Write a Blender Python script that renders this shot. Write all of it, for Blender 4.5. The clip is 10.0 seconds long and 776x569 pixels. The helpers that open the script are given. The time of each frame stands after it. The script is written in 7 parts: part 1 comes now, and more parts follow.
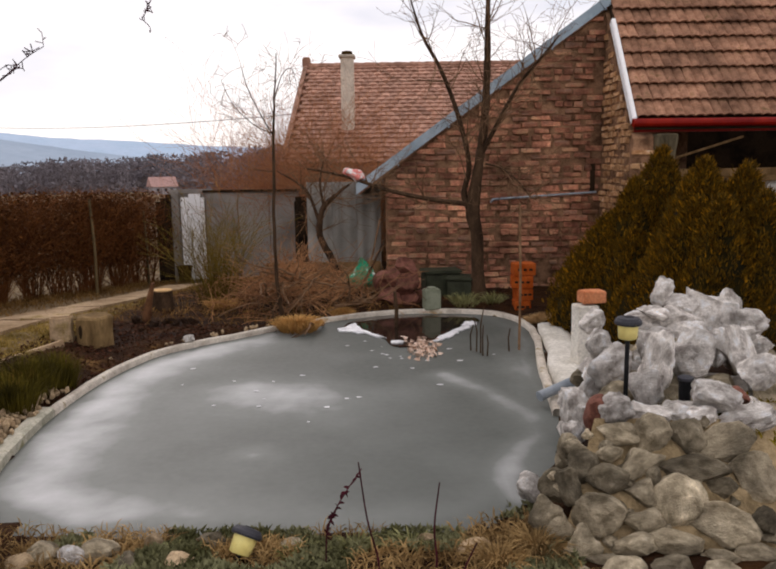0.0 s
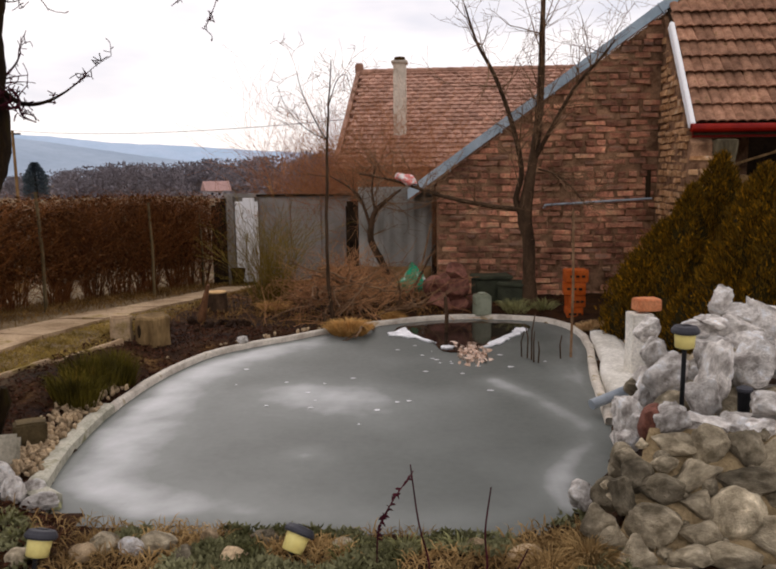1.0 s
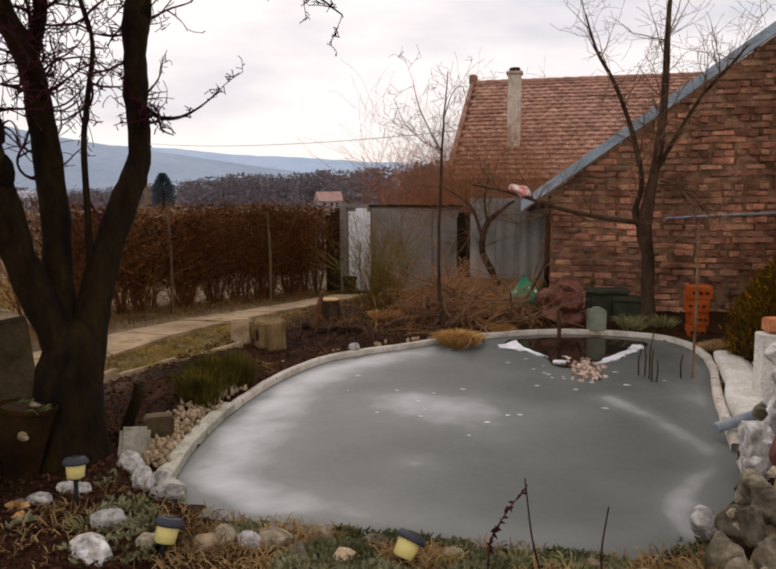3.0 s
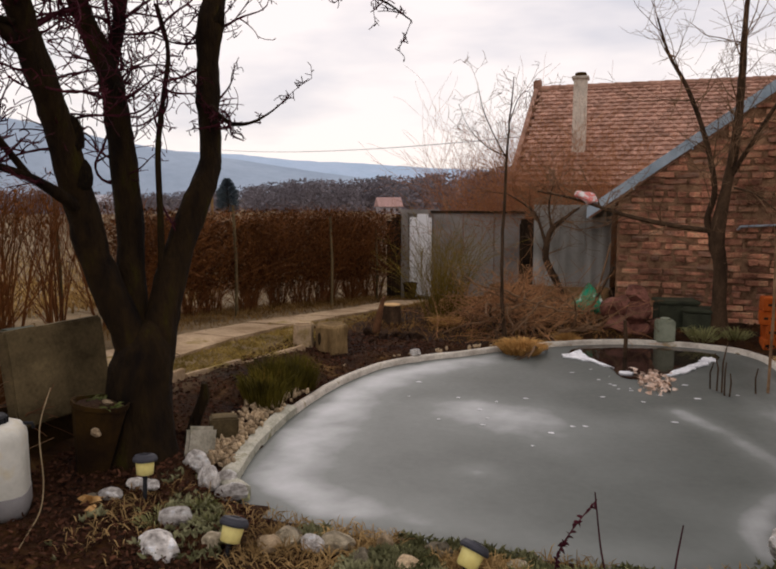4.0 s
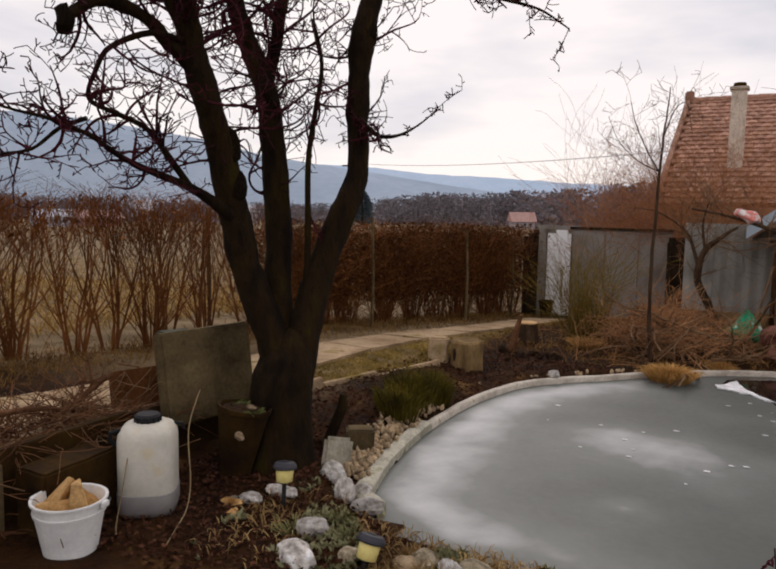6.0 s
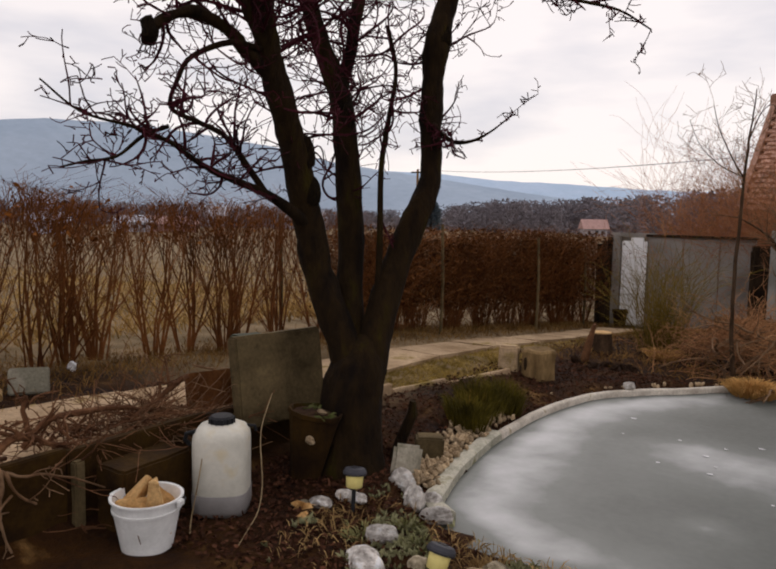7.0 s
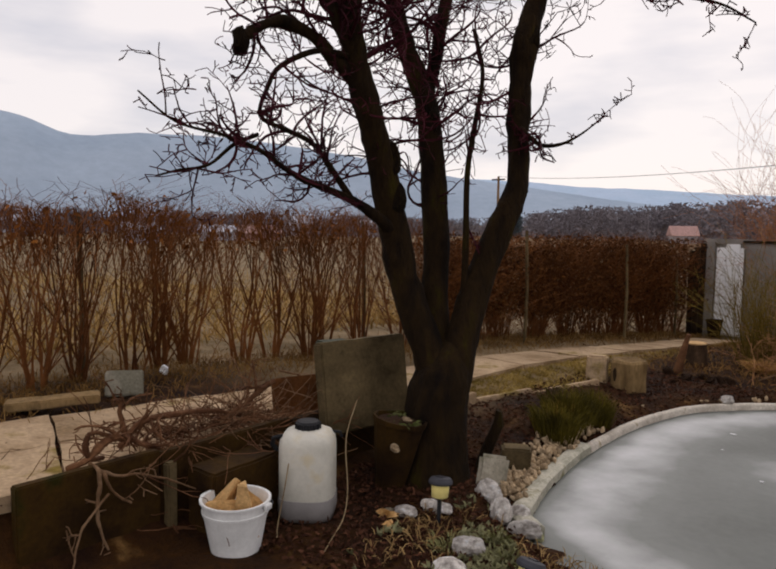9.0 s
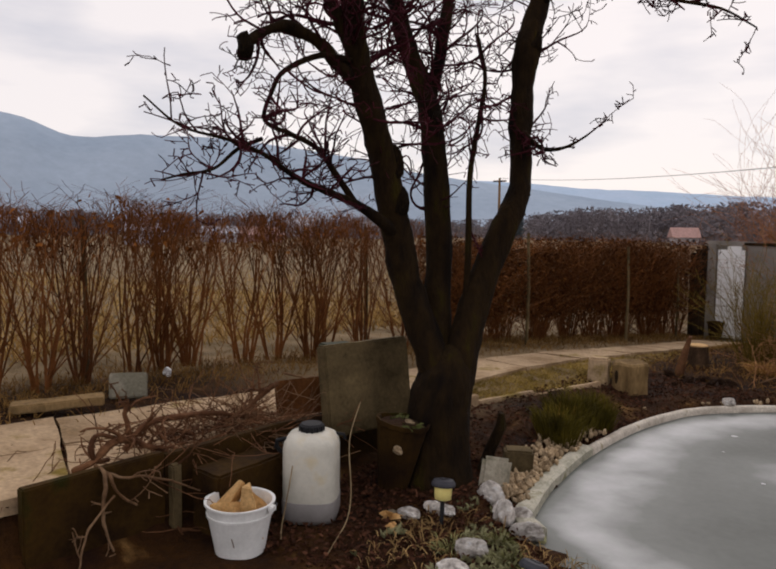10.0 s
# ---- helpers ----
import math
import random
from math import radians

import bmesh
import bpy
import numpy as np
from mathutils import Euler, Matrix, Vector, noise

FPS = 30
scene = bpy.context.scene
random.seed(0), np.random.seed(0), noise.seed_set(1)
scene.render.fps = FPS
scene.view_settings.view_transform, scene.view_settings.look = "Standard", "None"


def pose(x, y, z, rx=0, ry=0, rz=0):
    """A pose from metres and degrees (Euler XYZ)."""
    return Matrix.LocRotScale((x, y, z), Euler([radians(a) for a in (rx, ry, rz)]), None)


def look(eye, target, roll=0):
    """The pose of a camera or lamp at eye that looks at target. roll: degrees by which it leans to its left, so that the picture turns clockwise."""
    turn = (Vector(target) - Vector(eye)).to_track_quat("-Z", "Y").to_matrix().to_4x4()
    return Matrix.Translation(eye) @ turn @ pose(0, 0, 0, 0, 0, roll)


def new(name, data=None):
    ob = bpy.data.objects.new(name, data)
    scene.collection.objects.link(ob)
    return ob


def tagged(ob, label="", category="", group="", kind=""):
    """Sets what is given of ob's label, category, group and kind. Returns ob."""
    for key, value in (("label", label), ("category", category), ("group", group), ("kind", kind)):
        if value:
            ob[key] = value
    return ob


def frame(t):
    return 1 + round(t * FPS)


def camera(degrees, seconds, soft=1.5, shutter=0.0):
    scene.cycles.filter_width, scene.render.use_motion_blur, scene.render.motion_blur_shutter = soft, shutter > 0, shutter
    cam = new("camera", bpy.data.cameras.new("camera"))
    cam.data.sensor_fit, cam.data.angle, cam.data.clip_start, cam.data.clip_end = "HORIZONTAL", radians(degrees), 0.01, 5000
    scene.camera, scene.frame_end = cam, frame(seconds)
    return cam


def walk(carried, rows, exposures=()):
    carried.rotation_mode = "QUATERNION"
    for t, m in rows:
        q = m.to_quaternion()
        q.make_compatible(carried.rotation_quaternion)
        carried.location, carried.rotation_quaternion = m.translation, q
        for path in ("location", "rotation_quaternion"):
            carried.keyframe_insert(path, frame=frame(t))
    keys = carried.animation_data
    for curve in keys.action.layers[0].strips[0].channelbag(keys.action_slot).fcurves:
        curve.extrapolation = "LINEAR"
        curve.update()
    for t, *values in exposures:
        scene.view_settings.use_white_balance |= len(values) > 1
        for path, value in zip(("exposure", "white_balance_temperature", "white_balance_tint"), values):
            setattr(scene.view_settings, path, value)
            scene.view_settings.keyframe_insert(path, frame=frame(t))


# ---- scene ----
cam = camera(56.5, 10.0, soft=2.1)
PATH = [
    (0, (0.069, -0.046, 1.526), (0.051, 1.93, 1.217), -0.8),
    (0.5, (0.062, -0.063, 1.53), (-0.024, 1.913, 1.228), -0.7),
    (1, (0.049, -0.075, 1.528), (-0.103, 1.897, 1.234), -0.6),
    (1.5, (0.046, -0.084, 1.53), (-0.177, 1.882, 1.243), -0.6),
    (2, (0.041, -0.097, 1.53), (-0.256, 1.861, 1.252), -0.5),
    (2.5, (0.027, -0.103, 1.528), (-0.343, 1.844, 1.259), -0.4),
    (4, (-0.025, -0.096, 1.523), (-0.626, 1.795, 1.278), -0.0),
    (4.5, (-0.054, -0.08, 1.522), (-0.736, 1.785, 1.286), 0.3),
    (5, (-0.082, -0.067, 1.524), (-0.846, 1.768, 1.296), 0.6),
    (5.5, (-0.11, -0.05, 1.523), (-0.956, 1.749, 1.304), 0.8),
    (7, (-0.164, -0.027, 1.519), (-1.257, 1.636, 1.323), 1.1),
    (7.5, (-0.179, -0.03, 1.513), (-1.338, 1.589, 1.324), 1.0),
    (8, (-0.196, -0.027, 1.514), (-1.406, 1.555, 1.328), 1.0),
    (8.5, (-0.208, -0.021, 1.511), (-1.455, 1.532, 1.329), 0.9),
    (9, (-0.215, -0.013, 1.506), (-1.486, 1.521, 1.329), 0.7),
    (9.5, (-0.216, -0.027, 1.512), (-1.492, 1.502, 1.336), 0.6),
    (10, (-0.21, -0.036, 1.516), (-1.484, 1.497, 1.343), 0.7),
]
walk(cam, [(t, look(eye, target, roll)) for t, eye, target, roll in PATH], exposures=[(0, 0.27, 6680, 17), (3, 0.07, 6800, 18), (6, 0.0, 6760, 17.5), (10, -0.06, 6700, 17)])


# ---------------------------------------------------------------- light
SUN_EL, SUN_AZ = 38.0, 20.0        # degrees above the horizon; to the left of +y
world = bpy.data.worlds.new("overcast_sky")
scene.world = world
world.use_nodes = True
wn, wl = world.node_tree.nodes, world.node_tree.links
wn.clear()
w_out = wn.new("ShaderNodeOutputWorld")
w_mix = wn.new("ShaderNodeMixShader")
w_sky = wn.new("ShaderNodeTexSky")
w_sky.sky_type = "NISHITA"
w_sky.sun_disc = False
w_sky.sun_elevation, w_sky.sun_rotation = radians(SUN_EL), radians(-SUN_AZ)
w_b1, w_b2 = wn.new("ShaderNodeBackground"), wn.new("ShaderNodeBackground")
w_b1.inputs[1].default_value = 0.08
w_b2.inputs[1].default_value = 0.97
w_tc, w_map = wn.new("ShaderNodeTexCoord"), wn.new("ShaderNodeMapping")
w_map.inputs["Scale"].default_value = (1.6, 1.6, 6.0)
w_noise = wn.new("ShaderNodeTexNoise")
w_noise.inputs["Scale"].default_value, w_noise.inputs["Detail"].default_value = 1.7, 5.0
w_ramp = wn.new("ShaderNodeValToRGB")
w_ramp.color_ramp.elements[0].position, w_ramp.color_ramp.elements[0].color = 0.32, (0.66, 0.7, 0.77, 1)
w_ramp.color_ramp.elements[1].position, w_ramp.color_ramp.elements[1].color = 0.56, (1.04, 1.02, 1.0, 1)
wl.new(w_tc.outputs["Generated"], w_map.inputs["Vector"])
wl.new(w_map.outputs[0], w_noise.inputs["Vector"])
wl.new(w_noise.outputs["Fac"], w_ramp.inputs[0])
wl.new(w_sky.outputs[0], w_b1.inputs[0])
wl.new(w_ramp.outputs[0], w_b2.inputs[0])
w_mix.inputs[0].default_value = 0.88
wl.new(w_b1.outputs[0], w_mix.inputs[1])
wl.new(w_b2.outputs[0], w_mix.inputs[2])
wl.new(w_mix.outputs[0], w_out.inputs[0])
sun = new("sun", bpy.data.lights.new("sun", "SUN"))
sun.data.energy, sun.data.angle, sun.data.color = 0.6, radians(25), (1.0, 0.96, 0.9)
sun.matrix_world = look((0, 0, 30), (30 * math.cos(radians(SUN_EL)) * math.sin(radians(SUN_AZ)), -30 * math.cos(radians(SUN_EL)) * math.cos(radians(SUN_AZ)), 30 - 30 * math.sin(radians(SUN_EL))))
scene.view_settings.exposure = 0.0


# ---------------------------------------------------------------- materials
def rich(c, full=1.68, deep=0.24):
    """Deepens a colour: camera-like contrast and fuller hue, put into the base colour."""
    y = 0.3 * c[0] + 0.55 * c[1] + 0.15 * c[2]
    k = min((y / 0.22) ** deep, 1.15)
    return tuple(min(max((y + (v - y) * full) * k, 0.002), 0.86) for v in c)


def mat(name, a, b, scale=6.0, fine=60.0, rough=0.85, bump=0.3, metal=0.0, spread=0.12, third=None, third_at=0.62, stretch=(1, 1, 1), depth=0.01, spec=0.15, grain=0.28):
    """Two colours mixed by coarse noise, a third one in patches, grain and relief; each object a little different."""
    a, b, third = rich(a), rich(b), third and rich(third)
    m = bpy.data.materials.new(name)
    m.use_nodes = True
    n, l = m.node_tree.nodes, m.node_tree.links
    p = n["Principled BSDF"]
    p.inputs["Roughness"].default_value, p.inputs["Metallic"].default_value = rough, metal
    p.inputs["Specular IOR Level"].default_value = spec
    tc, mp, oi = n.new("ShaderNodeTexCoord"), n.new("ShaderNodeMapping"), n.new("ShaderNodeObjectInfo")
    mp.inputs["Scale"].default_value = stretch
    l.new(tc.outputs["Object"], mp.inputs["Vector"])
    off = n.new("ShaderNodeMath")
    off.operation, off.inputs[1].default_value = "MULTIPLY", 37.0
    l.new(oi.outputs["Random"], off.inputs[0])
    l.new(off.outputs[0], mp.inputs["Location"])
    n1, n2 = n.new("ShaderNodeTexNoise"), n.new("ShaderNodeTexNoise")
    n1.inputs["Scale"].default_value, n1.inputs["Detail"].default_value = scale, 6.0
    n2.inputs["Scale"].default_value, n2.inputs["Detail"].default_value = fine, 4.0
    for t in (n1, n2):
        t.inputs["Roughness"].default_value = 0.62
        l.new(mp.outputs[0], t.inputs["Vector"])
    r1 = n.new("ShaderNodeValToRGB")
    r1.color_ramp.elements[0].position, r1.color_ramp.elements[0].color = 0.36, (*a, 1)
    r1.color_ramp.elements[1].position, r1.color_ramp.elements[1].color = 0.6, (*b, 1)
    if third:
        e = r1.color_ramp.elements.new(third_at + 0.06)
        e.color = (*third, 1)
        r1.color_ramp.elements[1].position = third_at - 0.04
    l.new(n1.outputs["Fac"], r1.inputs[0])
    hv = n.new("ShaderNodeHueSaturation")
    val = n.new("ShaderNodeMapRange")
    val.inputs[1].default_value, val.inputs[2].default_value = 0.25, 0.75
    val.inputs[3].default_value, val.inputs[4].default_value = 1 - grain, 1 + grain
    l.new(n2.outputs["Fac"], val.inputs[0])
    rnd = n.new("ShaderNodeMapRange")
    rnd.inputs[3].default_value, rnd.inputs[4].default_value = 1 - spread, 1 + spread
    l.new(oi.outputs["Random"], rnd.inputs[0])
    mul = n.new("ShaderNodeMath")
    mul.operation = "MULTIPLY"
    l.new(val.outputs[0], mul.inputs[0])
    l.new(rnd.outputs[0], mul.inputs[1])
    l.new(mul.outputs[0], hv.inputs["Value"])
    l.new(r1.outputs[0], hv.inputs["Color"])
    l.new(hv.outputs[0], p.inputs["Base Color"])
    if bump:
        bp = n.new("ShaderNodeBump")
        bp.inputs["Strength"].default_value, bp.inputs["Distance"].default_value = bump, depth
        add = n.new("ShaderNodeMath")
        add.operation = "ADD"
        l.new(n1.outputs["Fac"], add.inputs[0])
        l.new(n2.outputs["Fac"], add.inputs[1])
        l.new(add.outputs[0], bp.inputs["Height"])
        l.new(bp.outputs[0], p.inputs["Normal"])
    return m


M_SOIL = mat("dark_soil", (0.035, 0.022, 0.016), (0.08, 0.05, 0.036), 5, 40, 0.95, 0.9, third=(0.14, 0.1, 0.065), third_at=0.68, depth=0.03)
M_BRICK = mat("old_red_brick", (0.195, 0.114, 0.092), (0.38, 0.225, 0.178), 5, 60, 0.9, 0.7, spread=0.46, third=(0.42, 0.29, 0.22), third_at=0.56, depth=0.015, grain=0.4)
M_MORTAR = mat("crumbling_mortar", (0.13, 0.085, 0.064), (0.3, 0.21, 0.16), 8, 70, 0.95, 0.6)
M_TILE = mat("weathered_roof_tile", (0.19, 0.122, 0.095), (0.33, 0.222, 0.176), 7, 60, 0.85, 0.3, spread=0.22, third=(0.2, 0.14, 0.1))
M_TILE_FAR = mat("old_roof_tile", (0.24, 0.162, 0.135), (0.38, 0.266, 0.225), 2.5, 14, 0.9, 0.3, spread=0.2, third=(0.22, 0.15, 0.118))
M_ZINC = mat("grey_zinc_sheet", (0.26, 0.3, 0.33), (0.36, 0.4, 0.43), 3, 40, 0.55, 0.08, metal=0.3, grain=0.07)
M_WHITE = mat("white_paint", (0.78, 0.78, 0.76), (0.86, 0.86, 0.84), 4, 50, 0.6, 0.1, grain=0.07)
M_REDPAINT = mat("dark_red_paint", (0.16, 0.03, 0.025), (0.24, 0.05, 0.04), 4, 60, 0.5, 0.1, grain=0.07)
# Dark timber; also the painted shade inside openings and holes.
M_DARK = mat("dark_timber_and_shade", (0.02, 0.014, 0.01), (0.05, 0.036, 0.026), 4, 40, 0.9, 0.3)
M_WOOD = mat("grey_weathered_wood", (0.1, 0.07, 0.045), (0.22, 0.16, 0.11), 5, 60, 0.9, 0.4, stretch=(1, 1, 0.2))
M_CONC = mat("weathered_concrete", (0.2, 0.19, 0.16), (0.33, 0.31, 0.27), 3, 60, 0.92, 0.3, third=(0.15, 0.15, 0.11))
M_CONC_DARK = mat("mossy_dark_concrete", (0.026, 0.015, 0.007), (0.06, 0.038, 0.02), 3, 45, 0.93, 0.4, third=(0.035, 0.032, 0.013))
M_PATH = mat("sandy_path_concrete", (0.23, 0.177, 0.13), (0.37, 0.3, 0.234), 2.2, 40, 0.93, 0.3, third=(0.19, 0.15, 0.08))
M_RIM = mat("pale_cement_rim", (0.36, 0.33, 0.295), (0.54, 0.51, 0.465), 5, 60, 0.9, 0.35, third=(0.3, 0.26, 0.2))
M_GREYSHEET = mat("grey_fibre_cement", (0.22, 0.214, 0.2), (0.31, 0.302, 0.285), 2, 40, 0.85, 0.12, grain=0.07)
M_GATE = mat("grey_gate_metal", (0.2, 0.187, 0.174), (0.28, 0.264, 0.248), 2, 30, 0.6, 0.1, grain=0.07)
M_STONE = mat("field_stone", (0.16, 0.14, 0.11), (0.34, 0.305, 0.25), 1.6, 14, 0.85, 0.5, spread=0.5, third=(0.48, 0.44, 0.37), third_at=0.66, depth=0.07, grain=0.2)
M_LIME = mat("white_limestone", (0.31, 0.288, 0.27), (0.64, 0.615, 0.585), 1.8, 16, 0.85, 0.55, spread=0.22, third=(0.82, 0.8, 0.77), third_at=0.6, depth=0.08, grain=0.2)
M_PEBBLE = mat("tan_pebble", (0.22, 0.175, 0.13), (0.38, 0.315, 0.245), 1.2, 5, 0.85, 0.4, spread=0.35)
M_GROUT = mat("sandy_mortar_bed", (0.21, 0.172, 0.125), (0.35, 0.29, 0.215), 7, 50, 0.95, 0.8, depth=0.02)
M_REDSTONE = mat("dark_red_stone", (0.085, 0.044, 0.036), (0.2, 0.115, 0.098), 1.3, 6, 0.8, 0.5, spread=0.25)
M_BARK = mat("dark_bark", (0.012, 0.008, 0.005), (0.034, 0.023, 0.014), 8, 50, 0.95, 0.9, stretch=(1, 1, 0.35), third=(0.042, 0.034, 0.015), depth=0.02)
M_TWIG = mat("dark_twig", (0.032, 0.011, 0.014), (0.075, 0.026, 0.032), 5, 40, 0.9, 0.2)
M_BARK_A = mat("brown_bark", (0.04, 0.028, 0.021), (0.09, 0.064, 0.048), 9, 60, 0.95, 0.6, stretch=(1, 1, 0.4))
M_TWIG_A = mat("grey_brown_twig", (0.13, 0.085, 0.06), (0.22, 0.16, 0.12), 6, 50, 0.9, 0.2)
M_RUSSET = mat("russet_twig", (0.2, 0.105, 0.072), (0.34, 0.205, 0.145), 1.5, 20, 0.9, 0.1, third=(0.4, 0.27, 0.18))
M_HEDGE = mat("brown_hedge_twig", (0.09, 0.045, 0.03), (0.195, 0.105, 0.067), 1.5, 20, 0.95, 0.1, spread=0.2)
M_HEDGE_LEAF = mat("withered_hedge_leaf", (0.1, 0.046, 0.027), (0.23, 0.118, 0.07), 2.0, 30, 0.95, 0.1, spread=0.25)
M_STRAW = mat("dry_straw_grass", (0.3, 0.213, 0.142), (0.48, 0.365, 0.255), 3, 30, 0.9, 0.1, spread=0.2)
M_SEDGE = mat("tan_sedge", (0.26, 0.175, 0.105), (0.44, 0.305, 0.19), 3, 30, 0.9, 0.1)
M_GREENLEAF = mat("winter_green_leaf", (0.055, 0.06, 0.03), (0.115, 0.125, 0.068), 4, 30, 0.8, 0.1, spread=0.25, third=(0.2, 0.2, 0.13))
M_SUCC = mat("grey_green_succulent", (0.1, 0.1, 0.062), (0.25, 0.245, 0.175), 3, 40, 0.75, 0.1, spread=0.25)
M_THUJA = mat("bronzed_thuja_foliage", (0.045, 0.034, 0.012), (0.14, 0.09, 0.033), 2.2, 24, 0.85, 0.1, third=(0.28, 0.165, 0.06), third_at=0.58, spread=0.35)
# Painted shade: core foliage far darker than the sprays around it.
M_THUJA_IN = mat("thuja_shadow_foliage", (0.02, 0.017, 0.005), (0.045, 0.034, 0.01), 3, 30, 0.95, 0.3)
M_LEAFLIT = mat("brown_leaf_litter", (0.03, 0.015, 0.011), (0.1, 0.056, 0.042), 4, 30, 0.9, 0.1, spread=0.4)
M_MOSS = mat("golden_moss", (0.1, 0.085, 0.02), (0.24, 0.19, 0.05), 8, 60, 0.95, 0.9, depth=0.02)
M_BLACKPL = mat("black_plastic", (0.012, 0.012, 0.013), (0.03, 0.03, 0.032), 6, 60, 0.5, 0.05, grain=0.07)
M_SLATEPL = mat("slate_grey_plastic", (0.045, 0.045, 0.05), (0.07, 0.07, 0.077), 6, 60, 0.5, 0.05, grain=0.07)
M_CREAM = mat("cream_lamp_plastic", (0.6, 0.52, 0.3), (0.72, 0.64, 0.4), 6, 60, 0.4, 0.03, grain=0.07)
M_TANK = mat("yellowed_white_plastic", (0.42, 0.41, 0.37), (0.6, 0.585, 0.54), 3, 40, 0.45, 0.05, third=(0.55, 0.5, 0.4), grain=0.07)
M_LIQ = mat("grey_liquid_level", (0.16, 0.15, 0.145), (0.23, 0.22, 0.215), 4, 40, 0.45, 0.03, grain=0.07)
M_BUCKET = mat("white_bucket_plastic", (0.54, 0.54, 0.53), (0.68, 0.68, 0.67), 4, 50, 0.4, 0.03, grain=0.07)
M_BREAD = mat("split_firewood", (0.36, 0.24, 0.15), (0.5, 0.37, 0.25), 9, 60, 0.9, 0.5)
M_GREENBAG = mat("green_plastic_bag", (0.02, 0.16, 0.1), (0.05, 0.26, 0.17), 5, 40, 0.45, 0.4, third=(0.6, 0.62, 0.58), third_at=0.62)
M_PINKBAG = mat("white_pink_plastic", (0.72, 0.7, 0.68), (0.72, 0.7, 0.68), 11, 60, 0.5, 0.3, third=(0.6, 0.22, 0.2), third_at=0.52)
M_REDBLOCK = mat("orange_hollow_brick", (0.29, 0.095, 0.06), (0.39, 0.155, 0.1), 7, 60, 0.85, 0.3)
M_GREENBOX = mat("dark_green_plastic", (0.04, 0.043, 0.033), (0.07, 0.074, 0.056), 5, 50, 0.7, 0.2, grain=0.07)
M_GREENBOX2 = mat("pale_green_grey_box", (0.17, 0.18, 0.145), (0.26, 0.27, 0.225), 6, 50, 0.8, 0.2, grain=0.07)
M_PIPE = mat("grey_pipe_plastic", (0.22, 0.24, 0.26), (0.33, 0.35, 0.37), 6, 60, 0.5, 0.05, grain=0.07)
M_CABLE = mat("dark_cable", (0.05, 0.05, 0.055), (0.09, 0.09, 0.095), 6, 60, 0.6, 0.0)
M_LIGHTWIRE = mat("pale_wire", (0.18, 0.14, 0.1), (0.28, 0.23, 0.17), 6, 60, 0.6, 0.0)
M_EDGING = mat("damp_cement_edging", (0.24, 0.235, 0.2), (0.4, 0.385, 0.34), 6, 60, 0.85, 0.3, third=(0.2, 0.19, 0.14))
M_CHIMNEY = mat("pale_chimney_render", (0.4, 0.37, 0.33), (0.54, 0.5, 0.45), 3, 40, 0.9, 0.25, third=(0.34, 0.3, 0.26))
M_WHITECONC = mat("pale_pond_liner", (0.5, 0.48, 0.44), (0.66, 0.64, 0.6), 4, 50, 0.85, 0.2)
# Distance haze is painted: both hill colours are shifted to pale blue.
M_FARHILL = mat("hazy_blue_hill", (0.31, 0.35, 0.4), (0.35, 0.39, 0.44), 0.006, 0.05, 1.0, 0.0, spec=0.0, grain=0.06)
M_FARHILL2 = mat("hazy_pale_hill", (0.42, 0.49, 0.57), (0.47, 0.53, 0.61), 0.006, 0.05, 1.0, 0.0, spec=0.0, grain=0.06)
# Valley haze is painted too: grey-blue mixed into woods and conifer.
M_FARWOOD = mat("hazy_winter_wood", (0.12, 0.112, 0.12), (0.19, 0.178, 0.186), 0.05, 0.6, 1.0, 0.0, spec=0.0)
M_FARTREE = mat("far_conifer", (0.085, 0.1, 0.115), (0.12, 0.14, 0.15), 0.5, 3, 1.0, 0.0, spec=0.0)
# Far roof and wall colours are dulled the same way for haze.
M_VROOF = mat("far_red_roof", (0.3, 0.225, 0.212), (0.35, 0.26, 0.245), 0.5, 3, 0.9, 0.0)
M_VWALL = mat("far_pale_wall", (0.34, 0.34, 0.36), (0.4, 0.4, 0.42), 0.5, 3, 0.9, 0.0)
# Paler tan brick: the sky light on the return wall is in its colour.
M_BRICK_LIT = mat("pale_sky_lit_brick", (0.3, 0.19, 0.13), (0.46, 0.33, 0.24), 9, 90, 0.9, 0.6, spread=0.25, third=(0.52, 0.44, 0.36))
M_OLIVE = mat("olive_dry_grass", (0.1, 0.078, 0.036), (0.2, 0.155, 0.08), 4, 30, 0.9, 0.1)
M_CLUMP = mat("dull_winter_clump", (0.05, 0.043, 0.02), (0.13, 0.11, 0.05), 4, 30, 0.9, 0.1, third=(0.2, 0.145, 0.075))
M_ROSETTE = mat("pale_green_rosette", (0.12, 0.12, 0.066), (0.28, 0.275, 0.18), 5, 30, 0.8, 0.1, spread=0.25)
M_PRUNED = mat("tan_pruned_wood", (0.075, 0.042, 0.03), (0.17, 0.105, 0.075), 6, 50, 0.9, 0.3)
M_HEDGE_DARK = mat("dark_withered_leaf", (0.045, 0.024, 0.015), (0.115, 0.06, 0.036), 2.0, 30, 0.95, 0.1, spread=0.4)
M_SLAB = mat("brown_grey_slab", (0.055, 0.044, 0.03), (0.15, 0.122, 0.085), 2, 45, 0.93, 0.3)
M_PIER = mat("dark_weathered_pier", (0.07, 0.06, 0.045), (0.17, 0.15, 0.115), 5, 50, 0.92, 0.4, stretch=(1, 1, 0.3))
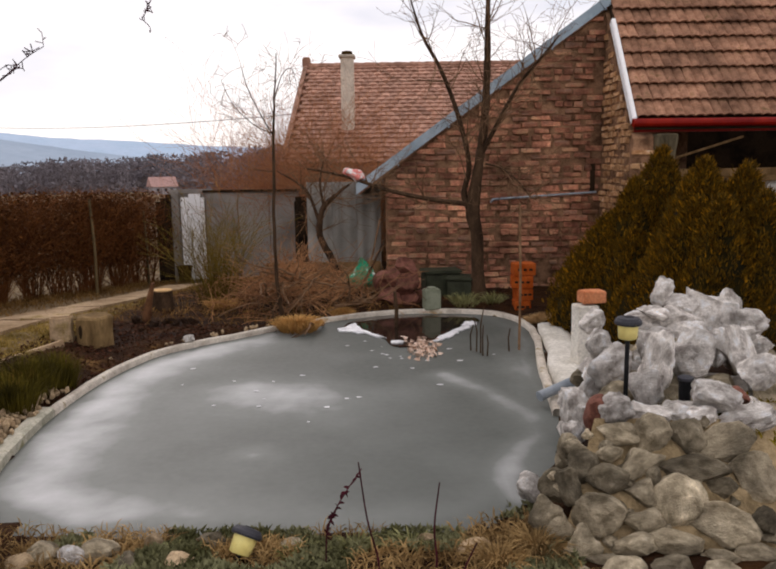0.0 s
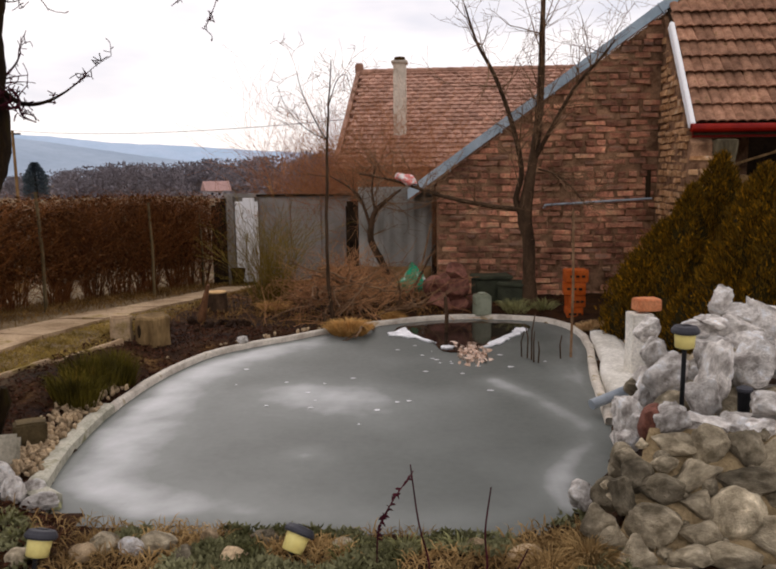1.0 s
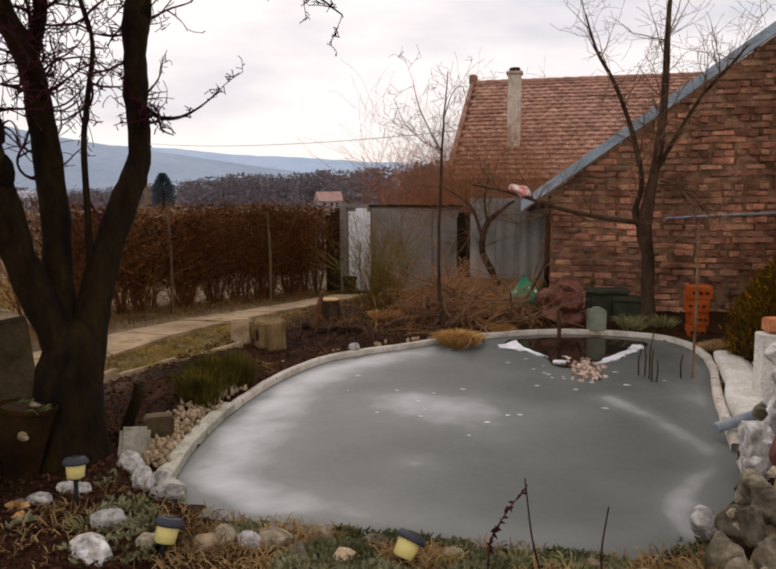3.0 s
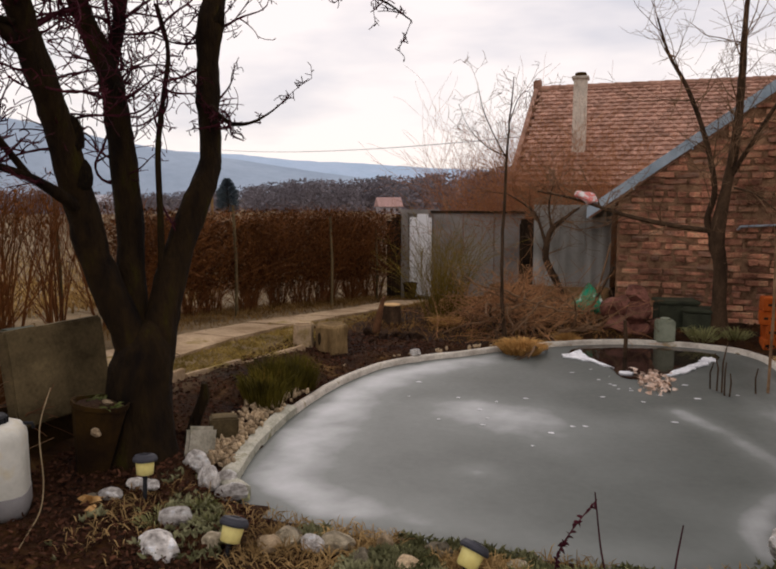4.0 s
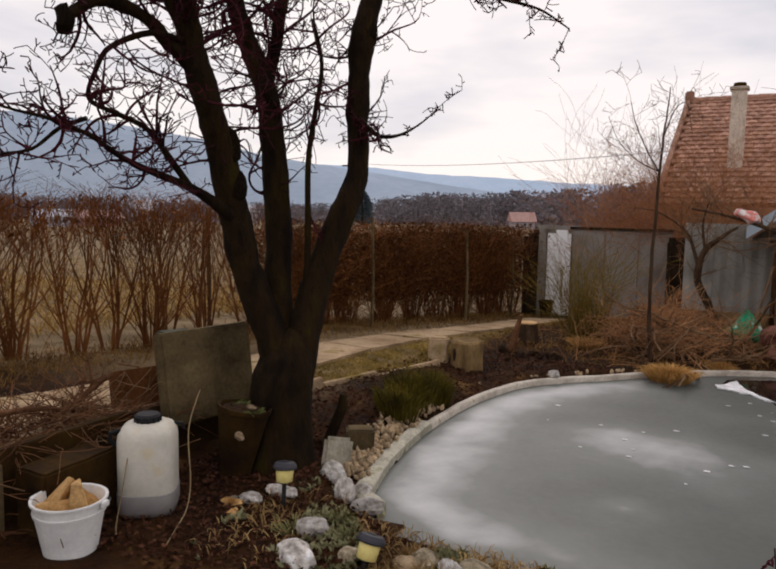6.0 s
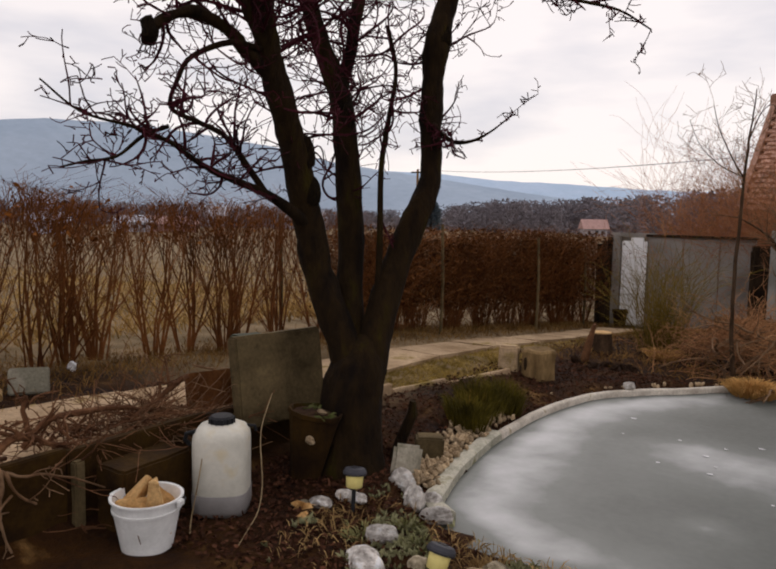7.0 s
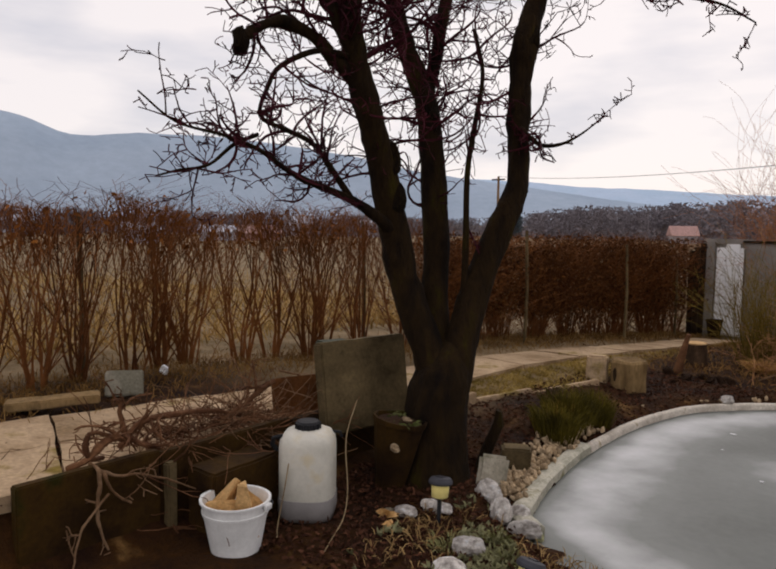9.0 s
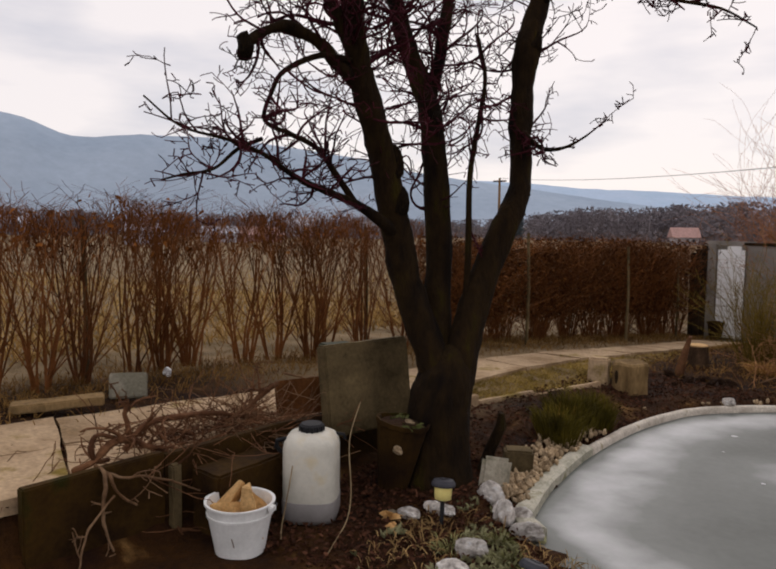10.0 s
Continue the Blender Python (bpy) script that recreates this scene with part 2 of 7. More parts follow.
M_RUST = mat("rusty_brown_sheet", (0.075, 0.038, 0.024), (0.14, 0.078, 0.05), 5, 50, 0.9, 0.3)
M_LOG = mat("weathered_pale_log", (0.11, 0.08, 0.052), (0.25, 0.19, 0.13), 4, 40, 0.93, 0.5, third=(0.12, 0.09, 0.06), stretch=(1, 1, 0.4))
M_BRUSH = mat("cut_brushwood", (0.17, 0.1, 0.07), (0.36, 0.235, 0.165), 1.5, 20, 0.9, 0.1, third=(0.4, 0.29, 0.2))
M_BANKSTRAW = mat("damp_dead_grass", (0.15, 0.108, 0.07), (0.31, 0.235, 0.155), 3, 30, 0.9, 0.1, spread=0.2)
M_SALMON = mat("salmon_flake", (0.42, 0.32, 0.265), (0.64, 0.55, 0.49), 12, 50, 0.6, 0.1)
M_BULB = mat("glass_dark", (0.03, 0.03, 0.035), (0.05, 0.05, 0.055), 5, 40, 0.4, 0.0)


def stain(m, scale, low, high):
    """Broad grime over many pieces, by their place."""
    n, l = m.node_tree.nodes, m.node_tree.links
    p = n["Principled BSDF"]
    src = p.inputs["Base Color"].links[0].from_socket
    g, t, r, hv = n.new("ShaderNodeNewGeometry"), n.new("ShaderNodeTexNoise"), n.new("ShaderNodeMapRange"), n.new("ShaderNodeHueSaturation")
    t.inputs["Scale"].default_value, t.inputs["Detail"].default_value = scale, 5
    l.new(g.outputs["Position"], t.inputs["Vector"])
    r.inputs[1].default_value, r.inputs[2].default_value, r.inputs[3].default_value, r.inputs[4].default_value = 0.34, 0.64, low, high
    l.new(t.outputs["Fac"], r.inputs[0])
    l.new(r.outputs[0], hv.inputs["Value"])
    l.new(src, hv.inputs["Color"])
    l.new(hv.outputs[0], p.inputs["Base Color"])


def smear(m, colour, scale, low, high):
    """Old mortar wiped along the courses, and washed out in streaks."""
    n, l = m.node_tree.nodes, m.node_tree.links
    p = n["Principled BSDF"]
    src = p.inputs["Base Color"].links[0].from_socket
    g, mp, t, r, mx = n.new("ShaderNodeNewGeometry"), n.new("ShaderNodeMapping"), n.new("ShaderNodeTexNoise"), n.new("ShaderNodeMapRange"), n.new("ShaderNodeMix")
    mp.inputs["Scale"].default_value = (1.0, 1.0, 4.5)
    t.inputs["Scale"].default_value, t.inputs["Detail"].default_value, t.inputs["Roughness"].default_value = scale, 7, 0.7
    l.new(g.outputs["Position"], mp.inputs["Vector"])
    l.new(mp.outputs[0], t.inputs["Vector"])
    r.inputs[1].default_value, r.inputs[2].default_value, r.inputs[3].default_value, r.inputs[4].default_value = low, high, 0.0, 0.75
    l.new(t.outputs["Fac"], r.inputs[0])
    mx.data_type = "RGBA"
    l.new(r.outputs[0], mx.inputs["Factor"])
    l.new(src, mx.inputs["A"])
    mx.inputs["B"].default_value = (*colour, 1)
    l.new(mx.outputs["Result"], p.inputs["Base Color"])


smear(M_BRICK, (0.34, 0.235, 0.17), 2.6, 0.52, 0.68)
stain(M_BRICK, 1.7, 0.5, 1.3)
stain(M_MORTAR, 1.7, 0.6, 1.25)
stain(M_STONE, 6.0, 0.55, 1.35)
stain(M_LIME, 7.0, 0.75, 1.15)
stain(M_TILE, 2.0, 0.7, 1.15)


def ground_material():
    """Soil in the beds, dull grass on the terrace and field, by the place on the ground."""
    m = mat("garden_ground", (0.018, 0.009, 0.005), (0.055, 0.03, 0.017), 3.0, 30, 0.95, 0.9, third=(0.15, 0.1, 0.062), third_at=0.66, depth=0.03)
    n, l = m.node_tree.nodes, m.node_tree.links
    p = n["Principled BSDF"]
    soil = p.inputs["Base Color"].links[0].from_socket
    at = n.new("ShaderNodeAttribute")
    at.attribute_name = "grass"
    g = n.new("ShaderNodeTexNoise")
    g.inputs["Scale"].default_value, g.inputs["Detail"].default_value = 2.2, 8
    tc = n.new("ShaderNodeTexCoord")
    l.new(tc.outputs["Object"], g.inputs["Vector"])
    gr = n.new("ShaderNodeValToRGB")
    gr.color_ramp.elements[0].position, gr.color_ramp.elements[0].color = 0.34, (0.13, 0.09, 0.044, 1)
    gr.color_ramp.elements[1].position, gr.color_ramp.elements[1].color = 0.64, (0.27, 0.19, 0.105, 1)
    l.new(g.outputs["Fac"], gr.inputs[0])
    mx = n.new("ShaderNodeMix")
    mx.data_type = "RGBA"
    l.new(at.outputs["Fac"], mx.inputs["Factor"])
    l.new(soil, mx.inputs["A"])
    l.new(gr.outputs[0], mx.inputs["B"])
    l.new(mx.outputs["Result"], p.inputs["Base Color"])
    return m


def ice_material():
    """Grey ice: frost along the margin and in cloudy patches, smooth elsewhere."""
    m = bpy.data.materials.new("frosted_pond_ice")
    m.use_nodes = True
    n, l = m.node_tree.nodes, m.node_tree.links
    p = n["Principled BSDF"]
    at = n.new("ShaderNodeAttribute")
    at.attribute_name = "frost"
    tc = n.new("ShaderNodeTexCoord")
    a, b = n.new("ShaderNodeTexNoise"), n.new("ShaderNodeTexNoise")
    a.inputs["Scale"].default_value, a.inputs["Detail"].default_value = 1.6, 6
    b.inputs["Scale"].default_value, b.inputs["Detail"].default_value = 22, 5
    for t in (a, b):
        l.new(tc.outputs["Object"], t.inputs["Vector"])
    s = n.new("ShaderNodeMapRange")
    s.inputs[1].default_value, s.inputs[2].default_value, s.inputs[3].default_value, s.inputs[4].default_value = 0.3, 0.7, 0.86, 1.1
    c = n.new("ShaderNodeTexNoise")
    c.inputs["Scale"].default_value, c.inputs["Detail"].default_value = 4.5, 9
    c.inputs["Roughness"].default_value = 0.55
    l.new(tc.outputs["Object"], c.inputs["Vector"])
    l.new(c.outputs["Fac"], s.inputs[0])
    s1 = n.new("ShaderNodeMath")
    s1.operation = "MULTIPLY"
    l.new(at.outputs["Fac"], s1.inputs[0])
    l.new(s.outputs[0], s1.inputs[1])
    s0 = n.new("ShaderNodeMath")
    s0.operation = "MULTIPLY_ADD"
    s0.inputs[1].default_value, s0.inputs[2].default_value = 0.7, -0.3
    l.new(a.outputs["Fac"], s0.inputs[0])
    s2 = n.new("ShaderNodeMath")
    s2.operation = "ADD"
    l.new(s1.outputs[0], s2.inputs[0])
    l.new(s0.outputs[0], s2.inputs[1])
    r = n.new("ShaderNodeValToRGB")
    r.color_ramp.elements[0].position, r.color_ramp.elements[0].color = 0.0, (0.072, 0.081, 0.071, 1)
    r.color_ramp.elements[1].position, r.color_ramp.elements[1].color = 1.0, (0.57, 0.575, 0.58, 1)
    e = r.color_ramp.elements.new(0.4)
    e.color = (0.136, 0.148, 0.136, 1)
    l.new(s2.outputs[0], r.inputs[0])
    l.new(r.outputs[0], p.inputs["Base Color"])
    rr = n.new("ShaderNodeMapRange")
    rr.inputs[3].default_value, rr.inputs[4].default_value = 0.42, 0.6
    l.new(b.outputs["Fac"], rr.inputs[0])
    l.new(rr.outputs[0], p.inputs["Roughness"])
    bp = n.new("ShaderNodeBump")
    bp.inputs["Strength"].default_value, bp.inputs["Distance"].default_value = 0.12, 0.004
    l.new(b.outputs["Fac"], bp.inputs["Height"])
    l.new(bp.outputs[0], p.inputs["Normal"])
    p.inputs["Specular IOR Level"].default_value = 0.35
    return m


def water_material():
    m = bpy.data.materials.new("dark_open_water")
    m.use_nodes = True
    n, l = m.node_tree.nodes, m.node_tree.links
    p = n["Principled BSDF"]
    p.inputs["Base Color"].default_value = (0.018, 0.012, 0.009, 1)
    p.inputs["Roughness"].default_value = 0.06
    t, bp = n.new("ShaderNodeTexNoise"), n.new("ShaderNodeBump")
    t.inputs["Scale"].default_value = 9
    bp.inputs["Strength"].default_value, bp.inputs["Distance"].default_value = 0.15, 0.01
    l.new(t.outputs["Fac"], bp.inputs["Height"])
    l.new(bp.outputs[0], p.inputs["Normal"])
    return m


M_GROUND, M_ICE, M_WATER = ground_material(), ice_material(), water_material()


# ---------------------------------------------------------------- building blocks
def finish(name, verts, faces, material, smooth=False):
    me = bpy.data.meshes.new(name)
    me.from_pydata(verts, [], faces)
    me.materials.append(material)
    if smooth:
        me.polygons.foreach_set("use_smooth", [True] * len(me.polygons))
    me.update()
    return me


def part(name, source, material, parent=None, label="", smooth=False):
    """Links a bmesh, a Buf or a mesh as one object, under a thing or a part if given."""
    if isinstance(source, bmesh.types.BMesh):
        me = bpy.data.meshes.new(name)
        source.to_mesh(me)
        source.free()
        me.materials.append(material)
        if smooth:
            me.polygons.foreach_set("use_smooth", [True] * len(me.polygons))
    elif isinstance(source, Buf):
        me = finish(name, source.v, source.f, material, smooth)
    else:
        me = source
    ob = new(name, me)
    if parent:
        ob.parent = parent
    if label:
        tagged(ob, label)
    return ob


def thing(name, label, category, at=(0, 0, 0), turn=0.0, group="", kind=""):
    ob = new(name)
    ob.empty_display_size = 0.1
    ob.matrix_world = pose(*at, 0, 0, turn)
    return tagged(ob, label, category, group, kind)


class Buf:
    """Vertices and faces that grow piece by piece."""

    def __init__(self):
        self.v, self.f = [], []

    def add(self, verts, faces):
        k = len(self.v)
        self.v.extend(verts)
        self.f.extend([tuple(i + k for i in face) for face in faces])

    def tube(self, pts, n=6, cap=True):
        """A tapered tube through points (x, y, z, radius)."""
        k, prev = len(self.v), None
        P = [Vector(p[:3]) for p in pts]
        for i, p in enumerate(pts):
            d = (P[min(i + 1, len(P) - 1)] - P[max(i - 1, 0)])
            d = d.normalized() if d.length > 1e-6 else Vector((0, 0, 1))
            u = d.cross(Vector((0.31, 0.93, 0.17))) if prev is None else prev - d * prev.dot(d)
            u.normalize()
            prev = u
            w = d.cross(u)
            for j in range(n):
                a = 2 * math.pi * j / n
                self.v.append(tuple(P[i] + (u * math.cos(a) + w * math.sin(a)) * p[3]))
        for i in range(len(pts) - 1):
            for j in range(n):
                a, b = k + i * n + j, k + i * n + (j + 1) % n
                self.f.append((a, b, b + n, a + n))
        if cap:
            self.f.append(tuple(k + (len(pts) - 1) * n + j for j in range(n)))
            self.f.append(tuple(k + j for j in reversed(range(n))))

    def blade(self, p, d, length, width, bend, rng):
        """A bent leaf of two quads."""
        p, d = Vector(p), Vector(d).normalized()
        s = d.cross(Vector((rng.uniform(-1, 1), rng.uniform(-1, 1), 0.3))).normalized() * width / 2
        mid, tip = p + d * length * 0.55, p + d * length + Vector((0, 0, -bend * length))
        self.add([tuple(p - s), tuple(p + s), tuple(mid + s * 0.8), tuple(mid - s * 0.8), tuple(tip)], [(0, 1, 2, 3), (3, 2, 4)])

    def box(self, c, size, m=None):
        x, y, z = (s / 2 for s in size)
        vs = [Vector((i * x, j * y, k * z)) for i in (-1, 1) for j in (-1, 1) for k in (-1, 1)]
        m = m or Matrix.Identity(3)
        self.add([tuple(Vector(c) + m @ v) for v in vs], [(0, 1, 3, 2), (4, 6, 7, 5), (0, 4, 5, 1), (2, 3, 7, 6), (0, 2, 6, 4), (1, 5, 7, 3)])


def smooth_line(pts, k=4):
    """A Catmull-Rom line through rows of numbers."""
    A = np.array(pts, float)
    A = np.vstack([2 * A[0] - A[1], A, 2 * A[-1] - A[-2]])
    out = []
    for i in range(1, len(A) - 2):
        for s in np.linspace(0, 1, k, endpoint=False):
            a, b, c, d = A[i - 1 : i + 3]
            out.append(0.5 * (2 * b + (c - a) * s + (2 * a - 5 * b + 4 * c - d) * s * s + (3 * b - a - 3 * c + d) * s**3))
    out.append(A[-2])
    out = np.array(out)
    if out.shape[1] == 4:
        out[:, 3] = np.maximum(out[:, 3], 0.002)
    return [tuple(map(float, r)) for r in out]


def box_bm(size, bevel=0.0, at=(0, 0, 0), taper=1.0, seg=2):
    bm = bmesh.new()
    bmesh.ops.create_cube(bm, size=1)
    for v in bm.verts:
        k = taper if v.co.z > 0 else 1.0
        v.co = Vector((v.co.x * size[0] * k, v.co.y * size[1] * k, v.co.z * size[2]))
    if bevel:
        bmesh.ops.bevel(bm, geom=bm.edges[:], offset=bevel, segments=seg, affect="EDGES")
    bmesh.ops.translate(bm, verts=bm.verts, vec=at)
    return bm


def roughen(bm, amount, scale, seed=0.0):
    for v in bm.verts:
        v.co += Vector(noise.noise_vector(v.co * scale + Vector((seed, seed * 1.7, 0)))) * amount
    return bm


def worn_box(size, bevel=0.01, amount=0.006, seed=0.0, cuts=4, at=(0, 0, 0)):
    bm = box_bm(size, bevel)
    bmesh.ops.subdivide_edges(bm, edges=[e for e in bm.edges if e.calc_length() > max(size) / 3], cuts=cuts, use_grid_fill=True)
    roughen(bm, amount, 9, seed)
    bmesh.ops.translate(bm, verts=bm.verts, vec=at)
    return bm


def lathe(profile, n=28, squash=None):
    """A body turned from (radius, height) rows; squash: exponent of a rounded-square section."""
    bm = bmesh.new()
    rings = []
    for r, z in profile:
        ring = []
        for j in range(n):
            a = 2 * math.pi * j / n
            c, s = math.cos(a), math.sin(a)
            k = 1.0 if not squash else (abs(c) ** squash + abs(s) ** squash) ** (-1 / squash)
            ring.append(bm.verts.new((r * k * c, r * k * s, z)))
        rings.append(ring)
    for a, b in zip(rings, rings[1:]):
        for j in range(n):
            bm.faces.new((a[j], a[(j + 1) % n], b[(j + 1) % n], b[j]))
    bm.faces.new(list(reversed(rings[0])))
    bm.faces.new(rings[-1])
    bmesh.ops.recalc_face_normals(bm, faces=bm.faces)
    return bm


def rock_mesh(name, seed, material, sub=3, facet=5, rough=0.2):
    """A broken stone of unit size: a ball cut by random planes, then roughened."""
    rng = random.Random(seed)
    bm = bmesh.new()
    bmesh.ops.create_icosphere(bm, subdivisions=sub, radius=1.0)
    planes = []
    for _ in range(facet):
        d = Vector((rng.gauss(0, 1), rng.gauss(0, 1), rng.gauss(0, 0.8))).normalized()
        planes.append((d, rng.uniform(0.5, 0.82)))
    for v in bm.verts:
        for d, h in planes:
            over = v.co.dot(d) - h
            if over > 0:
                v.co -= d * over
        p = v.co * 1.4 + Vector((seed * 3.1, seed, 0))
        ridge = abs(noise.noise(p * 1.9 + Vector((7, 0, 0)))) ** 0.6
        v.co += v.co.normalized() * (noise.noise(p) * rough + noise.noise(p * 3.3) * rough * 0.45 + noise.noise(p * 8) * rough * 0.22 - (0.55 - ridge) * rough * 0.28)
    me = bpy.data.meshes.new(name)
    bm.to_mesh(me)
    bm.free()
    me.materials.append(material)
    me.polygons.foreach_set("use_smooth", [True] * len(me.polygons))
    me.set_sharp_from_angle(angle=radians(24))
    return me


def scatter_rocks(name, rows, meshes, label, group, seed, parent=None, category="stone", k=1.1, flat=1.0):
    rng = random.Random(seed)
    for i, (x, y, z, sx, sy, sz) in enumerate(rows):
        ob = new(name, meshes[(i * 7 + seed) % len(meshes)])
        ob.matrix_world = Matrix.Translation((x, y, z)) @ Euler((rng.uniform(-0.25, 0.25), rng.uniform(-0.25, 0.25), rng.uniform(-0.5, 0.5))).to_matrix().to_4x4() @ Matrix.Diagonal((sx * k, sy * k * flat, sz * k, 1))
        if parent:
            ob.parent = parent
        else:
            tagged(ob, label, category, group)


def grow(buf, p, d, length, r, rng, levels, kink=0.35, droop=0.0, split=3, up=0.0, n=4, spread=0.9):
    """A crooked twig that forks again and again."""
    steps = max(3, int(length / 0.06))
    pts, d, p = [], Vector(d).normalized(), Vector(p)
    forks = sorted(rng.sample(range(1, steps + 1), min(split, steps)))
    for i in range(steps + 1):
        t = i / steps
        pts.append((*p, max(r * (1 - 0.75 * t), 0.002)))
        if levels and i in forks:
            side = Vector((rng.gauss(0, 1), rng.gauss(0, 1), rng.gauss(0, 0.7))).normalized()
            grow(buf, p, d * 0.6 + side * spread, length * rng.uniform(0.4, 0.7), r * (1 - 0.6 * t) * 0.6, rng, levels - 1, kink, droop, split, up, 3, spread)
        d = (d + Vector((rng.gauss(0, kink), rng.gauss(0, kink), rng.gauss(0, kink) - droop + up)) * 0.5).normalized()
        p = p + d * (length / steps)
    buf.tube(pts, n, cap=False)


def gnarl(buf, p, d, length, r, rng, levels, split=4, bend=0.5, up=0.0):
    """A curving, knobbly twig with short spurs; it forks again and again."""
    seg = 0.032
    steps = max(4, int(length / seg))
    d, p = Vector(d).normalized(), Vector(p)
    curl = Vector((rng.gauss(0, 1), rng.gauss(0, 1), rng.gauss(0, 1)))
    forks = set(rng.sample(range(1, steps + 1), min(split, steps))) if levels else ()
    pts = []
    for i in range(steps + 1):
        t = i / steps
        pts.append((*p, max(r * (1 - 0.62 * t) * rng.uniform(0.88, 1.18), 0.0024)))
        if i in forks:
            side = Vector((rng.gauss(0, 1), rng.gauss(0, 1), rng.gauss(0.1, 0.8))).normalized()
            gnarl(buf, p, d * 0.5 + side, length * rng.uniform(0.3, 0.62), r * (1 - 0.5 * t) * 0.68, rng, levels - 1, split, bend, up)
        elif rng.random() < 0.16:
            side = Vector((rng.gauss(0, 1), rng.gauss(0, 1), rng.gauss(0, 1))).normalized()
            q = p + side * rng.uniform(0.015, 0.04)
            buf.tube([(*p, 0.003), (*q, 0.0034)], 3, cap=False)
        curl = curl * 0.72 + Vector((rng.gauss(0, 1), rng.gauss(0, 1), rng.gauss(0, 1))) * 0.6
        d = (d + curl * bend * 0.34 + Vector((0, 0, up))).normalized()
        p = p + d * (length / steps)
    buf.tube(pts, 4 if levels else 3, cap=False)


def along(pts, t):
    i = min(int(t * (len(pts) - 1)), len(pts) - 2)
    s = t * (len(pts) - 1) - i
    a, b = np.array(pts[i]), np.array(pts[i + 1])
    q = a + (b - a) * s
    return Vector(q[:3]), float(q[3]), Vector(b[:3] - a[:3]).normalized()


def inside(poly, x, y):
    c, j = False, len(poly) - 1
    for i in range(len(poly)):
        (xi, yi), (xj, yj) = poly[i], poly[j]
        if (yi > y) != (yj > y) and x < (xj - xi) * (y - yi) / (yj - yi) + xi:
            c = not c
        j = i
    return c


# ---------------------------------------------------------------- the ground
POND = [(-1.9, 3.15), (-2.0, 3.5), (-2.06, 3.8), (-2.13, 4.4), (-2.13, 5.0), (-2.05, 5.55), (-1.92, 5.95), (-1.66, 6.28), (-1.36, 6.57), (-1.03, 6.91), (-0.49, 7.33), (0.08, 7.6), (0.62, 7.63), (1.1, 7.48),
        (1.32, 7.04), (1.32, 6.3), (1.18, 5.47), (1.12, 4.9), (1.05, 4.3), (0.95, 3.81), (0.75, 3.35), (0.55, 3.05), (0.3, 2.88), (-0.15, 2.85), (-0.6, 2.87), (-1.05, 2.88), (-1.35, 2.86), (-1.62, 2.97)]
SHORE = [p for p in smooth_line([*POND, POND[0]], 4)][:-1]
S = np.array(SHORE)


def shore_distance(X, Y):
    """Metres to the shoreline, negative over the pond."""
    best, ins = np.full(X.shape, 1e9), np.zeros(X.shape, bool)
    for (x0, y0), (x1, y1) in zip(S, np.roll(S, -1, 0)):
        dx, dy = x1 - x0, y1 - y0
        t = np.clip(((X - x0) * dx + (Y - y0) * dy) / (dx * dx + dy * dy), 0, 1)
        best = np.minimum(best, np.hypot(X - x0 - t * dx, Y - y0 - t * dy))
        cross = (y0 > Y) != (y1 > Y)
        ins ^= cross & (X < (x1 - x0) * (Y - y0) / (y1 - y0 + 1e-12) + x0)
    return np.where(ins, -best, best)


def step(a, b, v):
    t = np.clip((v - a) / (b - a), 0, 1)
    return t * t * (3 - 2 * t)


def height(X, Y):
    """The lie of the land."""
    X, Y = np.asarray(X, float), np.asarray(Y, float)
    far = np.hypot(X, Y)
    bed = 0.06 + 0.03 * np.sin(X * 1.3 + 0.5) * np.sin(Y * 1.1) - 0.1 * step(9, 13, Y) - 0.2 * step(8.4, 12, Y) * step(-1.2, -2.6, X)
    bed = bed + 0.13 * step(-2.3, -2.95, X) * step(3.3, 3.9, Y) * step(6.4, 5.6, Y)
    terrace = 0.42 - 0.04 * np.clip(Y, -1, 12.5) - 0.046 * np.clip(Y - 7, 0, 5.5) - 0.05 * step(-3.35, -3.05, X) * step(3.6, 4.2, Y) * step(6.6, 5.8, Y)
    xk = np.interp(Y, [3.6, 4.4, 5.0, 5.8], [-3.07, -3.04, -2.9, -2.7])
    edge = np.where(Y < 3.6, step(-3.02, -3.1, X), np.where(Y < 5.9, step(0.0, -0.05, X - xk), step(-2.45, -3.15, X)))
    z = bed + (terrace - bed) * edge
    z -= 0.018 * np.clip(far - 14, 0, 80) + 0.012 * np.clip(far - 94, 0, 400)
    mound = np.clip((Y - 2.62) * 1.0, 0, 0.3) * step(0.72, 1.0, X) * step(4.7, 4.1, Y) * step(3.4, 2.6, X)
    d = np.full(X.shape, 9.0)
    near = far < 14
    if near.any():
        d[near] = shore_distance(X[near], Y[near])
    z = z + mound * step(0.02, 0.2, d)
    z = np.where(d < 0.0, -0.05 - 0.3 * step(0, -0.35, d), z - 0.06 * step(0.3, 0.1, d))
    return z


LAND_X, LAND_Y = np.arange(-9.0, 7.0, 0.05), np.arange(-3.0, 15.0, 0.05)
LAND = height(*np.meshgrid(LAND_X, LAND_Y)).tolist()


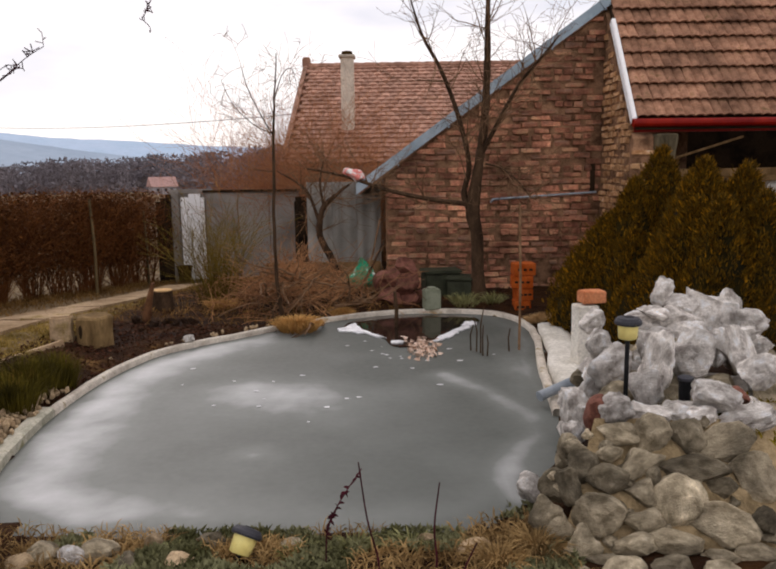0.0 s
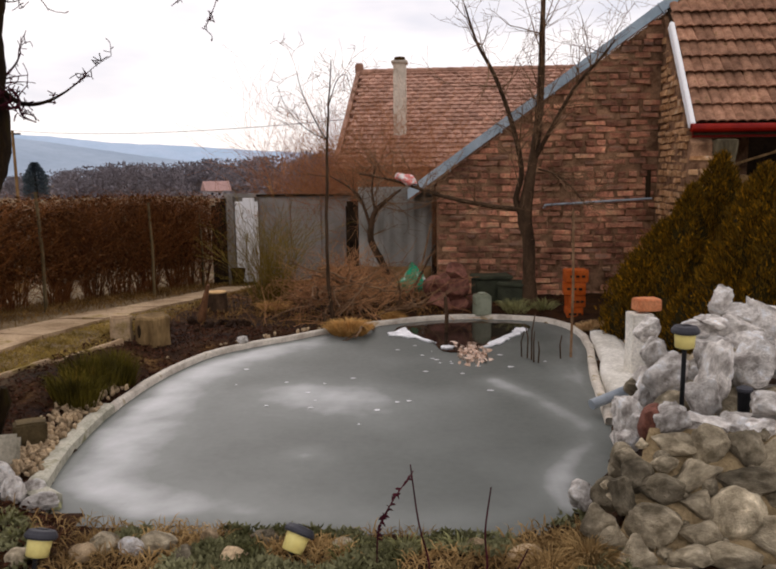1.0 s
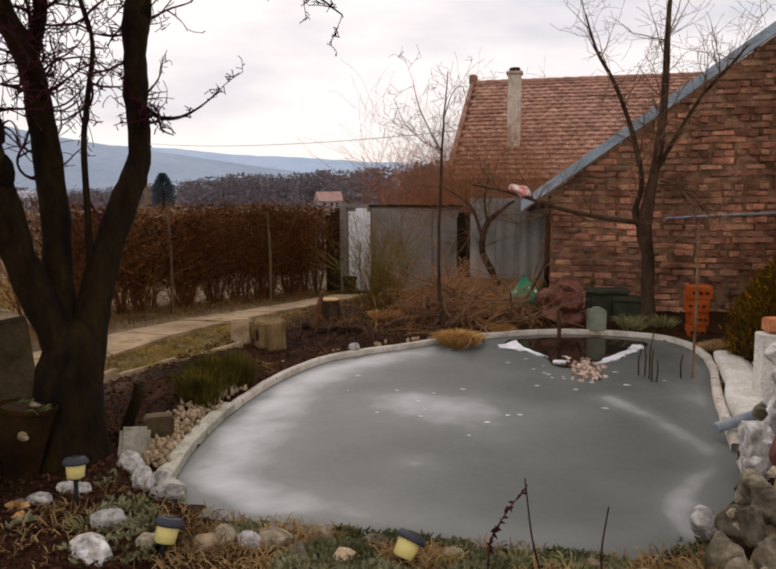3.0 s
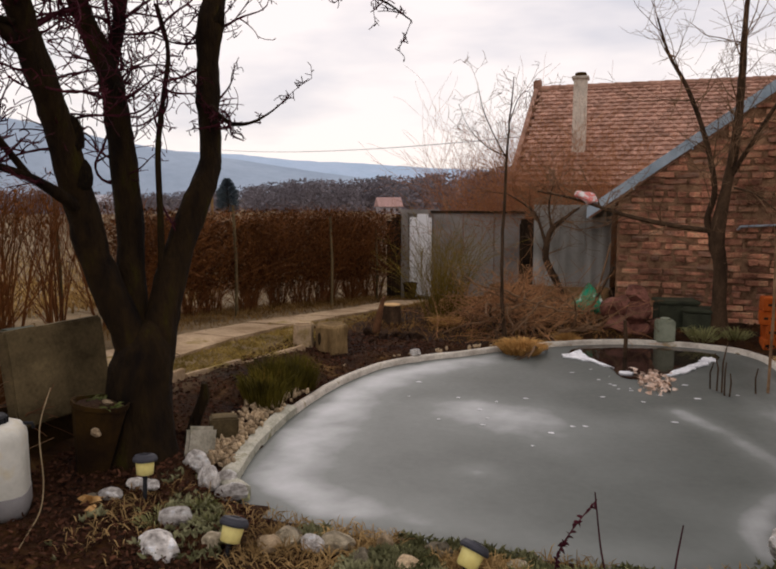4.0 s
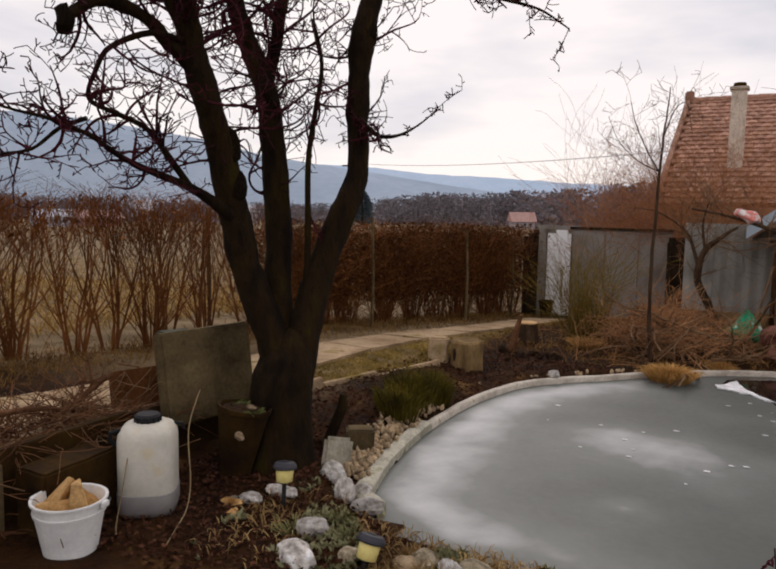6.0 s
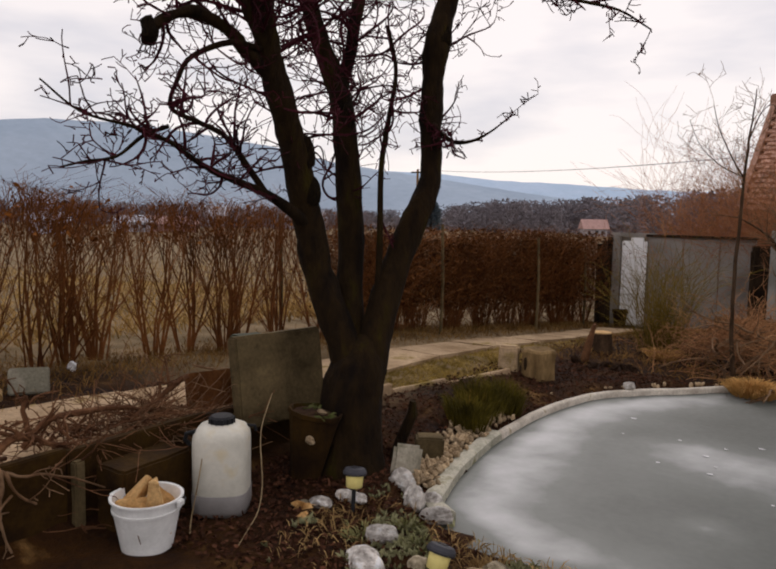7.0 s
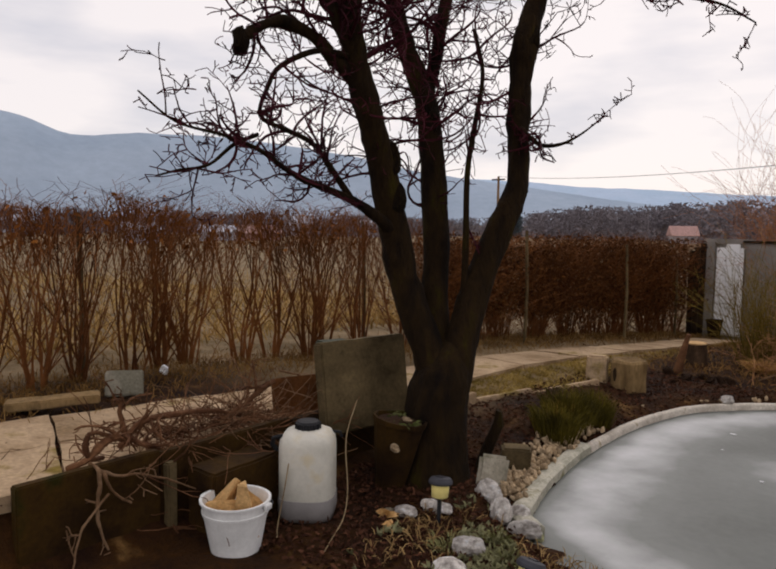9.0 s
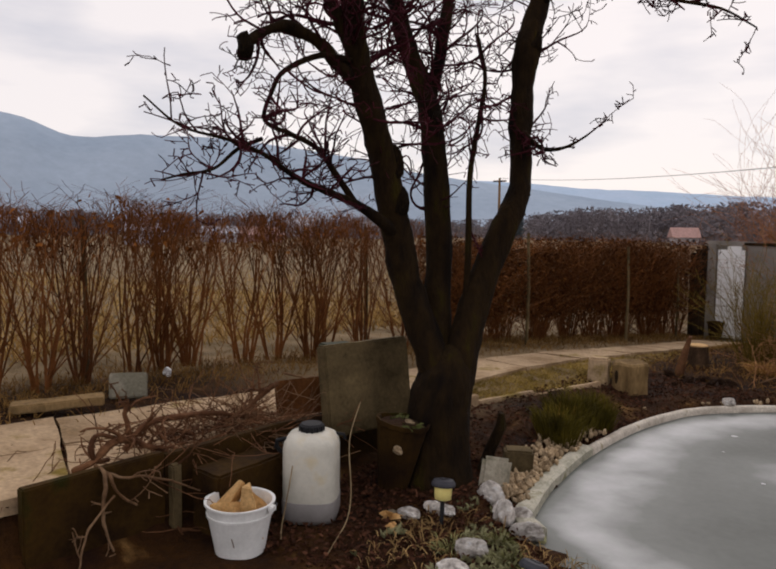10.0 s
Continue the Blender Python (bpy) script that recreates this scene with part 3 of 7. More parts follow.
def land(x, y):
    """The ground's height, from a fine table near by."""
    i, j = int((x + 9.0) / 0.05), int((y + 3.0) / 0.05)
    if 0 <= i < len(LAND_X) - 1 and 0 <= j < len(LAND_Y) - 1:
        u, v = (x + 9.0) / 0.05 - i, (y + 3.0) / 0.05 - j
        a, b = LAND[j], LAND[j + 1]
        return (a[i] * (1 - u) + a[i + 1] * u) * (1 - v) + (b[i] * (1 - u) + b[i + 1] * u) * v
    return float(height(np.array([x]), np.array([y]))[0])


def build_ground():
    near_x, near_y = np.arange(-7.0, 6.01, 0.11), np.arange(-2.0, 14.01, 0.11)
    out = np.cumsum(0.15 * 1.25 ** np.arange(36))
    out = out[out < 3400]
    xs, ys = np.r_[near_x[0] - out[::-1], near_x, near_x[-1] + out], np.r_[near_y[0] - out[::-1], near_y, near_y[-1] + out]
    X, Y = np.meshgrid(xs, ys)
    Z = height(X, Y)
    rng = np.random.RandomState(4)
    Z += np.where((np.hypot(X, Y) < 16) & (Z > 0.0), rng.uniform(-0.012, 0.012, X.shape), 0)
    nx, ny = len(xs), len(ys)
    v = np.stack([X, Y, Z], -1).reshape(-1, 3)
    i = (np.arange(ny - 1)[:, None] * nx + np.arange(nx - 1)[None]).ravel()
    f = np.stack([i, i + 1, i + nx + 1, i + nx], 1)
    me = finish("ground", v.tolist(), f.tolist(), M_GROUND, True)
    grass = me.attributes.new("grass", "FLOAT", "POINT")
    terr = step(-2.75, -3.2, X) * step(3.0, 4.2, Y) + step(-4.9, -5.6, X) + 0.3 * step(12.5, 14, Y) * step(-5.6, -4.9, X) + step(5, 7, X)
    nz = 0.5 + 0.5 * np.sin(X * 2.1 + np.sin(Y * 1.7)) * np.sin(Y * 2.6)
    grass.data.foreach_set("value", np.clip(terr * (0.75 + 0.35 * nz), 0, 1).ravel().astype(np.float32))
    return tagged(new("ground", me), "dark garden soil turning to dull winter grass", "ground", kind="structure")


build_ground()


def ring_mesh(name, material, inner, outer, top, bottom, jitter=0.0, seed=1, arc=None, smooth=True):
    """A rim that follows the shore between two offsets, with a worn top."""
    nrm = []
    for i in range(len(S)):
        d = S[(i + 1) % len(S)] - S[i - 1]
        nrm.append(np.array([-d[1], d[0]]) / np.hypot(*d))
    rng, b = random.Random(seed), Buf()
    n = len(S)
    for i in range(n):
        k = rng.uniform(-jitter, jitter)
        a, c = S[i] + nrm[i] * (inner + k * 0.5), S[i] + nrm[i] * (outer + k)
        m1, m2 = S[i] + nrm[i] * (inner * 0.8 + outer * 0.2), S[i] + nrm[i] * (inner * 0.25 + outer * 0.75 + k)
        h = top + rng.uniform(-jitter, jitter) * 0.25
        b.v += [(*a, bottom), (*a, h - 0.012), (*m1, h), (*m2, h), (*c, h - 0.015), (*c, bottom)]
    for i in range(n):
        if arc and not arc(S[i]):
            continue
        j = (i + 1) % n
        for k in range(5):
            b.f.append((i * 6 + k, i * 6 + k + 1, j * 6 + k + 1, j * 6 + k))
        if arc and not arc(S[i - 1]):
            b.f.append(tuple(i * 6 + k for k in range(6)))
        if arc and not arc(S[j]):
            b.f.append(tuple(j * 6 + k for k in reversed(range(6))))
    return finish(name, b.v, b.f, material, smooth)


STREAKS = [([(0.42, 5.25), (0.68, 4.85), (0.83, 4.58), (0.88, 4.32), (0.85, 3.95), (0.68, 3.58), (0.62, 3.35), (0.66, 3.14)], 0.5, 0.12), ([(1.3, 6.9), (1.18, 6.1), (1.06, 5.2), (1.08, 4.85)], 0.4, 0.06)]


def build_pond():
    h = 0.035
    gx, gy = np.arange(-2.4, 1.6, h), np.arange(2.6, 7.9, h)
    X, Y = np.meshgrid(gx, gy)
    D = -shore_distance(X, Y)
    def rough(f, seed):
        return np.array([noise.fractal(Vector((x * f, y * f, seed)), 1.0, 2.0, 4) for x, y in zip(X.ravel(), Y.ravel())]).reshape(X.shape)

    wx, wy = X + 0.16 * rough(1.7, 1.0), Y + 0.16 * rough(1.7, 5.0)
    left = step(-0.2, -1.6, X)
    right = step(0.2, 0.9, X) * step(6.6, 5.4, Y)
    d = D + 0.07 * rough(2.6, 9.0)
    # frosted margin: a soft inner slope, a sharper outer one
    peak = 0.13 + 0.06 * left
    band = np.exp(-(((d - peak) / np.where(d < peak, 0.11 + 0.05 * left, 0.14 + 0.22 * left)) ** 2))
    K = band * (0.2 + 0.5 * left)
    K = np.maximum(K, 0.35 * right * np.exp(-(((d - 0.12) / 0.2) ** 2)))
    K = np.maximum(K, 0.66 * np.exp(-(((wx + 0.72) / 0.66) ** 2 + ((wy - 4.75) / 0.4) ** 2)))
    K = np.maximum(K, 0.4 * np.exp(-(((wx + 0.72) / 0.16) ** 2 + ((wy - 3.68) / 0.1) ** 2)))
    K = np.maximum(K, 0.45 * np.exp(-(((wx + 1.02) / 0.3) ** 2 + ((wy - 4.5) / 0.12) ** 2)))
    for line, amp, wid in STREAKS:
        dd = np.full(X.shape, 9.0)
        for a, b in zip(line, line[1:]):
            dx, dy = b[0] - a[0], b[1] - a[1]
            sx, sy = X + 0.3 * (wx - X), Y + 0.3 * (wy - Y)
            t = np.clip(((sx - a[0]) * dx + (sy - a[1]) * dy) / (dx * dx + dy * dy), 0, 1)
            dd = np.minimum(dd, np.hypot(sx - a[0] - t * dx, sy - a[1] - t * dy))
        K = np.maximum(K, amp * np.exp(-((dd / wid) ** 2)))
    ok, nx = D > -0.06, len(gx)
    f = [(r * nx + i, r * nx + i + 1, (r + 1) * nx + i + 1, (r + 1) * nx + i) for r in range(len(gy) - 1) for i in range(nx - 1) if ok[r, i] or ok[r + 1, i + 1]]
    me = finish("pond_ice", np.stack([X, Y, np.zeros(X.shape)], -1).reshape(-1, 3).tolist(), f, M_ICE, True)
    me.attributes.new("frost", "FLOAT", "POINT").data.foreach_set("value", K.ravel().astype(np.float32))
    tagged(new("pond_ice", me), "grey frozen pond surface with white frosted margins", "ice", kind="structure")
    # the stretch kept open at the far end
    hole = [(-0.46, 6.86), (-0.36, 7.3), (0.06, 7.54), (0.72, 7.5), (0.93, 7.3), (0.88, 7.05), (0.72, 6.82), (0.46, 6.4), (0.26, 6.14), (0.05, 6.16), (-0.05, 6.5), (-0.26, 6.7)]
    bm = bmesh.new()
    bm.faces.new([bm.verts.new((x, y, 0.005)) for x, y in smooth_line([(*p,) for p in [*hole, hole[0]]], 3)[:-1]])
    part("open_water", bm, M_WATER)
    tagged(bpy.data.objects["open_water"], "dark open water in a hole of the ice", "water", kind="structure")
    shards = [[(-0.5, 6.84), (-0.43, 6.92), (-0.34, 7.1), (-0.31, 7.02), (-0.27, 6.84), (-0.14, 6.66), (-0.02, 6.46), (-0.13, 6.55), (-0.24, 6.68), (-0.36, 6.74), (-0.46, 6.76)],
              [(0.4, 6.32), (0.48, 6.5), (0.58, 6.68), (0.7, 6.84), (0.8, 6.98), (0.8, 6.86), (0.71, 6.72), (0.63, 6.58), (0.53, 6.42), (0.45, 6.3)],
              [(0.74, 6.98), (0.78, 7.12), (0.86, 7.16), (0.88, 7.02), (0.82, 6.96)], [(0.02, 6.3), (0.1, 6.36), (0.16, 6.3), (0.1, 6.24)]]
    rng = random.Random(8)
    for pts in shards:
        cx, cy = sum(p[0] for p in pts) / len(pts), sum(p[1] for p in pts) / len(pts)
        bm = bmesh.new()
        ring = []
        for a, b in zip(pts, pts[1:] + pts[:1]):
            for s_ in (0.0, 0.33, 0.67):
                ring.append(bm.verts.new((a[0] + (b[0] - a[0]) * s_ - cx + rng.gauss(0, 0.009), a[1] + (b[1] - a[1]) * s_ - cy + rng.gauss(0, 0.014), 0.0)))
        face = bm.faces.new(ring)
        ex = bmesh.ops.extrude_face_region(bm, geom=[face])
        bmesh.ops.translate(bm, verts=[g for g in ex["geom"] if isinstance(g, bmesh.types.BMVert)], vec=(0, 0, 0.012))
        bmesh.ops.recalc_face_normals(bm, faces=bm.faces)
        ob = part("ice_shard", bm, M_SHARD)
        ob.matrix_world = pose(cx, cy, 0.004, rng.uniform(0.2, 1.2), 0, 0)
        tagged(ob, "white jagged plate of broken pond ice", "ice", "ice plates at the open water")
    # small chips frozen onto the surface
    b = Buf()
    for _ in range(34):
        x, y = (rng.gauss(-0.7, 0.5), rng.gauss(4.8, 0.35)) if rng.random() < 0.5 else (rng.gauss(0.25, 0.3), rng.gauss(5.9, 0.25))
        if not inside(SHORE, x, y):
            continue
        r = rng.uniform(0.006, 0.017)
        b.add([(x + r * math.cos(t) * rng.uniform(0.5, 1.3) * 1.7, y + r * math.sin(t), 0.0045) for t in np.linspace(0, 6.28, 7)[:-1]], [(0, 1, 2, 3, 4, 5)])
    tagged(part("ice_chips", b, M_SHARD), "scattered white chips of ice", "ice", kind="stuff")
    me = ring_mesh("pond_rim", M_RIM, -0.004, 0.06, 0.048, -0.2, 0.008, 2, arc=lambda p: p[1] > 4.3)
    tagged(new("pond_rim", me), "pale cement rim round the pond", "pond rim", kind="structure")
    slab = ring_mesh("pond_edging", M_EDGING, 0.0, 0.1, 0.062, -0.2, 0.004, 6, arc=lambda p: p[0] < -1.7 and 2.98 < p[1] < 4.36, smooth=False)
    tagged(new("pond_edging", slab), "flat grey-green cement edging of the pond", "edging", kind="structure")
    ledge = ring_mesh("pond_ledge", M_WHITECONC, 0.08, 0.33, 0.085, -0.1, 0.03, 5, arc=lambda p: p[0] > 1.02 and 4.45 < p[1] < 6.7)
    tagged(new("pond_ledge", ledge), "pale concrete ledge beside the pond rim", "ledge", kind="structure")


M_SHARD = mat("white_ice", (0.5, 0.5, 0.51), (0.74, 0.74, 0.75), 12, 70, 0.5, 0.3)
build_pond()


def build_path():
    path = tagged(new("path"), "sandy concrete slab garden path", "path", kind="structure")
    left = [(-4.35, 0.3), (-4.27, 1.67), (-4.17, 2.5), (-4.09, 3.5), (-3.95, 5.0), (-3.86, 6.0), (-3.6, 7.7), (-3.5, 9.5), (-3.45, 11.6)]
    right = [(-3.12, 0.3), (-3.12, 1.2), (-3.12, 2.2), (-3.14, 3.2), (-3.3, 4.5), (-3.32, 6.0), (-3.14, 7.7), (-2.98, 9.5), (-2.8, 11.6)]
    L, R = smooth_line(left, 5), smooth_line(right, 5)
    rng = random.Random(12)
    for i in range(0, len(L) - 2, 3):
        for a, c in ((0.0, 0.5), (0.5, 1.0)) if i < 12 else ((0.0, 1.0),):
            j = min(i + 3, len(L) - 1)
            quad = []
            for k, s, in ((i, a), (i, c), (j, c), (j, a)):
                quad.append(np.array(L[k]) * (1 - s) + np.array(R[k]) * s)
            mid = sum(quad) / 4
            bm = bmesh.new()
            top = [bm.verts.new((*(mid + (q - mid) * 0.975), land(*q) + 0.035 + rng.uniform(-0.006, 0.006))) for q in quad]
            face = bm.faces.new(top)
            ex = bmesh.ops.extrude_face_region(bm, geom=[face])
            bmesh.ops.translate(bm, verts=[g for g in ex["geom"] if isinstance(g, bmesh.types.BMVert)], vec=(0, 0, -0.07))
            bmesh.ops.recalc_face_normals(bm, faces=bm.faces)
            bmesh.ops.subdivide_edges(bm, edges=bm.edges[:], cuts=3, use_grid_fill=True)
            roughen(bm, 0.012, 5, i)
            part("slab", bm, M_PATH, path)


build_path()


# ---------------------------------------------------------------- distance
def build_distance():
    prof = [(100, 5.0), (85, 7.5), (74, 8.2), (66.8, 7.1), (65.3, 6.6), (63.7, 5.9), (62.1, 5.83), (58.8, 6.2), (53.5, 6.2), (49.8, 5.9), (46, 5.45), (42.2, 4.9), (38.3, 4.0), (34.4, 3.4), (29.1, 2.7), (23.1, 1.8), (15, 0.8), (0, 0.4), (-40, 0.3)]
    prof2 = [(80, 2.0), (45, 3.2), (38, 3.5), (29, 3.1), (25, 2.7), (20, 2.5), (14, 2.1), (8, 1.9), (0, 1.5), (-40, 1.2)]
    for name, rows, R, m, label in (("near_hill", prof, 1500, M_FARHILL, "wooded hill tinted blue-grey for haze"), ("far_hill", prof2, 2600, M_FARHILL2, "far-off hill tinted pale blue for haze")):
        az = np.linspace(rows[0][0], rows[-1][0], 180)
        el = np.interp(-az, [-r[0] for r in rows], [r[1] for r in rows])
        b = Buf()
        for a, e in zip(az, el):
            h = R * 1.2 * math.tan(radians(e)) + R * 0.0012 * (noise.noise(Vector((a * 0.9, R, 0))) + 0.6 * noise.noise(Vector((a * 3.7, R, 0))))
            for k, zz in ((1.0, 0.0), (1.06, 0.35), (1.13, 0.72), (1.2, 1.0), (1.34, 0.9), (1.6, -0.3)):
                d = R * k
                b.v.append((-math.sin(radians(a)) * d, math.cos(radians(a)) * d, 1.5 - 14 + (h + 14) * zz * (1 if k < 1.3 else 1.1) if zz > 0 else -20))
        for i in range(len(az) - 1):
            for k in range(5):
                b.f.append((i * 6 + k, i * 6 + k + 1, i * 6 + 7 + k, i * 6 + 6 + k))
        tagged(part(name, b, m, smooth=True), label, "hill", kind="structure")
    # valley winter woods: rounded bare crowns, haze painted in, with a fine fringe of twigs
    rng = random.Random(21)
    b = Buf()
    for _ in range(600):
        a = rng.uniform(-8, 82)
        d = rng.uniform(170, 420)
        high = float(np.interp(a, [0, 6, 10, 14, 18, 22, 26, 29, 33, 50, 80], [2.2, 2.1, 2.0, 1.55, 1.3, 1.15, 1.05, 0.7, 0.15, 0.35, 0.7]))
        high += 0.3 * noise.noise(Vector((a * 0.55, 3.0, 0.0)))
        top = 1.5 + d * math.tan(radians(high - abs(rng.gauss(0, 0.4))))
        x, y = -math.sin(radians(a)) * d, math.cos(radians(a)) * d
        base = land(x, y)
        hgt = max(top - base, 3.0)
        w = min(hgt * 0.5, d * 0.022) * rng.uniform(0.6, 1.1)
        b.tube([(x, y, base - 0.5, w * 0.12), (x, y, base + hgt * 0.5, w * 0.09), (x, y, base + hgt * 0.9, w * 0.03)], 5)
        for _k in range(45):
            b.blade((x + rng.gauss(0, w * 1.6), y + rng.gauss(0, w), base + hgt * rng.uniform(0.0, 0.42)), (rng.gauss(0, 1), rng.gauss(0, 0.5), rng.gauss(0.3, 0.7)), w * rng.uniform(0.2, 0.4), w * rng.uniform(0.12, 0.22), 0.0, rng)
        lobes = [(rng.gauss(0, 0.45), rng.gauss(0, 0.3), rng.uniform(0.0, 1.0)) for _l in range(5)]
        lobes[0] = (0.0, 0.0, 0.95)
        for _k in range(280):
            lx, ly, lz = lobes[_k % 5]
            s_ = w * 0.34
            c = (x + lx * w + rng.gauss(0, s_), y + ly * w + rng.gauss(0, s_), min(base + hgt * (0.1 + 0.78 * lz) + rng.gauss(0, s_), base + hgt * 1.04))
            b.blade(c, (rng.gauss(0, 1), rng.gauss(0, 0.5), rng.gauss(0.3, 0.7)), w * rng.uniform(0.12, 0.28), w * rng.uniform(0.07, 0.14), 0.0, rng)
    tagged(part("valley_wood", b, M_FARWOOD, smooth=True), "bare woods across the valley, haze in their grey-brown", "woods", kind="stuff")
    # conifer that stands out
    cx, cy = -math.sin(radians(30.1)) * 150, math.cos(radians(30.1)) * 150
    base = land(cx, cy)
    tall = 1.5 + 150 * math.tan(radians(1.38)) - base
    t = thing("conifer", "dark conifer rising over the valley woods", "tree", (cx, cy, base))
    b = Buf()
    for _ in range(2600):
        u = rng.random() ** 0.8
        r = 2.0 * min(1.0, (1 - u) * 2.2 + 0.12) * math.sqrt(rng.random())
        a = rng.uniform(0, 6.28)
        b.blade((math.cos(a) * r, math.sin(a) * r, tall * (0.08 + 0.88 * u)), (math.cos(a), math.sin(a), 0.5), rng.uniform(0.3, 0.7), 0.22, 0.2, rng)
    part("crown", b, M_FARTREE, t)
    b = Buf()
    b.tube([(0, 0, -0.5, 0.4), (0, 0, tall * 0.9, 0.1)], 7)
    part("trunk", b, M_BARK, t)


def village_house(a, d, w, h, roof_h, wall_m, roof_m, label):
    x, y = -math.sin(radians(a)) * d, math.cos(radians(a)) * d
    t = thing("village_house", label, "house", (x, y, land(x, y)), a + 15, "houses in the valley")
    part("wall", box_bm((w, w * 0.7, h), 0, (0, 0, h / 2)), wall_m, t)
    b = Buf()
    o, q = w / 2 + 0.4, w * 0.35 + 0.5
    b.add([(-o, -q, h - 0.1), (o, -q, h - 0.1), (o, q, h - 0.1), (-o, q, h - 0.1), (-o, 0, h + roof_h), (o, 0, h + roof_h)], [(0, 1, 5, 4), (2, 3, 4, 5), (0, 4, 3), (1, 2, 5), (3, 2, 1, 0)])
    part("roof", b, roof_m, t)
    for k in (-0.28, 0.05, 0.3):
        part("window", box_bm((w * 0.12, 0.1, h * 0.35), 0, (k * w, -w * 0.35 - 0.03, h * 0.55)), M_BULB, t)


build_distance()
for a, d, w, h, r, wm, rm, lab in ((17.6, 165, 5.0, 1.7, 2.0, M_VWALL, M_VROOF, "far house with a broad red roof"), (24.2, 260, 4, 2.4, 1.4, M_VWALL, M_VWALL, "far pale house among the woods"), (46.5, 210, 9, 3.2, 2.6, M_VWALL, M_VWALL, "far house with a pale frosted roof"),
                                   (40.3, 190, 12, 3.0, 1.6, M_VWALL, M_VWALL, "far long building with a pale roof"), (53.0, 120, 5, 1.6, 1.0, M_VWALL, M_VWALL, "far low shed with a pale roof"), (50.6, 125, 9, 1.4, 1.2, M_VROOF, M_VROOF, "far low shed with a red roof"),
                                   (58.6, 100, 4, 1.8, 1.0, M_VWALL, M_VWALL, "far small pale garden shed"), (67, 260, 9, 3.2, 2.6, M_VWALL, M_VWALL, "far house with a pale frosted roof")):
    village_house(a, d, w, h, r, wm, rm, lab)


def build_pole():
    x, y = -math.sin(radians(31.3)) * 60, math.cos(radians(31.3)) * 60
    t = thing("utility_pole", "thin grey utility pole beyond the hedge", "pole", (x, y, land(x, y)))
    top = 1.5 + 60 * math.tan(radians(3.5)) - land(x, y)
    b = Buf()
    b.tube([(0, 0, -0.3, 0.13), (0, 0, top, 0.09)], 8)
    part("post", b, M_WOOD, t)
    part("crossarm", box_bm((1.2, 0.1, 0.12), 0.01, (0, 0, top - 0.25)), M_DARK, t)
    b = Buf()
    A, B = Vector((x, y, land(x, y) + top)), Vector((2.6, 22.0, 3.75))
    b.tube([(*(A.lerp(B, s) - Vector((0, 0, 0.55 * 4 * s * (1 - s)))), 0.014) for s in np.linspace(0, 1, 40)], 5)
    tagged(part("overhead_cable", b, M_CABLE), "dark overhead power cable", "cable")


build_pole()


# ---------------------------------------------------------------- brick shed
WALL_Y, WALL_L, WALL_R = 9.0, -0.03, 2.62


def slope(x):
    return 1.5 + 0.722 * (x + 0.02)



def brick_mesh(seed, length=0.243, depth=0.06, tall=0.064, material=None):
    bm = box_bm((length, depth, tall), 0.007, seg=1)
    rng = random.Random(seed)
    for v in bm.verts:
        v.co += Vector((rng.uniform(-1, 1) * 0.01, rng.uniform(-1, 1) * 0.006, rng.uniform(-1, 1) * 0.008))
    me = bpy.data.meshes.new("brick")
    bm.to_mesh(me)
    bm.free()
    me.materials.append(material or M_BRICK)
    return me


def lay_bricks(parent, origin, along_dir, length, zmin, ztop, keep, seed, limit=290, material=None):
    """Courses along a wall's face. The first pieces are parts, the rest one mesh."""
    rng = random.Random(seed)
    full, half = [brick_mesh(s, material=material) for s in range(6)], [brick_mesh(s + 20, 0.118, material=material) for s in range(4)]
    turn = math.atan2(along_dir[1], along_dir[0])
    places = []
    z, k = zmin, 0
    while z < 4:
        s = -0.13 * (k % 2) if k % 5 else 0.0
        while s < length:
            h = k % 5 == 0
            w = 0.128 if h else 0.256
            mid = s + w / 2
            if mid > 0.05 and mid < length - 0.02 and z + 0.03 < ztop(mid):
                places.append((mid, z, h))
            s += w
        z += 0.0765
        k += 1
    rest = Buf()
    places.sort(key=lambda p: -keep(p[0], p[1]))
    for i, (s, z, h) in enumerate(places):
        me = rng.choice(half if h else full)
        m = Matrix.Translation((origin[0] + along_dir[0] * s, origin[1] + along_dir[1] * s, z + rng.gauss(0, 0.004) + 0.012 * math.sin(s * 2.2 + z))) @ Matrix.Rotation(turn + rng.gauss(0, 0.015), 4, "Z") @ Matrix.Rotation(rng.gauss(0, 0.012), 4, "Y")
        m = m @ Matrix.Translation((rng.gauss(0, 0.012), rng.uniform(-0.016, 0.014), 0)) @ Matrix.Diagonal((rng.uniform(0.72, 1.03), 1, rng.uniform(0.74, 1.1), 1))
        if rng.random() < 0.07:
            m = m @ Matrix.Translation((0, 0.03, 0))
        if i < limit:
            ob = part("brick", me, M_BRICK, parent)
            ob.matrix_world = m
        else:
            rest.add([tuple(m @ v.co) for v in me.vertices], [tuple(p.vertices) for p in me.polygons])
    if rest.v:
        ob = part("brickwork", rest, M_BRICK_REST, parent)
        ob["kind"] = "stuff"


def island_brick():
    m = M_BRICK.copy()
    m.name = "old_red_brickwork"
    n, l = m.node_tree.nodes, m.node_tree.links
    oi = [x for x in n if x.bl_idname == "ShaderNodeObjectInfo"][0]
    g = n.new("ShaderNodeNewGeometry")
    for link in list(oi.outputs["Random"].links):
        l.new(g.outputs["Random Per Island"], link.to_socket)
    return m


M_BRICK_REST = island_brick()


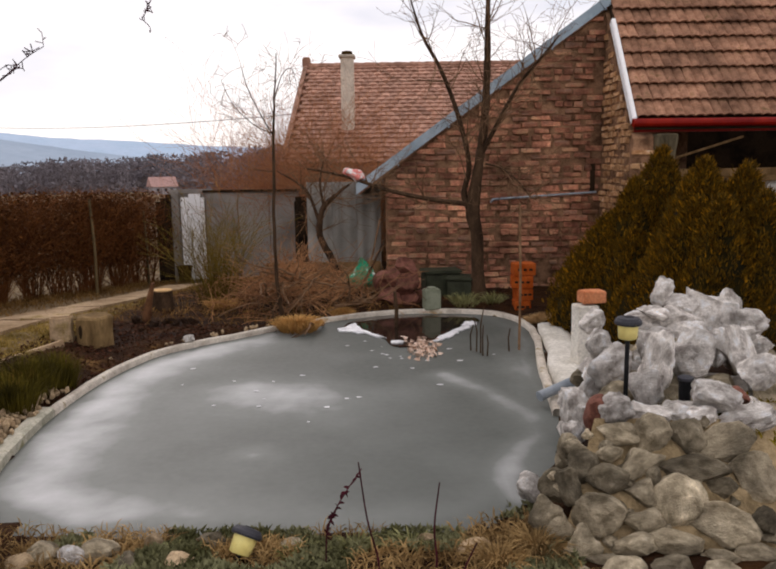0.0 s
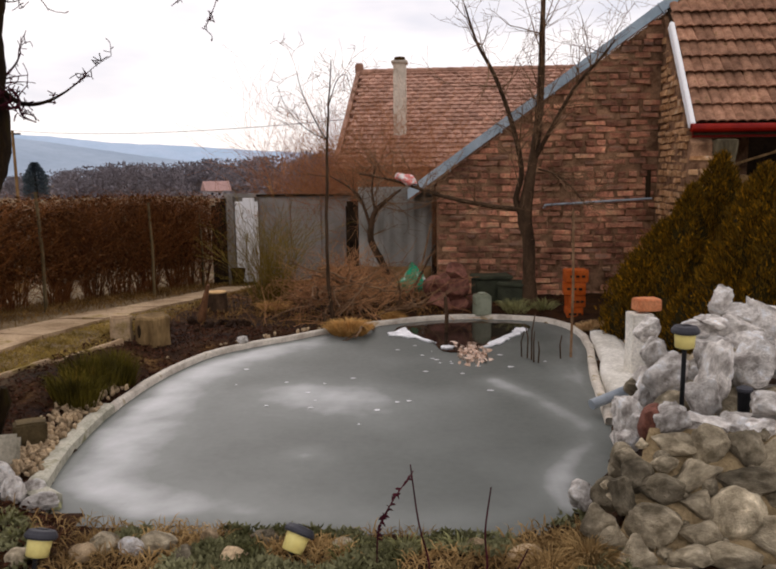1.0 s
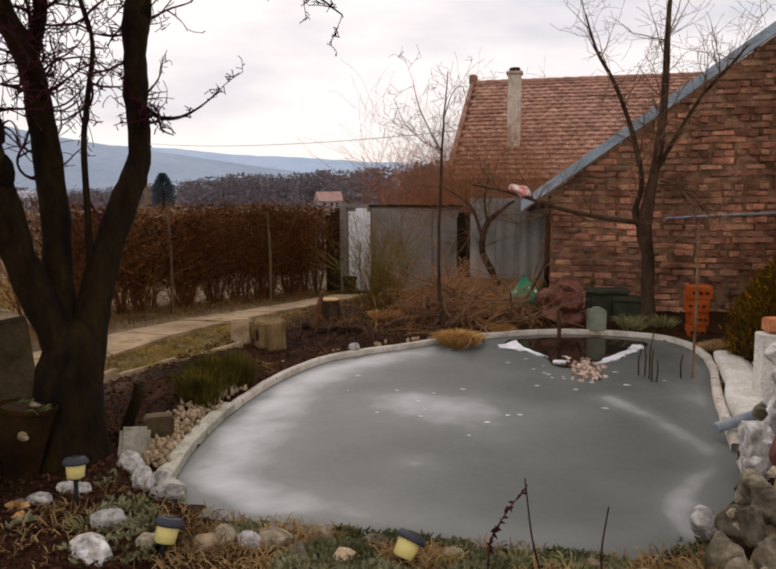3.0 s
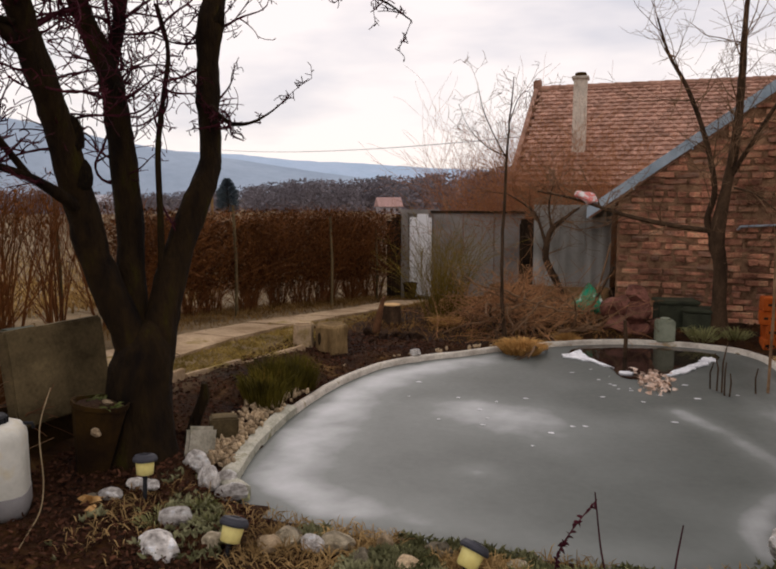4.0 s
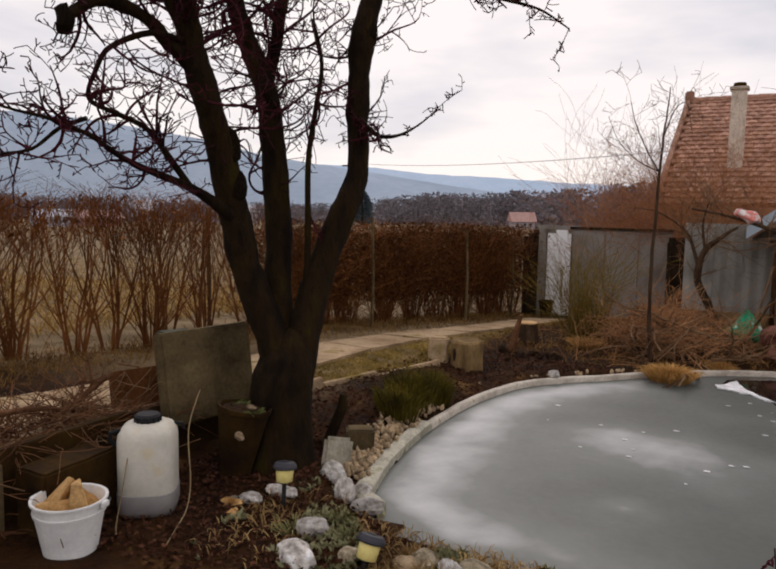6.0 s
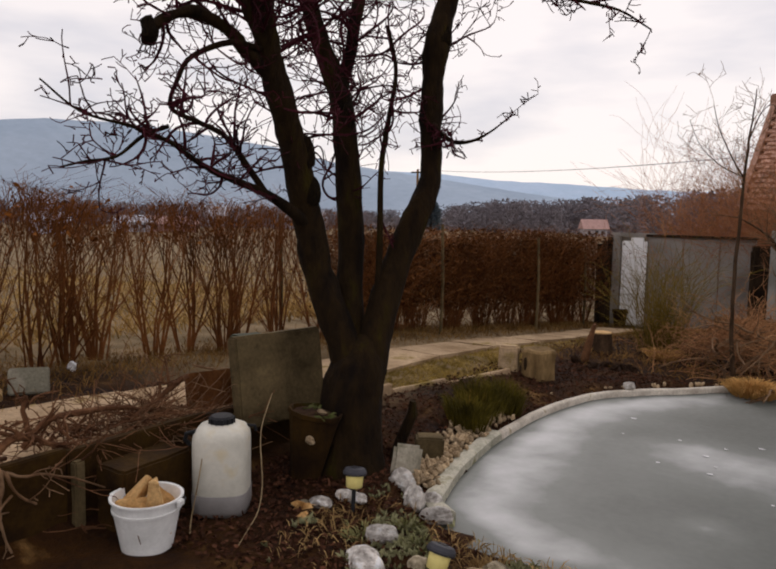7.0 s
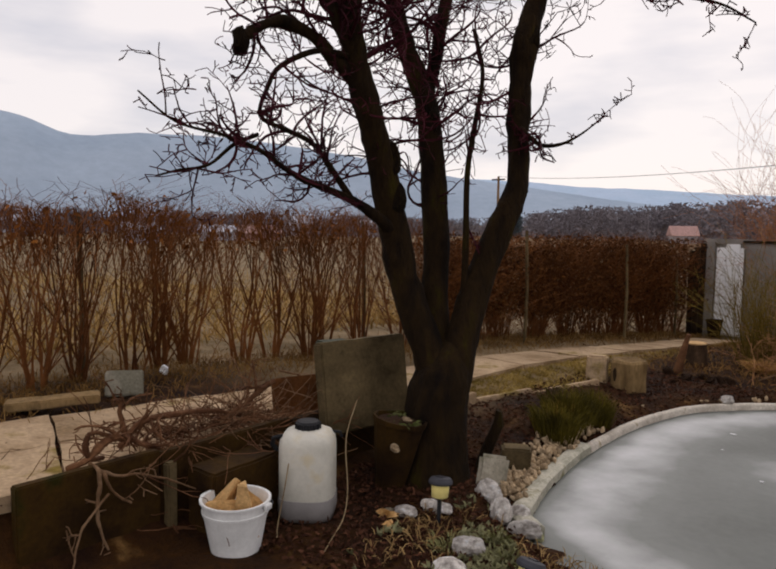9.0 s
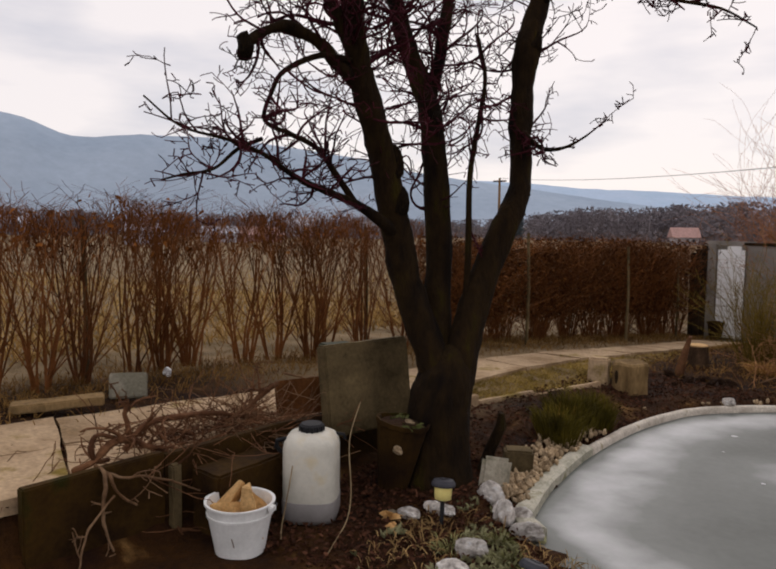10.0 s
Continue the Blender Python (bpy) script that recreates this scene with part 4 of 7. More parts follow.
def prism(poly, axis, a, b):
    """A polygon of (u, z) pushed through from a to b along x or y."""
    bm = bmesh.new()
    mk = (lambda u, z, w: (u, w, z)) if axis == "y" else (lambda u, z, w: (w, u, z))
    v0, v1 = [bm.verts.new(mk(u, z, a)) for u, z in poly], [bm.verts.new(mk(u, z, b)) for u, z in poly]
    bm.faces.new(v0)
    bm.faces.new(list(reversed(v1)))
    for i in range(len(poly)):
        j = (i + 1) % len(poly)
        bm.faces.new((v0[i], v1[i], v1[j], v0[j]))
    bmesh.ops.recalc_face_normals(bm, faces=bm.faces)
    return bm


def build_shed():
    shed = thing("brick_shed", "old red brick shed with a sloping zinc-edged roof", "shed")
    wall = part("wall", prism([(WALL_L, -0.3), (WALL_R + 0.3, -0.3), (WALL_R + 0.3, slope(WALL_R + 0.3) - 0.02), (WALL_L, slope(WALL_L) - 0.02)], "y", WALL_Y + 0.012, WALL_Y + 0.34), M_MORTAR, shed, "crumbling mortar between the bricks")
    lay_bricks(wall, (WALL_L, WALL_Y + 0.02), (1, 0), WALL_R - WALL_L, 0.0, lambda s: slope(WALL_L + s) - 0.01, lambda s, z: -z, 5)
    part("back", prism([(WALL_L, -0.3), (WALL_R + 1.2, -0.3), (WALL_R + 1.2, slope(WALL_R + 1.2) - 0.1), (WALL_L, slope(WALL_L) - 0.1)], "y", WALL_Y + 0.34, 13.0), M_MORTAR, shed)
    e = -0.36
    roof = part("roof", prism([(e, slope(e) - 0.015), (4.2, slope(4.2) - 0.015), (4.2, slope(4.2) + 0.1), (e, slope(e) + 0.1)], "y", WALL_Y - 0.034, 13.2), M_TILE, shed)
    part("verge_flashing", prism([(e - 0.03, slope(e) - 0.005), (4.2, slope(4.2) - 0.005), (4.2, slope(4.2) + 0.135), (e - 0.03, slope(e) + 0.125)], "y", WALL_Y - 0.06, WALL_Y - 0.037), M_ZINC, roof, "grey-blue zinc flashing along the verge")
    for k in range(5):
        x = 0.1 + k * 0.62
        bm = box_bm((0.02, 0.012, 0.14), 0.003)
        ob = part("seam", bm, M_ZINC, roof)
        ob.matrix_world = pose(x, WALL_Y - 0.066, slope(x) + 0.065, 0, -35.8, 0)
    b = Buf()
    b.tube([(1.3, WALL_Y - 0.05, 1.17, 0.014), (2.0, WALL_Y - 0.05, 1.21, 0.014), (2.57, WALL_Y - 0.05, 1.24, 0.014)], 10)
    b.tube([(1.3, WALL_Y - 0.05, 1.17, 0.014), (1.285, WALL_Y - 0.03, 1.14, 0.014), (1.28, WALL_Y + 0.05, 1.13, 0.014)], 10)
    part("wall_pipe", b, M_PIPE, shed, "grey conduit along the brick wall")
    # no real recess: a dark plate paints the shade within the opening
    part("vent_opening", box_bm((0.06, 0.02, 0.34), 0.004, (2.53, WALL_Y - 0.012, 1.42)), M_DARK, shed, "dark narrow opening in the wall")
    # return of the taller building, standing forward of the gable
    part("return_wall", prism([(7.98, -0.3), (8.98, -0.3), (8.98, 3.36), (7.98, 1.98)], "x", 2.63, 2.93), M_MORTAR, shed)
    return shed


SHED = build_shed()


def roof_tile_mesh():
    """A double-roman clay tile: two waves, a thick lower edge."""
    n, w, ln = 13, 0.205, 0.285
    b = Buf()
    for zoff in (0.0, -0.016):
        for y in (0.0, ln):
            for i in range(n):
                u = i / (n - 1)
                b.v.append((u * w, y, zoff + 0.02 * abs(math.sin(math.pi * 2.0 * u)) ** 0.8 + (0.036 if y == 0.0 else 0.0)))
    for i in range(n - 1):
        b.f += [(i, i + 1, n + i + 1, n + i), (2 * n + i + 1, 2 * n + i, 3 * n + i, 3 * n + i + 1), (i + 1, i, 2 * n + i, 2 * n + i + 1)]
    b.f += [(0, n, 3 * n, 2 * n), (n - 1, 3 * n - 1, 4 * n - 1, 2 * n - 1)]
    return finish("tile", b.v, b.f, M_TILE)


def build_outbuilding():
    ob = thing("outbuilding", "open-fronted outbuilding with a clay tile roof", "shed")
    lay_bricks(ob, (2.645, 8.96), (0, -1), 1.0, 0.0, lambda s: 3.3 - s * 1.36, lambda s, z: -s, 9, 290, M_BRICK_LIT)
    part("corner_pier", prism([(7.84, -0.3), (7.98, -0.3), (7.98, 1.95), (7.84, 1.85)], "x", 2.64, 2.86), M_MORTAR, ob, "eroded brick corner pier")
    lay_bricks(ob, (2.62, 7.845), (1, 0), 0.24, 0.0, lambda s: 1.86, lambda s, z: -z, 15, 60, M_BRICK_LIT)
    eave, run = Vector((2.68, 7.86, 2.03)), Vector((0, 0.6, 0.8))
    deck = part("roof", prism([(7.8, 1.93), (9.35, 3.99), (9.35, 3.93), (7.86, 1.93)], "x", 2.66, 6.4), M_DARK, ob)
    me, rng = roof_tile_mesh(), random.Random(31)
    tilt = math.degrees(math.atan2(0.8, 0.6))
    for r in range(8):
        for c in range(11):
            p = eave + run * (r * 0.232) + Vector((c * 0.203 + rng.gauss(0, 0.003), 0, 0.02))
            t = part("tile", me, M_TILE, deck)
            t.matrix_world = pose(*p, tilt - 4 + rng.gauss(0, 0.8), rng.gauss(0, 0.6), 0)
    b = Buf()
    b.tube([(2.62, 7.8, 2.0, 0.045), (6.4, 7.8, 1.99, 0.045)], 12)
    part("gutter", b, M_REDPAINT, ob, "dark red painted eaves gutter")
    part("fascia", box_bm((3.75, 0.03, 0.09), 0.004, (4.53, 7.87, 1.95)), M_REDPAINT, ob)
    bm = box_bm((0.05, 1.5, 0.1), 0.01)
    v = part("verge_board", bm, M_WHITE, ob, "peeling white verge board")
    v.matrix_world = pose(2.645, 8.3, 2.62, 53.2, 0, 0)
    # open front: inner shade painted as dark walls; beam, pier cap and a pale sheet
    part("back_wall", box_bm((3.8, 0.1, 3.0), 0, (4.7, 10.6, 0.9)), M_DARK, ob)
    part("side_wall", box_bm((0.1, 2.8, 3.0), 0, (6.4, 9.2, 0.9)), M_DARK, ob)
    part("floor", box_bm((3.8, 2.8, 0.1), 0, (4.6, 9.2, -0.02)), M_CONC_DARK, ob)
    part("beam", worn_box((3.2, 0.1, 0.09), 0.01, 0.008, 2, at=(4.7, 7.95, 1.47)), M_WOOD, ob, "weathered timber rail")
    part("lower_beam", worn_box((3.2, 0.06, 0.06), 0.01, 0.008, 3, at=(4.75, 7.9, 1.4)), M_WOOD, ob)
    brace = part("brace", box_bm((0.9, 0.02, 0.025), 0.004), M_WOOD, ob)
    brace.matrix_world = pose(3.45, 7.98, 1.72, 0, -17, 0)
    part("pale_sheet", box_bm((1.6, 0.03, 0.95), 0.005, (4.72, 8.05, 0.92)), M_WHITE, ob, "white sheet closing the lower front")
    cap = roughen(lathe([(0.1, -0.1), (0.092, 1.1), (0.09, 1.5), (0.1, 1.7), (0.115, 1.77), (0.118, 1.87), (0.09, 1.885)], 20, 5), 0.01, 14, 2)
    p = part("pier", cap, M_PIER, ob, "dark weathered capped pier", smooth=False)
    p.location = (2.98, 7.85, 0.0)


build_outbuilding()


def build_house():
    h = thing("farmhouse", "farmhouse with a weathered red tile roof", "house")
    L, R, ridge_y, ridge_z, eave_y, eave_z = -2.08, 7.0, 18.8, 4.16, 14.25, 1.68
    part("wall", box_bm((R - L - 0.3, 8.6, 2.6), 0, ((R + L) / 2, 18.7, 0.4)), M_CONC, h)
    gable = part("gable", prism([(14.5, 1.6), (22.9, 1.6), (18.7, 4.0)], "x", L + 0.12, L + 0.3), M_CONC, h)
    run = Vector((0, ridge_y - eave_y, ridge_z - eave_z))
    deck = part("roof", prism([(eave_y, eave_z - 0.06), (ridge_y, ridge_z - 0.06), (23.2, eave_z - 0.06), (23.2, eave_z - 0.16), (ridge_y, ridge_z - 0.2), (eave_y, eave_z - 0.16)], "x", L, R), M_TILE_FAR, h)
    rows, rng, b = 24, random.Random(41), Buf()
    n = run.normalized()
    up = Vector((0, -n.z, n.y))
    for r in range(rows):
        base = Vector((0, eave_y, eave_z)) + run * (r / rows)
        top = Vector((0, eave_y, eave_z)) + run * ((r + 1.15) / rows)
        x = L + (0.1 if r % 2 else 0.0)
        while x < 4.0:
            w = 0.2
            lift = rng.uniform(0.022, 0.042)
            a, c = base + up * lift, top + up * rng.uniform(-0.004, 0.006)
            vs = []
            for u, hh in ((0.02, 0.0), (0.3, 0.018), (0.7, 0.018), (0.98, 0.0)):
                vs += [(x + u * w, *(a + up * hh).yz), (x + u * w, *(c + up * hh * 0.5).yz), (x + u * w, *(a - up * 0.03).yz)]
            b.add(vs, [(0, 3, 4, 1), (3, 6, 7, 4), (6, 9, 10, 7), (2, 5, 3, 0), (5, 8, 6, 3), (8, 11, 9, 6)])
            x += w
    t = part("tiles", b, M_TILE_ISLE, deck)
    t["kind"] = "stuff"
    b = Buf()
    b.tube([(0, 0, 0, 0.1), (0.4, 0, 0, 0.085)], 10)
    me = finish("ridge_tile", b.v, b.f, M_TILE_FAR)
    for i in range(24):
        part("ridge_tile", me, None, deck).location = (L - 0.05 + i * 0.38, ridge_y, ridge_z)
    part("verge", prism([(eave_y - 0.02, eave_z - 0.1), (ridge_y, ridge_z - 0.08), (ridge_y, ridge_z + 0.08), (eave_y - 0.02, eave_z + 0.06)], "x", L - 0.07, L + 0.03), M_TILE_FAR, deck)
    part("finial", box_bm((0.2, 0.2, 0.26), 0.03, (L, ridge_y, ridge_z + 0.1)), M_TILE_FAR, deck)
    ch = part("chimney", worn_box((0.27, 0.3, 1.65), 0.012, 0.008, 5, at=(-0.87, 15.7, 3.1)), M_CHIMNEY, h, "grey rendered chimney stack")
    part("crown", box_bm((0.34, 0.37, 0.06), 0.012, (-0.87, 15.7, 3.92)), M_CHIMNEY, ch)
    part("pot", lathe([(0.1, 3.94), (0.12, 3.98), (0.11, 4.03), (0.06, 4.04)], 16), M_CONC_DARK, ch).location = (-0.87, 15.7, 0)


def island_copy(src, name):
    m = src.copy()
    m.name = name
    n, l = m.node_tree.nodes, m.node_tree.links
    oi = [x for x in n if x.bl_idname == "ShaderNodeObjectInfo"][0]
    g = n.new("ShaderNodeNewGeometry")
    for link in list(oi.outputs["Random"].links):
        l.new(g.outputs["Random Per Island"], link.to_socket)
    return m


M_TILE_ISLE = island_copy(M_TILE_FAR, "old_roof_tiles")
build_house()


# ---------------------------------------------------------------- gate and fences
def build_gate():
    gy = 12.2
    z0 = -0.16
    g = thing("garden_gate", "white board gate between grey metal posts", "gate")
    part("board", worn_box((0.4, 0.03, 1.4), 0.006, 0.004, 1, at=(-3.33, gy, 0.44)), M_WHITE, g)
    part("board", worn_box((0.2, 0.034, 1.44), 0.006, 0.004, 2, at=(-3.28, gy - 0.036, 0.48)), M_WHITE, g)
    part("post", worn_box((0.13, 0.06, 1.6), 0.006, 0.003, 3, at=(-3.61, gy - 0.04, 0.43)), M_GATE, g, "grey metal gate post")
    part("backing", box_bm((0.72, 0.02, 1.6), 0.002, (-3.36, gy + 0.06, 0.4)), M_GATE, g)
    part("lintel", box_bm((0.75, 0.05, 0.07), 0.005, (-3.35, gy, 1.24)), M_GATE, g)
    for k, x in enumerate((-3.74, -3.82, -3.9)):
        part("plank", worn_box((0.086, 0.04, 1.56 - 0.06 * k), 0.006, 0.004, k, at=(x + 0.03, gy - 0.08 - 0.02 * k, 0.42 - 0.03 * k)), M_DARK, g, "dark leaning timber plank")
    f = thing("sheet_fence", "grey sheet metal fence panels beside the gate", "fence")
    for i, (x, w) in enumerate(((-2.83, 0.52), (-2.3, 0.52), (-1.78, 0.5))):
        part("panel", worn_box((w, 0.03, 1.6), 0.004, 0.006, i, at=(x, gy + 0.02 * i, 0.42)), M_GATE, f)
    part("top_rail", box_bm((1.65, 0.05, 0.04), 0.004, (-2.32, gy - 0.02, 1.24)), M_DARK, f)
    # added dark backing: closes the bright gap towards the sheet wall
    part("panel", worn_box((0.75, 0.03, 1.5), 0.004, 0.006, 7, at=(-1.16, gy - 0.4, 0.4)), M_DARK, f, "added dark panel filling the gap beside the fence")
    for x in (-1.5, -1.25, -1.0):
        part("post", worn_box((0.05, 0.05, 1.25), 0.005, 0.006, x, at=(x, gy - 0.6, 0.45)), M_DARK, f, "dark timber post")
    pot = lathe([(0.09, 0.0), (0.12, 0.24), (0.13, 0.24), (0.13, 0.27), (0.11, 0.27), (0.1, 0.2)], 20)
    p = part("flower_pot", pot, M_CONC_DARK)
    p.matrix_world = pose(-3.42, 11.85, land(-3.42, 11.85) + 0.03)
    tagged(p, "dark plastic flower pot beside the gate", "flower pot")
    # grey sheets between shed and bush, with a low board wall before them
    s = thing("sheet_wall", "grey fibre-cement sheet wall beside the brick shed", "wall")
    for i, x in enumerate((-0.92, -0.6, -0.27)):
        bm = bmesh.new()
        n = 14
        for k in range(n + 1):
            u = -0.165 + 0.33 * k / n
            for zz in (-0.1, 1.4):
                bm.verts.new((u, 0.012 * math.cos(k * 2 * math.pi / 7), zz))
        bm.verts.ensure_lookup_table()
        for k in range(n):
            bm.faces.new([bm.verts[2 * k + q] for q in (0, 2, 3, 1)])
        ex = bmesh.ops.extrude_face_region(bm, geom=bm.faces[:])
        bmesh.ops.translate(bm, verts=[q for q in ex["geom"] if isinstance(q, bmesh.types.BMVert)], vec=(0, 0.015, 0))
        bmesh.ops.recalc_face_normals(bm, faces=bm.faces)
        part("sheet", bm, M_GREYSHEET, s).location = (x, 9.6 + 0.012 * i, 0)
    w = thing("board_edging", "low weathered board edging behind the shrubs", "edging")
    part("board", worn_box((1.5, 0.05, 0.22), 0.01, 0.01, 4, at=(-0.85, 9.3, 0.26)), M_WOOD, w)
    part("ledge", worn_box((0.5, 0.3, 0.05), 0.01, 0.008, 6, at=(-0.35, 8.85, 0.09)), M_WOOD, w)
    for x in (-1.5, -0.2):
        part("stake", worn_box((0.05, 0.05, 0.4), 0.006, 0.006, x, at=(x, 9.36, 0.18)), M_WOOD, w)


build_gate()


def fence_posts():
    for x, y, h in ((-4.26, 7.35, 1.3), (-3.93, 9.5, 1.3), (-5.2, 5.6, 1.3), (-5.3, 2.6, 1.22), (-3.85, 11.3, 1.2)):
        b = Buf()
        z = land(x, y)
        b.tube([(x, y, z - 0.2, 0.02), (x + 0.015, y, z + h * 0.5, 0.018), (x - 0.01, y, z + h, 0.016)], 8)
        tagged(part("fence_post", b, M_SLAB), "thin grey concrete fence post in the hedge", "post", "hedge fence posts")


fence_posts()


# ---------------------------------------------------------------- hedge
HEDGE = smooth_line([(-5.35, -0.6), (-5.25, 0.6), (-5.2, 2.1), (-5.3, 3.1), (-5.15, 4.2), (-5.0, 5.5), (-4.75, 7.0), (-4.55, 9.0), (-4.35, 10.5), (-4.12, 11.9), (-4.02, 12.5)], 8)


M_HEDGE_MIX = island_copy(M_HEDGE_LEAF, "mixed_withered_leaves")


M_HEDGE_DMIX = island_copy(M_HEDGE_DARK, "mixed_dark_withered_leaves")


def shrub_mesh(seed, stems, tall, dense):
    rng, b, lf = random.Random(seed), Buf(), Buf()
    reach = (0.05, 0.34) if not dense else (0.05, 0.38)
    for _ in range(stems):
        a, r0 = rng.uniform(0, 6.28), rng.uniform(0.01, 0.09)
        p = Vector((math.cos(a) * r0, math.sin(a) * r0, -0.03))
        d = Vector((math.cos(a) * rng.uniform(*reach), math.sin(a) * rng.uniform(*reach), 1))
        grow(b, p, d, tall * rng.uniform(0.75, 1.05), rng.uniform(0.006, 0.012) if dense else rng.uniform(0.008, 0.017), rng, 2, 0.12 if dense else 0.085, 0, 5 if dense else 4, 0.05 if dense else 0.07, 3, 0.45 if dense else 0.34)
    if not dense:
        for _ in range(70):
            p = Vector((rng.gauss(0, 0.2), rng.gauss(0, 0.16), tall * rng.uniform(0.6, 0.92)))
            grow(b, p, (rng.gauss(0, 0.35), rng.gauss(0, 0.35), 1), rng.uniform(0.12, 0.32), 0.0032, rng, 1, 0.12, 0, 3, 0.04, 3, 0.5)
    for _ in range(60 if not dense else 1500):
        zz = tall * (rng.uniform(0.75, 1.0) if not dense else rng.uniform(0.3, 1.05))
        s = 0.33 if dense else 0.3 * (0.5 + 0.5 * zz / tall)
        p = (rng.gauss(0, s * 0.75), rng.gauss(0, s * 0.6), zz)
        lf.blade(p, (rng.gauss(0, 1), rng.gauss(0, 1), rng.gauss(-0.2, 0.8)), rng.uniform(0.03, 0.06), rng.uniform(0.012, 0.026), 0.2, rng)
    # clipped top: what grows past the cut is shortened
    cut = tall * 0.98
    b.v = [(x, y, z if z < cut else cut + (z - cut) * 0.22) for x, y, z in b.v]
    return finish("stems", b.v, b.f, M_HEDGE), finish("withered_leaves", lf.v, lf.f, M_HEDGE_DMIX if dense else M_HEDGE_MIX)


M_HEDGEGRASS = mat("brown_hedge_grass", (0.1, 0.062, 0.036), (0.24, 0.165, 0.1), 3, 30, 0.9, 0.1, spread=0.2)
M_FIELD = mat("winter_field_grass", (0.19, 0.138, 0.08), (0.34, 0.255, 0.16), 3, 30, 0.9, 0.1, spread=0.2)


def build_hedge():
    open_kinds = [shrub_mesh(100 + i, (8, 11, 7, 10, 9)[i], 1.3, False) for i in range(5)]
    dense_kinds = [shrub_mesh(200 + i, 16, 1.3, True) for i in range(3)]
    rng, pts = random.Random(55), HEDGE
    L = [0.0]
    for a, b in zip(pts, pts[1:]):
        L.append(L[-1] + math.hypot(b[0] - a[0], b[1] - a[1]))
    s = 0.0
    while s < L[-1] - 0.3:
        x, y = float(np.interp(s, L, [p[0] for p in pts])), float(np.interp(s, L, [p[1] for p in pts]))
        dense = y > 6.2 + rng.uniform(-0.6, 0.6)
        stems, leaves = rng.choice(dense_kinds if dense else open_kinds)
        x, y = x + rng.uniform(-0.14, 0.14), y + rng.uniform(-0.08, 0.08)
        t = thing("hedge_shrub", "dense brown withered hedge shrub" if dense else "bare brown many-stemmed hedge shrub", "shrub", (x, y, land(x, y)), rng.uniform(0, 360), "boundary hedge")
        drop = 0.046 * min(max(y - 7.0, 0.0), 5.5) + 0.04 * max(y - 6.0, 0.0) * 0.15
        t.scale = (1, 1, rng.uniform(0.93, 1.07) * (0.86 + drop / 1.3 if dense else 1.0))
        part("stem", stems, None, t)
        part("foliage", leaves, None, t)
        s += 0.3 if dense else rng.uniform(0.28, 0.46)
    # low straw at the foot
    b = Buf()
    for _ in range(15000):
        s = rng.uniform(0, L[-1])
        x, y = float(np.interp(s, L, [p[0] for p in pts])) + rng.gauss(0.18, 0.32), float(np.interp(s, L, [p[1] for p in pts])) + rng.uniform(-0.2, 0.2)
        b.blade((x, y, land(x, y) - 0.01), (rng.gauss(0, 0.6), rng.gauss(0, 0.6), 1), rng.uniform(0.05, 0.16), 0.006, 0.4, rng)
    tagged(part("hedge_grass", b, M_HEDGEGRASS), "dry brown grass along the hedge foot", "grass", kind="stuff")
    b = Buf()
    for _ in range(14000):
        d = 1.0 + rng.random() ** 1.6 * 22
        a = rng.uniform(24, 80)
        x, y = -5.6 - d * math.sin(radians(a)), 1.0 + rng.uniform(-2, 8) + d * math.cos(radians(a))
        b.blade((x, y, land(x, y) - 0.01), (rng.gauss(0, 0.5), rng.gauss(0, 0.5), 1), rng.uniform(0.1, 0.3), 0.014, 0.3, rng)
    tagged(part("field_grass", b, M_FIELD), "straw-coloured winter field grass", "grass", kind="stuff")


build_hedge()


# ---------------------------------------------------------------- trees
TRUNK = [(-2.48, 3.27, 0.02, 0.225), (-2.49, 3.29, 0.23, 0.196), (-2.5, 3.31, 0.46, 0.192), (-2.52, 3.30, 0.74, 0.201)]
LIMB_L = [(-2.55, 3.27, 0.4, 0.1), (-2.57, 3.27, 0.62, 0.122), (-2.63, 3.22, 0.85, 0.107), (-2.72, 3.15, 1.18, 0.103), (-2.75, 3.07, 1.52, 0.096), (-2.77, 2.98, 1.89, 0.089), (-2.8, 2.9, 2.14, 0.086), (-2.81, 2.82, 2.36, 0.079), (-2.79, 2.76, 2.59, 0.07), (-2.75, 2.67, 2.94, 0.052), (-2.73, 2.55, 3.34, 0.032)]
LIMB_M = [(-2.57, 3.28, 0.42, 0.08), (-2.6, 3.31, 0.62, 0.096), (-2.64, 3.34, 0.95, 0.088), (-2.67, 3.38, 1.35, 0.082), (-2.7, 3.36, 1.92, 0.074), (-2.74, 3.33, 2.22, 0.068), (-2.83, 3.26, 2.52, 0.056), (-2.88, 3.22, 2.74, 0.051), (-2.94, 3.17, 3.14, 0.036)]
LIMB_M2 = [(-2.73, 3.34, 2.19, 0.045), (-2.71, 3.41, 2.48, 0.039), (-2.7, 3.48, 2.82, 0.037), (-2.7, 3.6, 3.35, 0.025)]
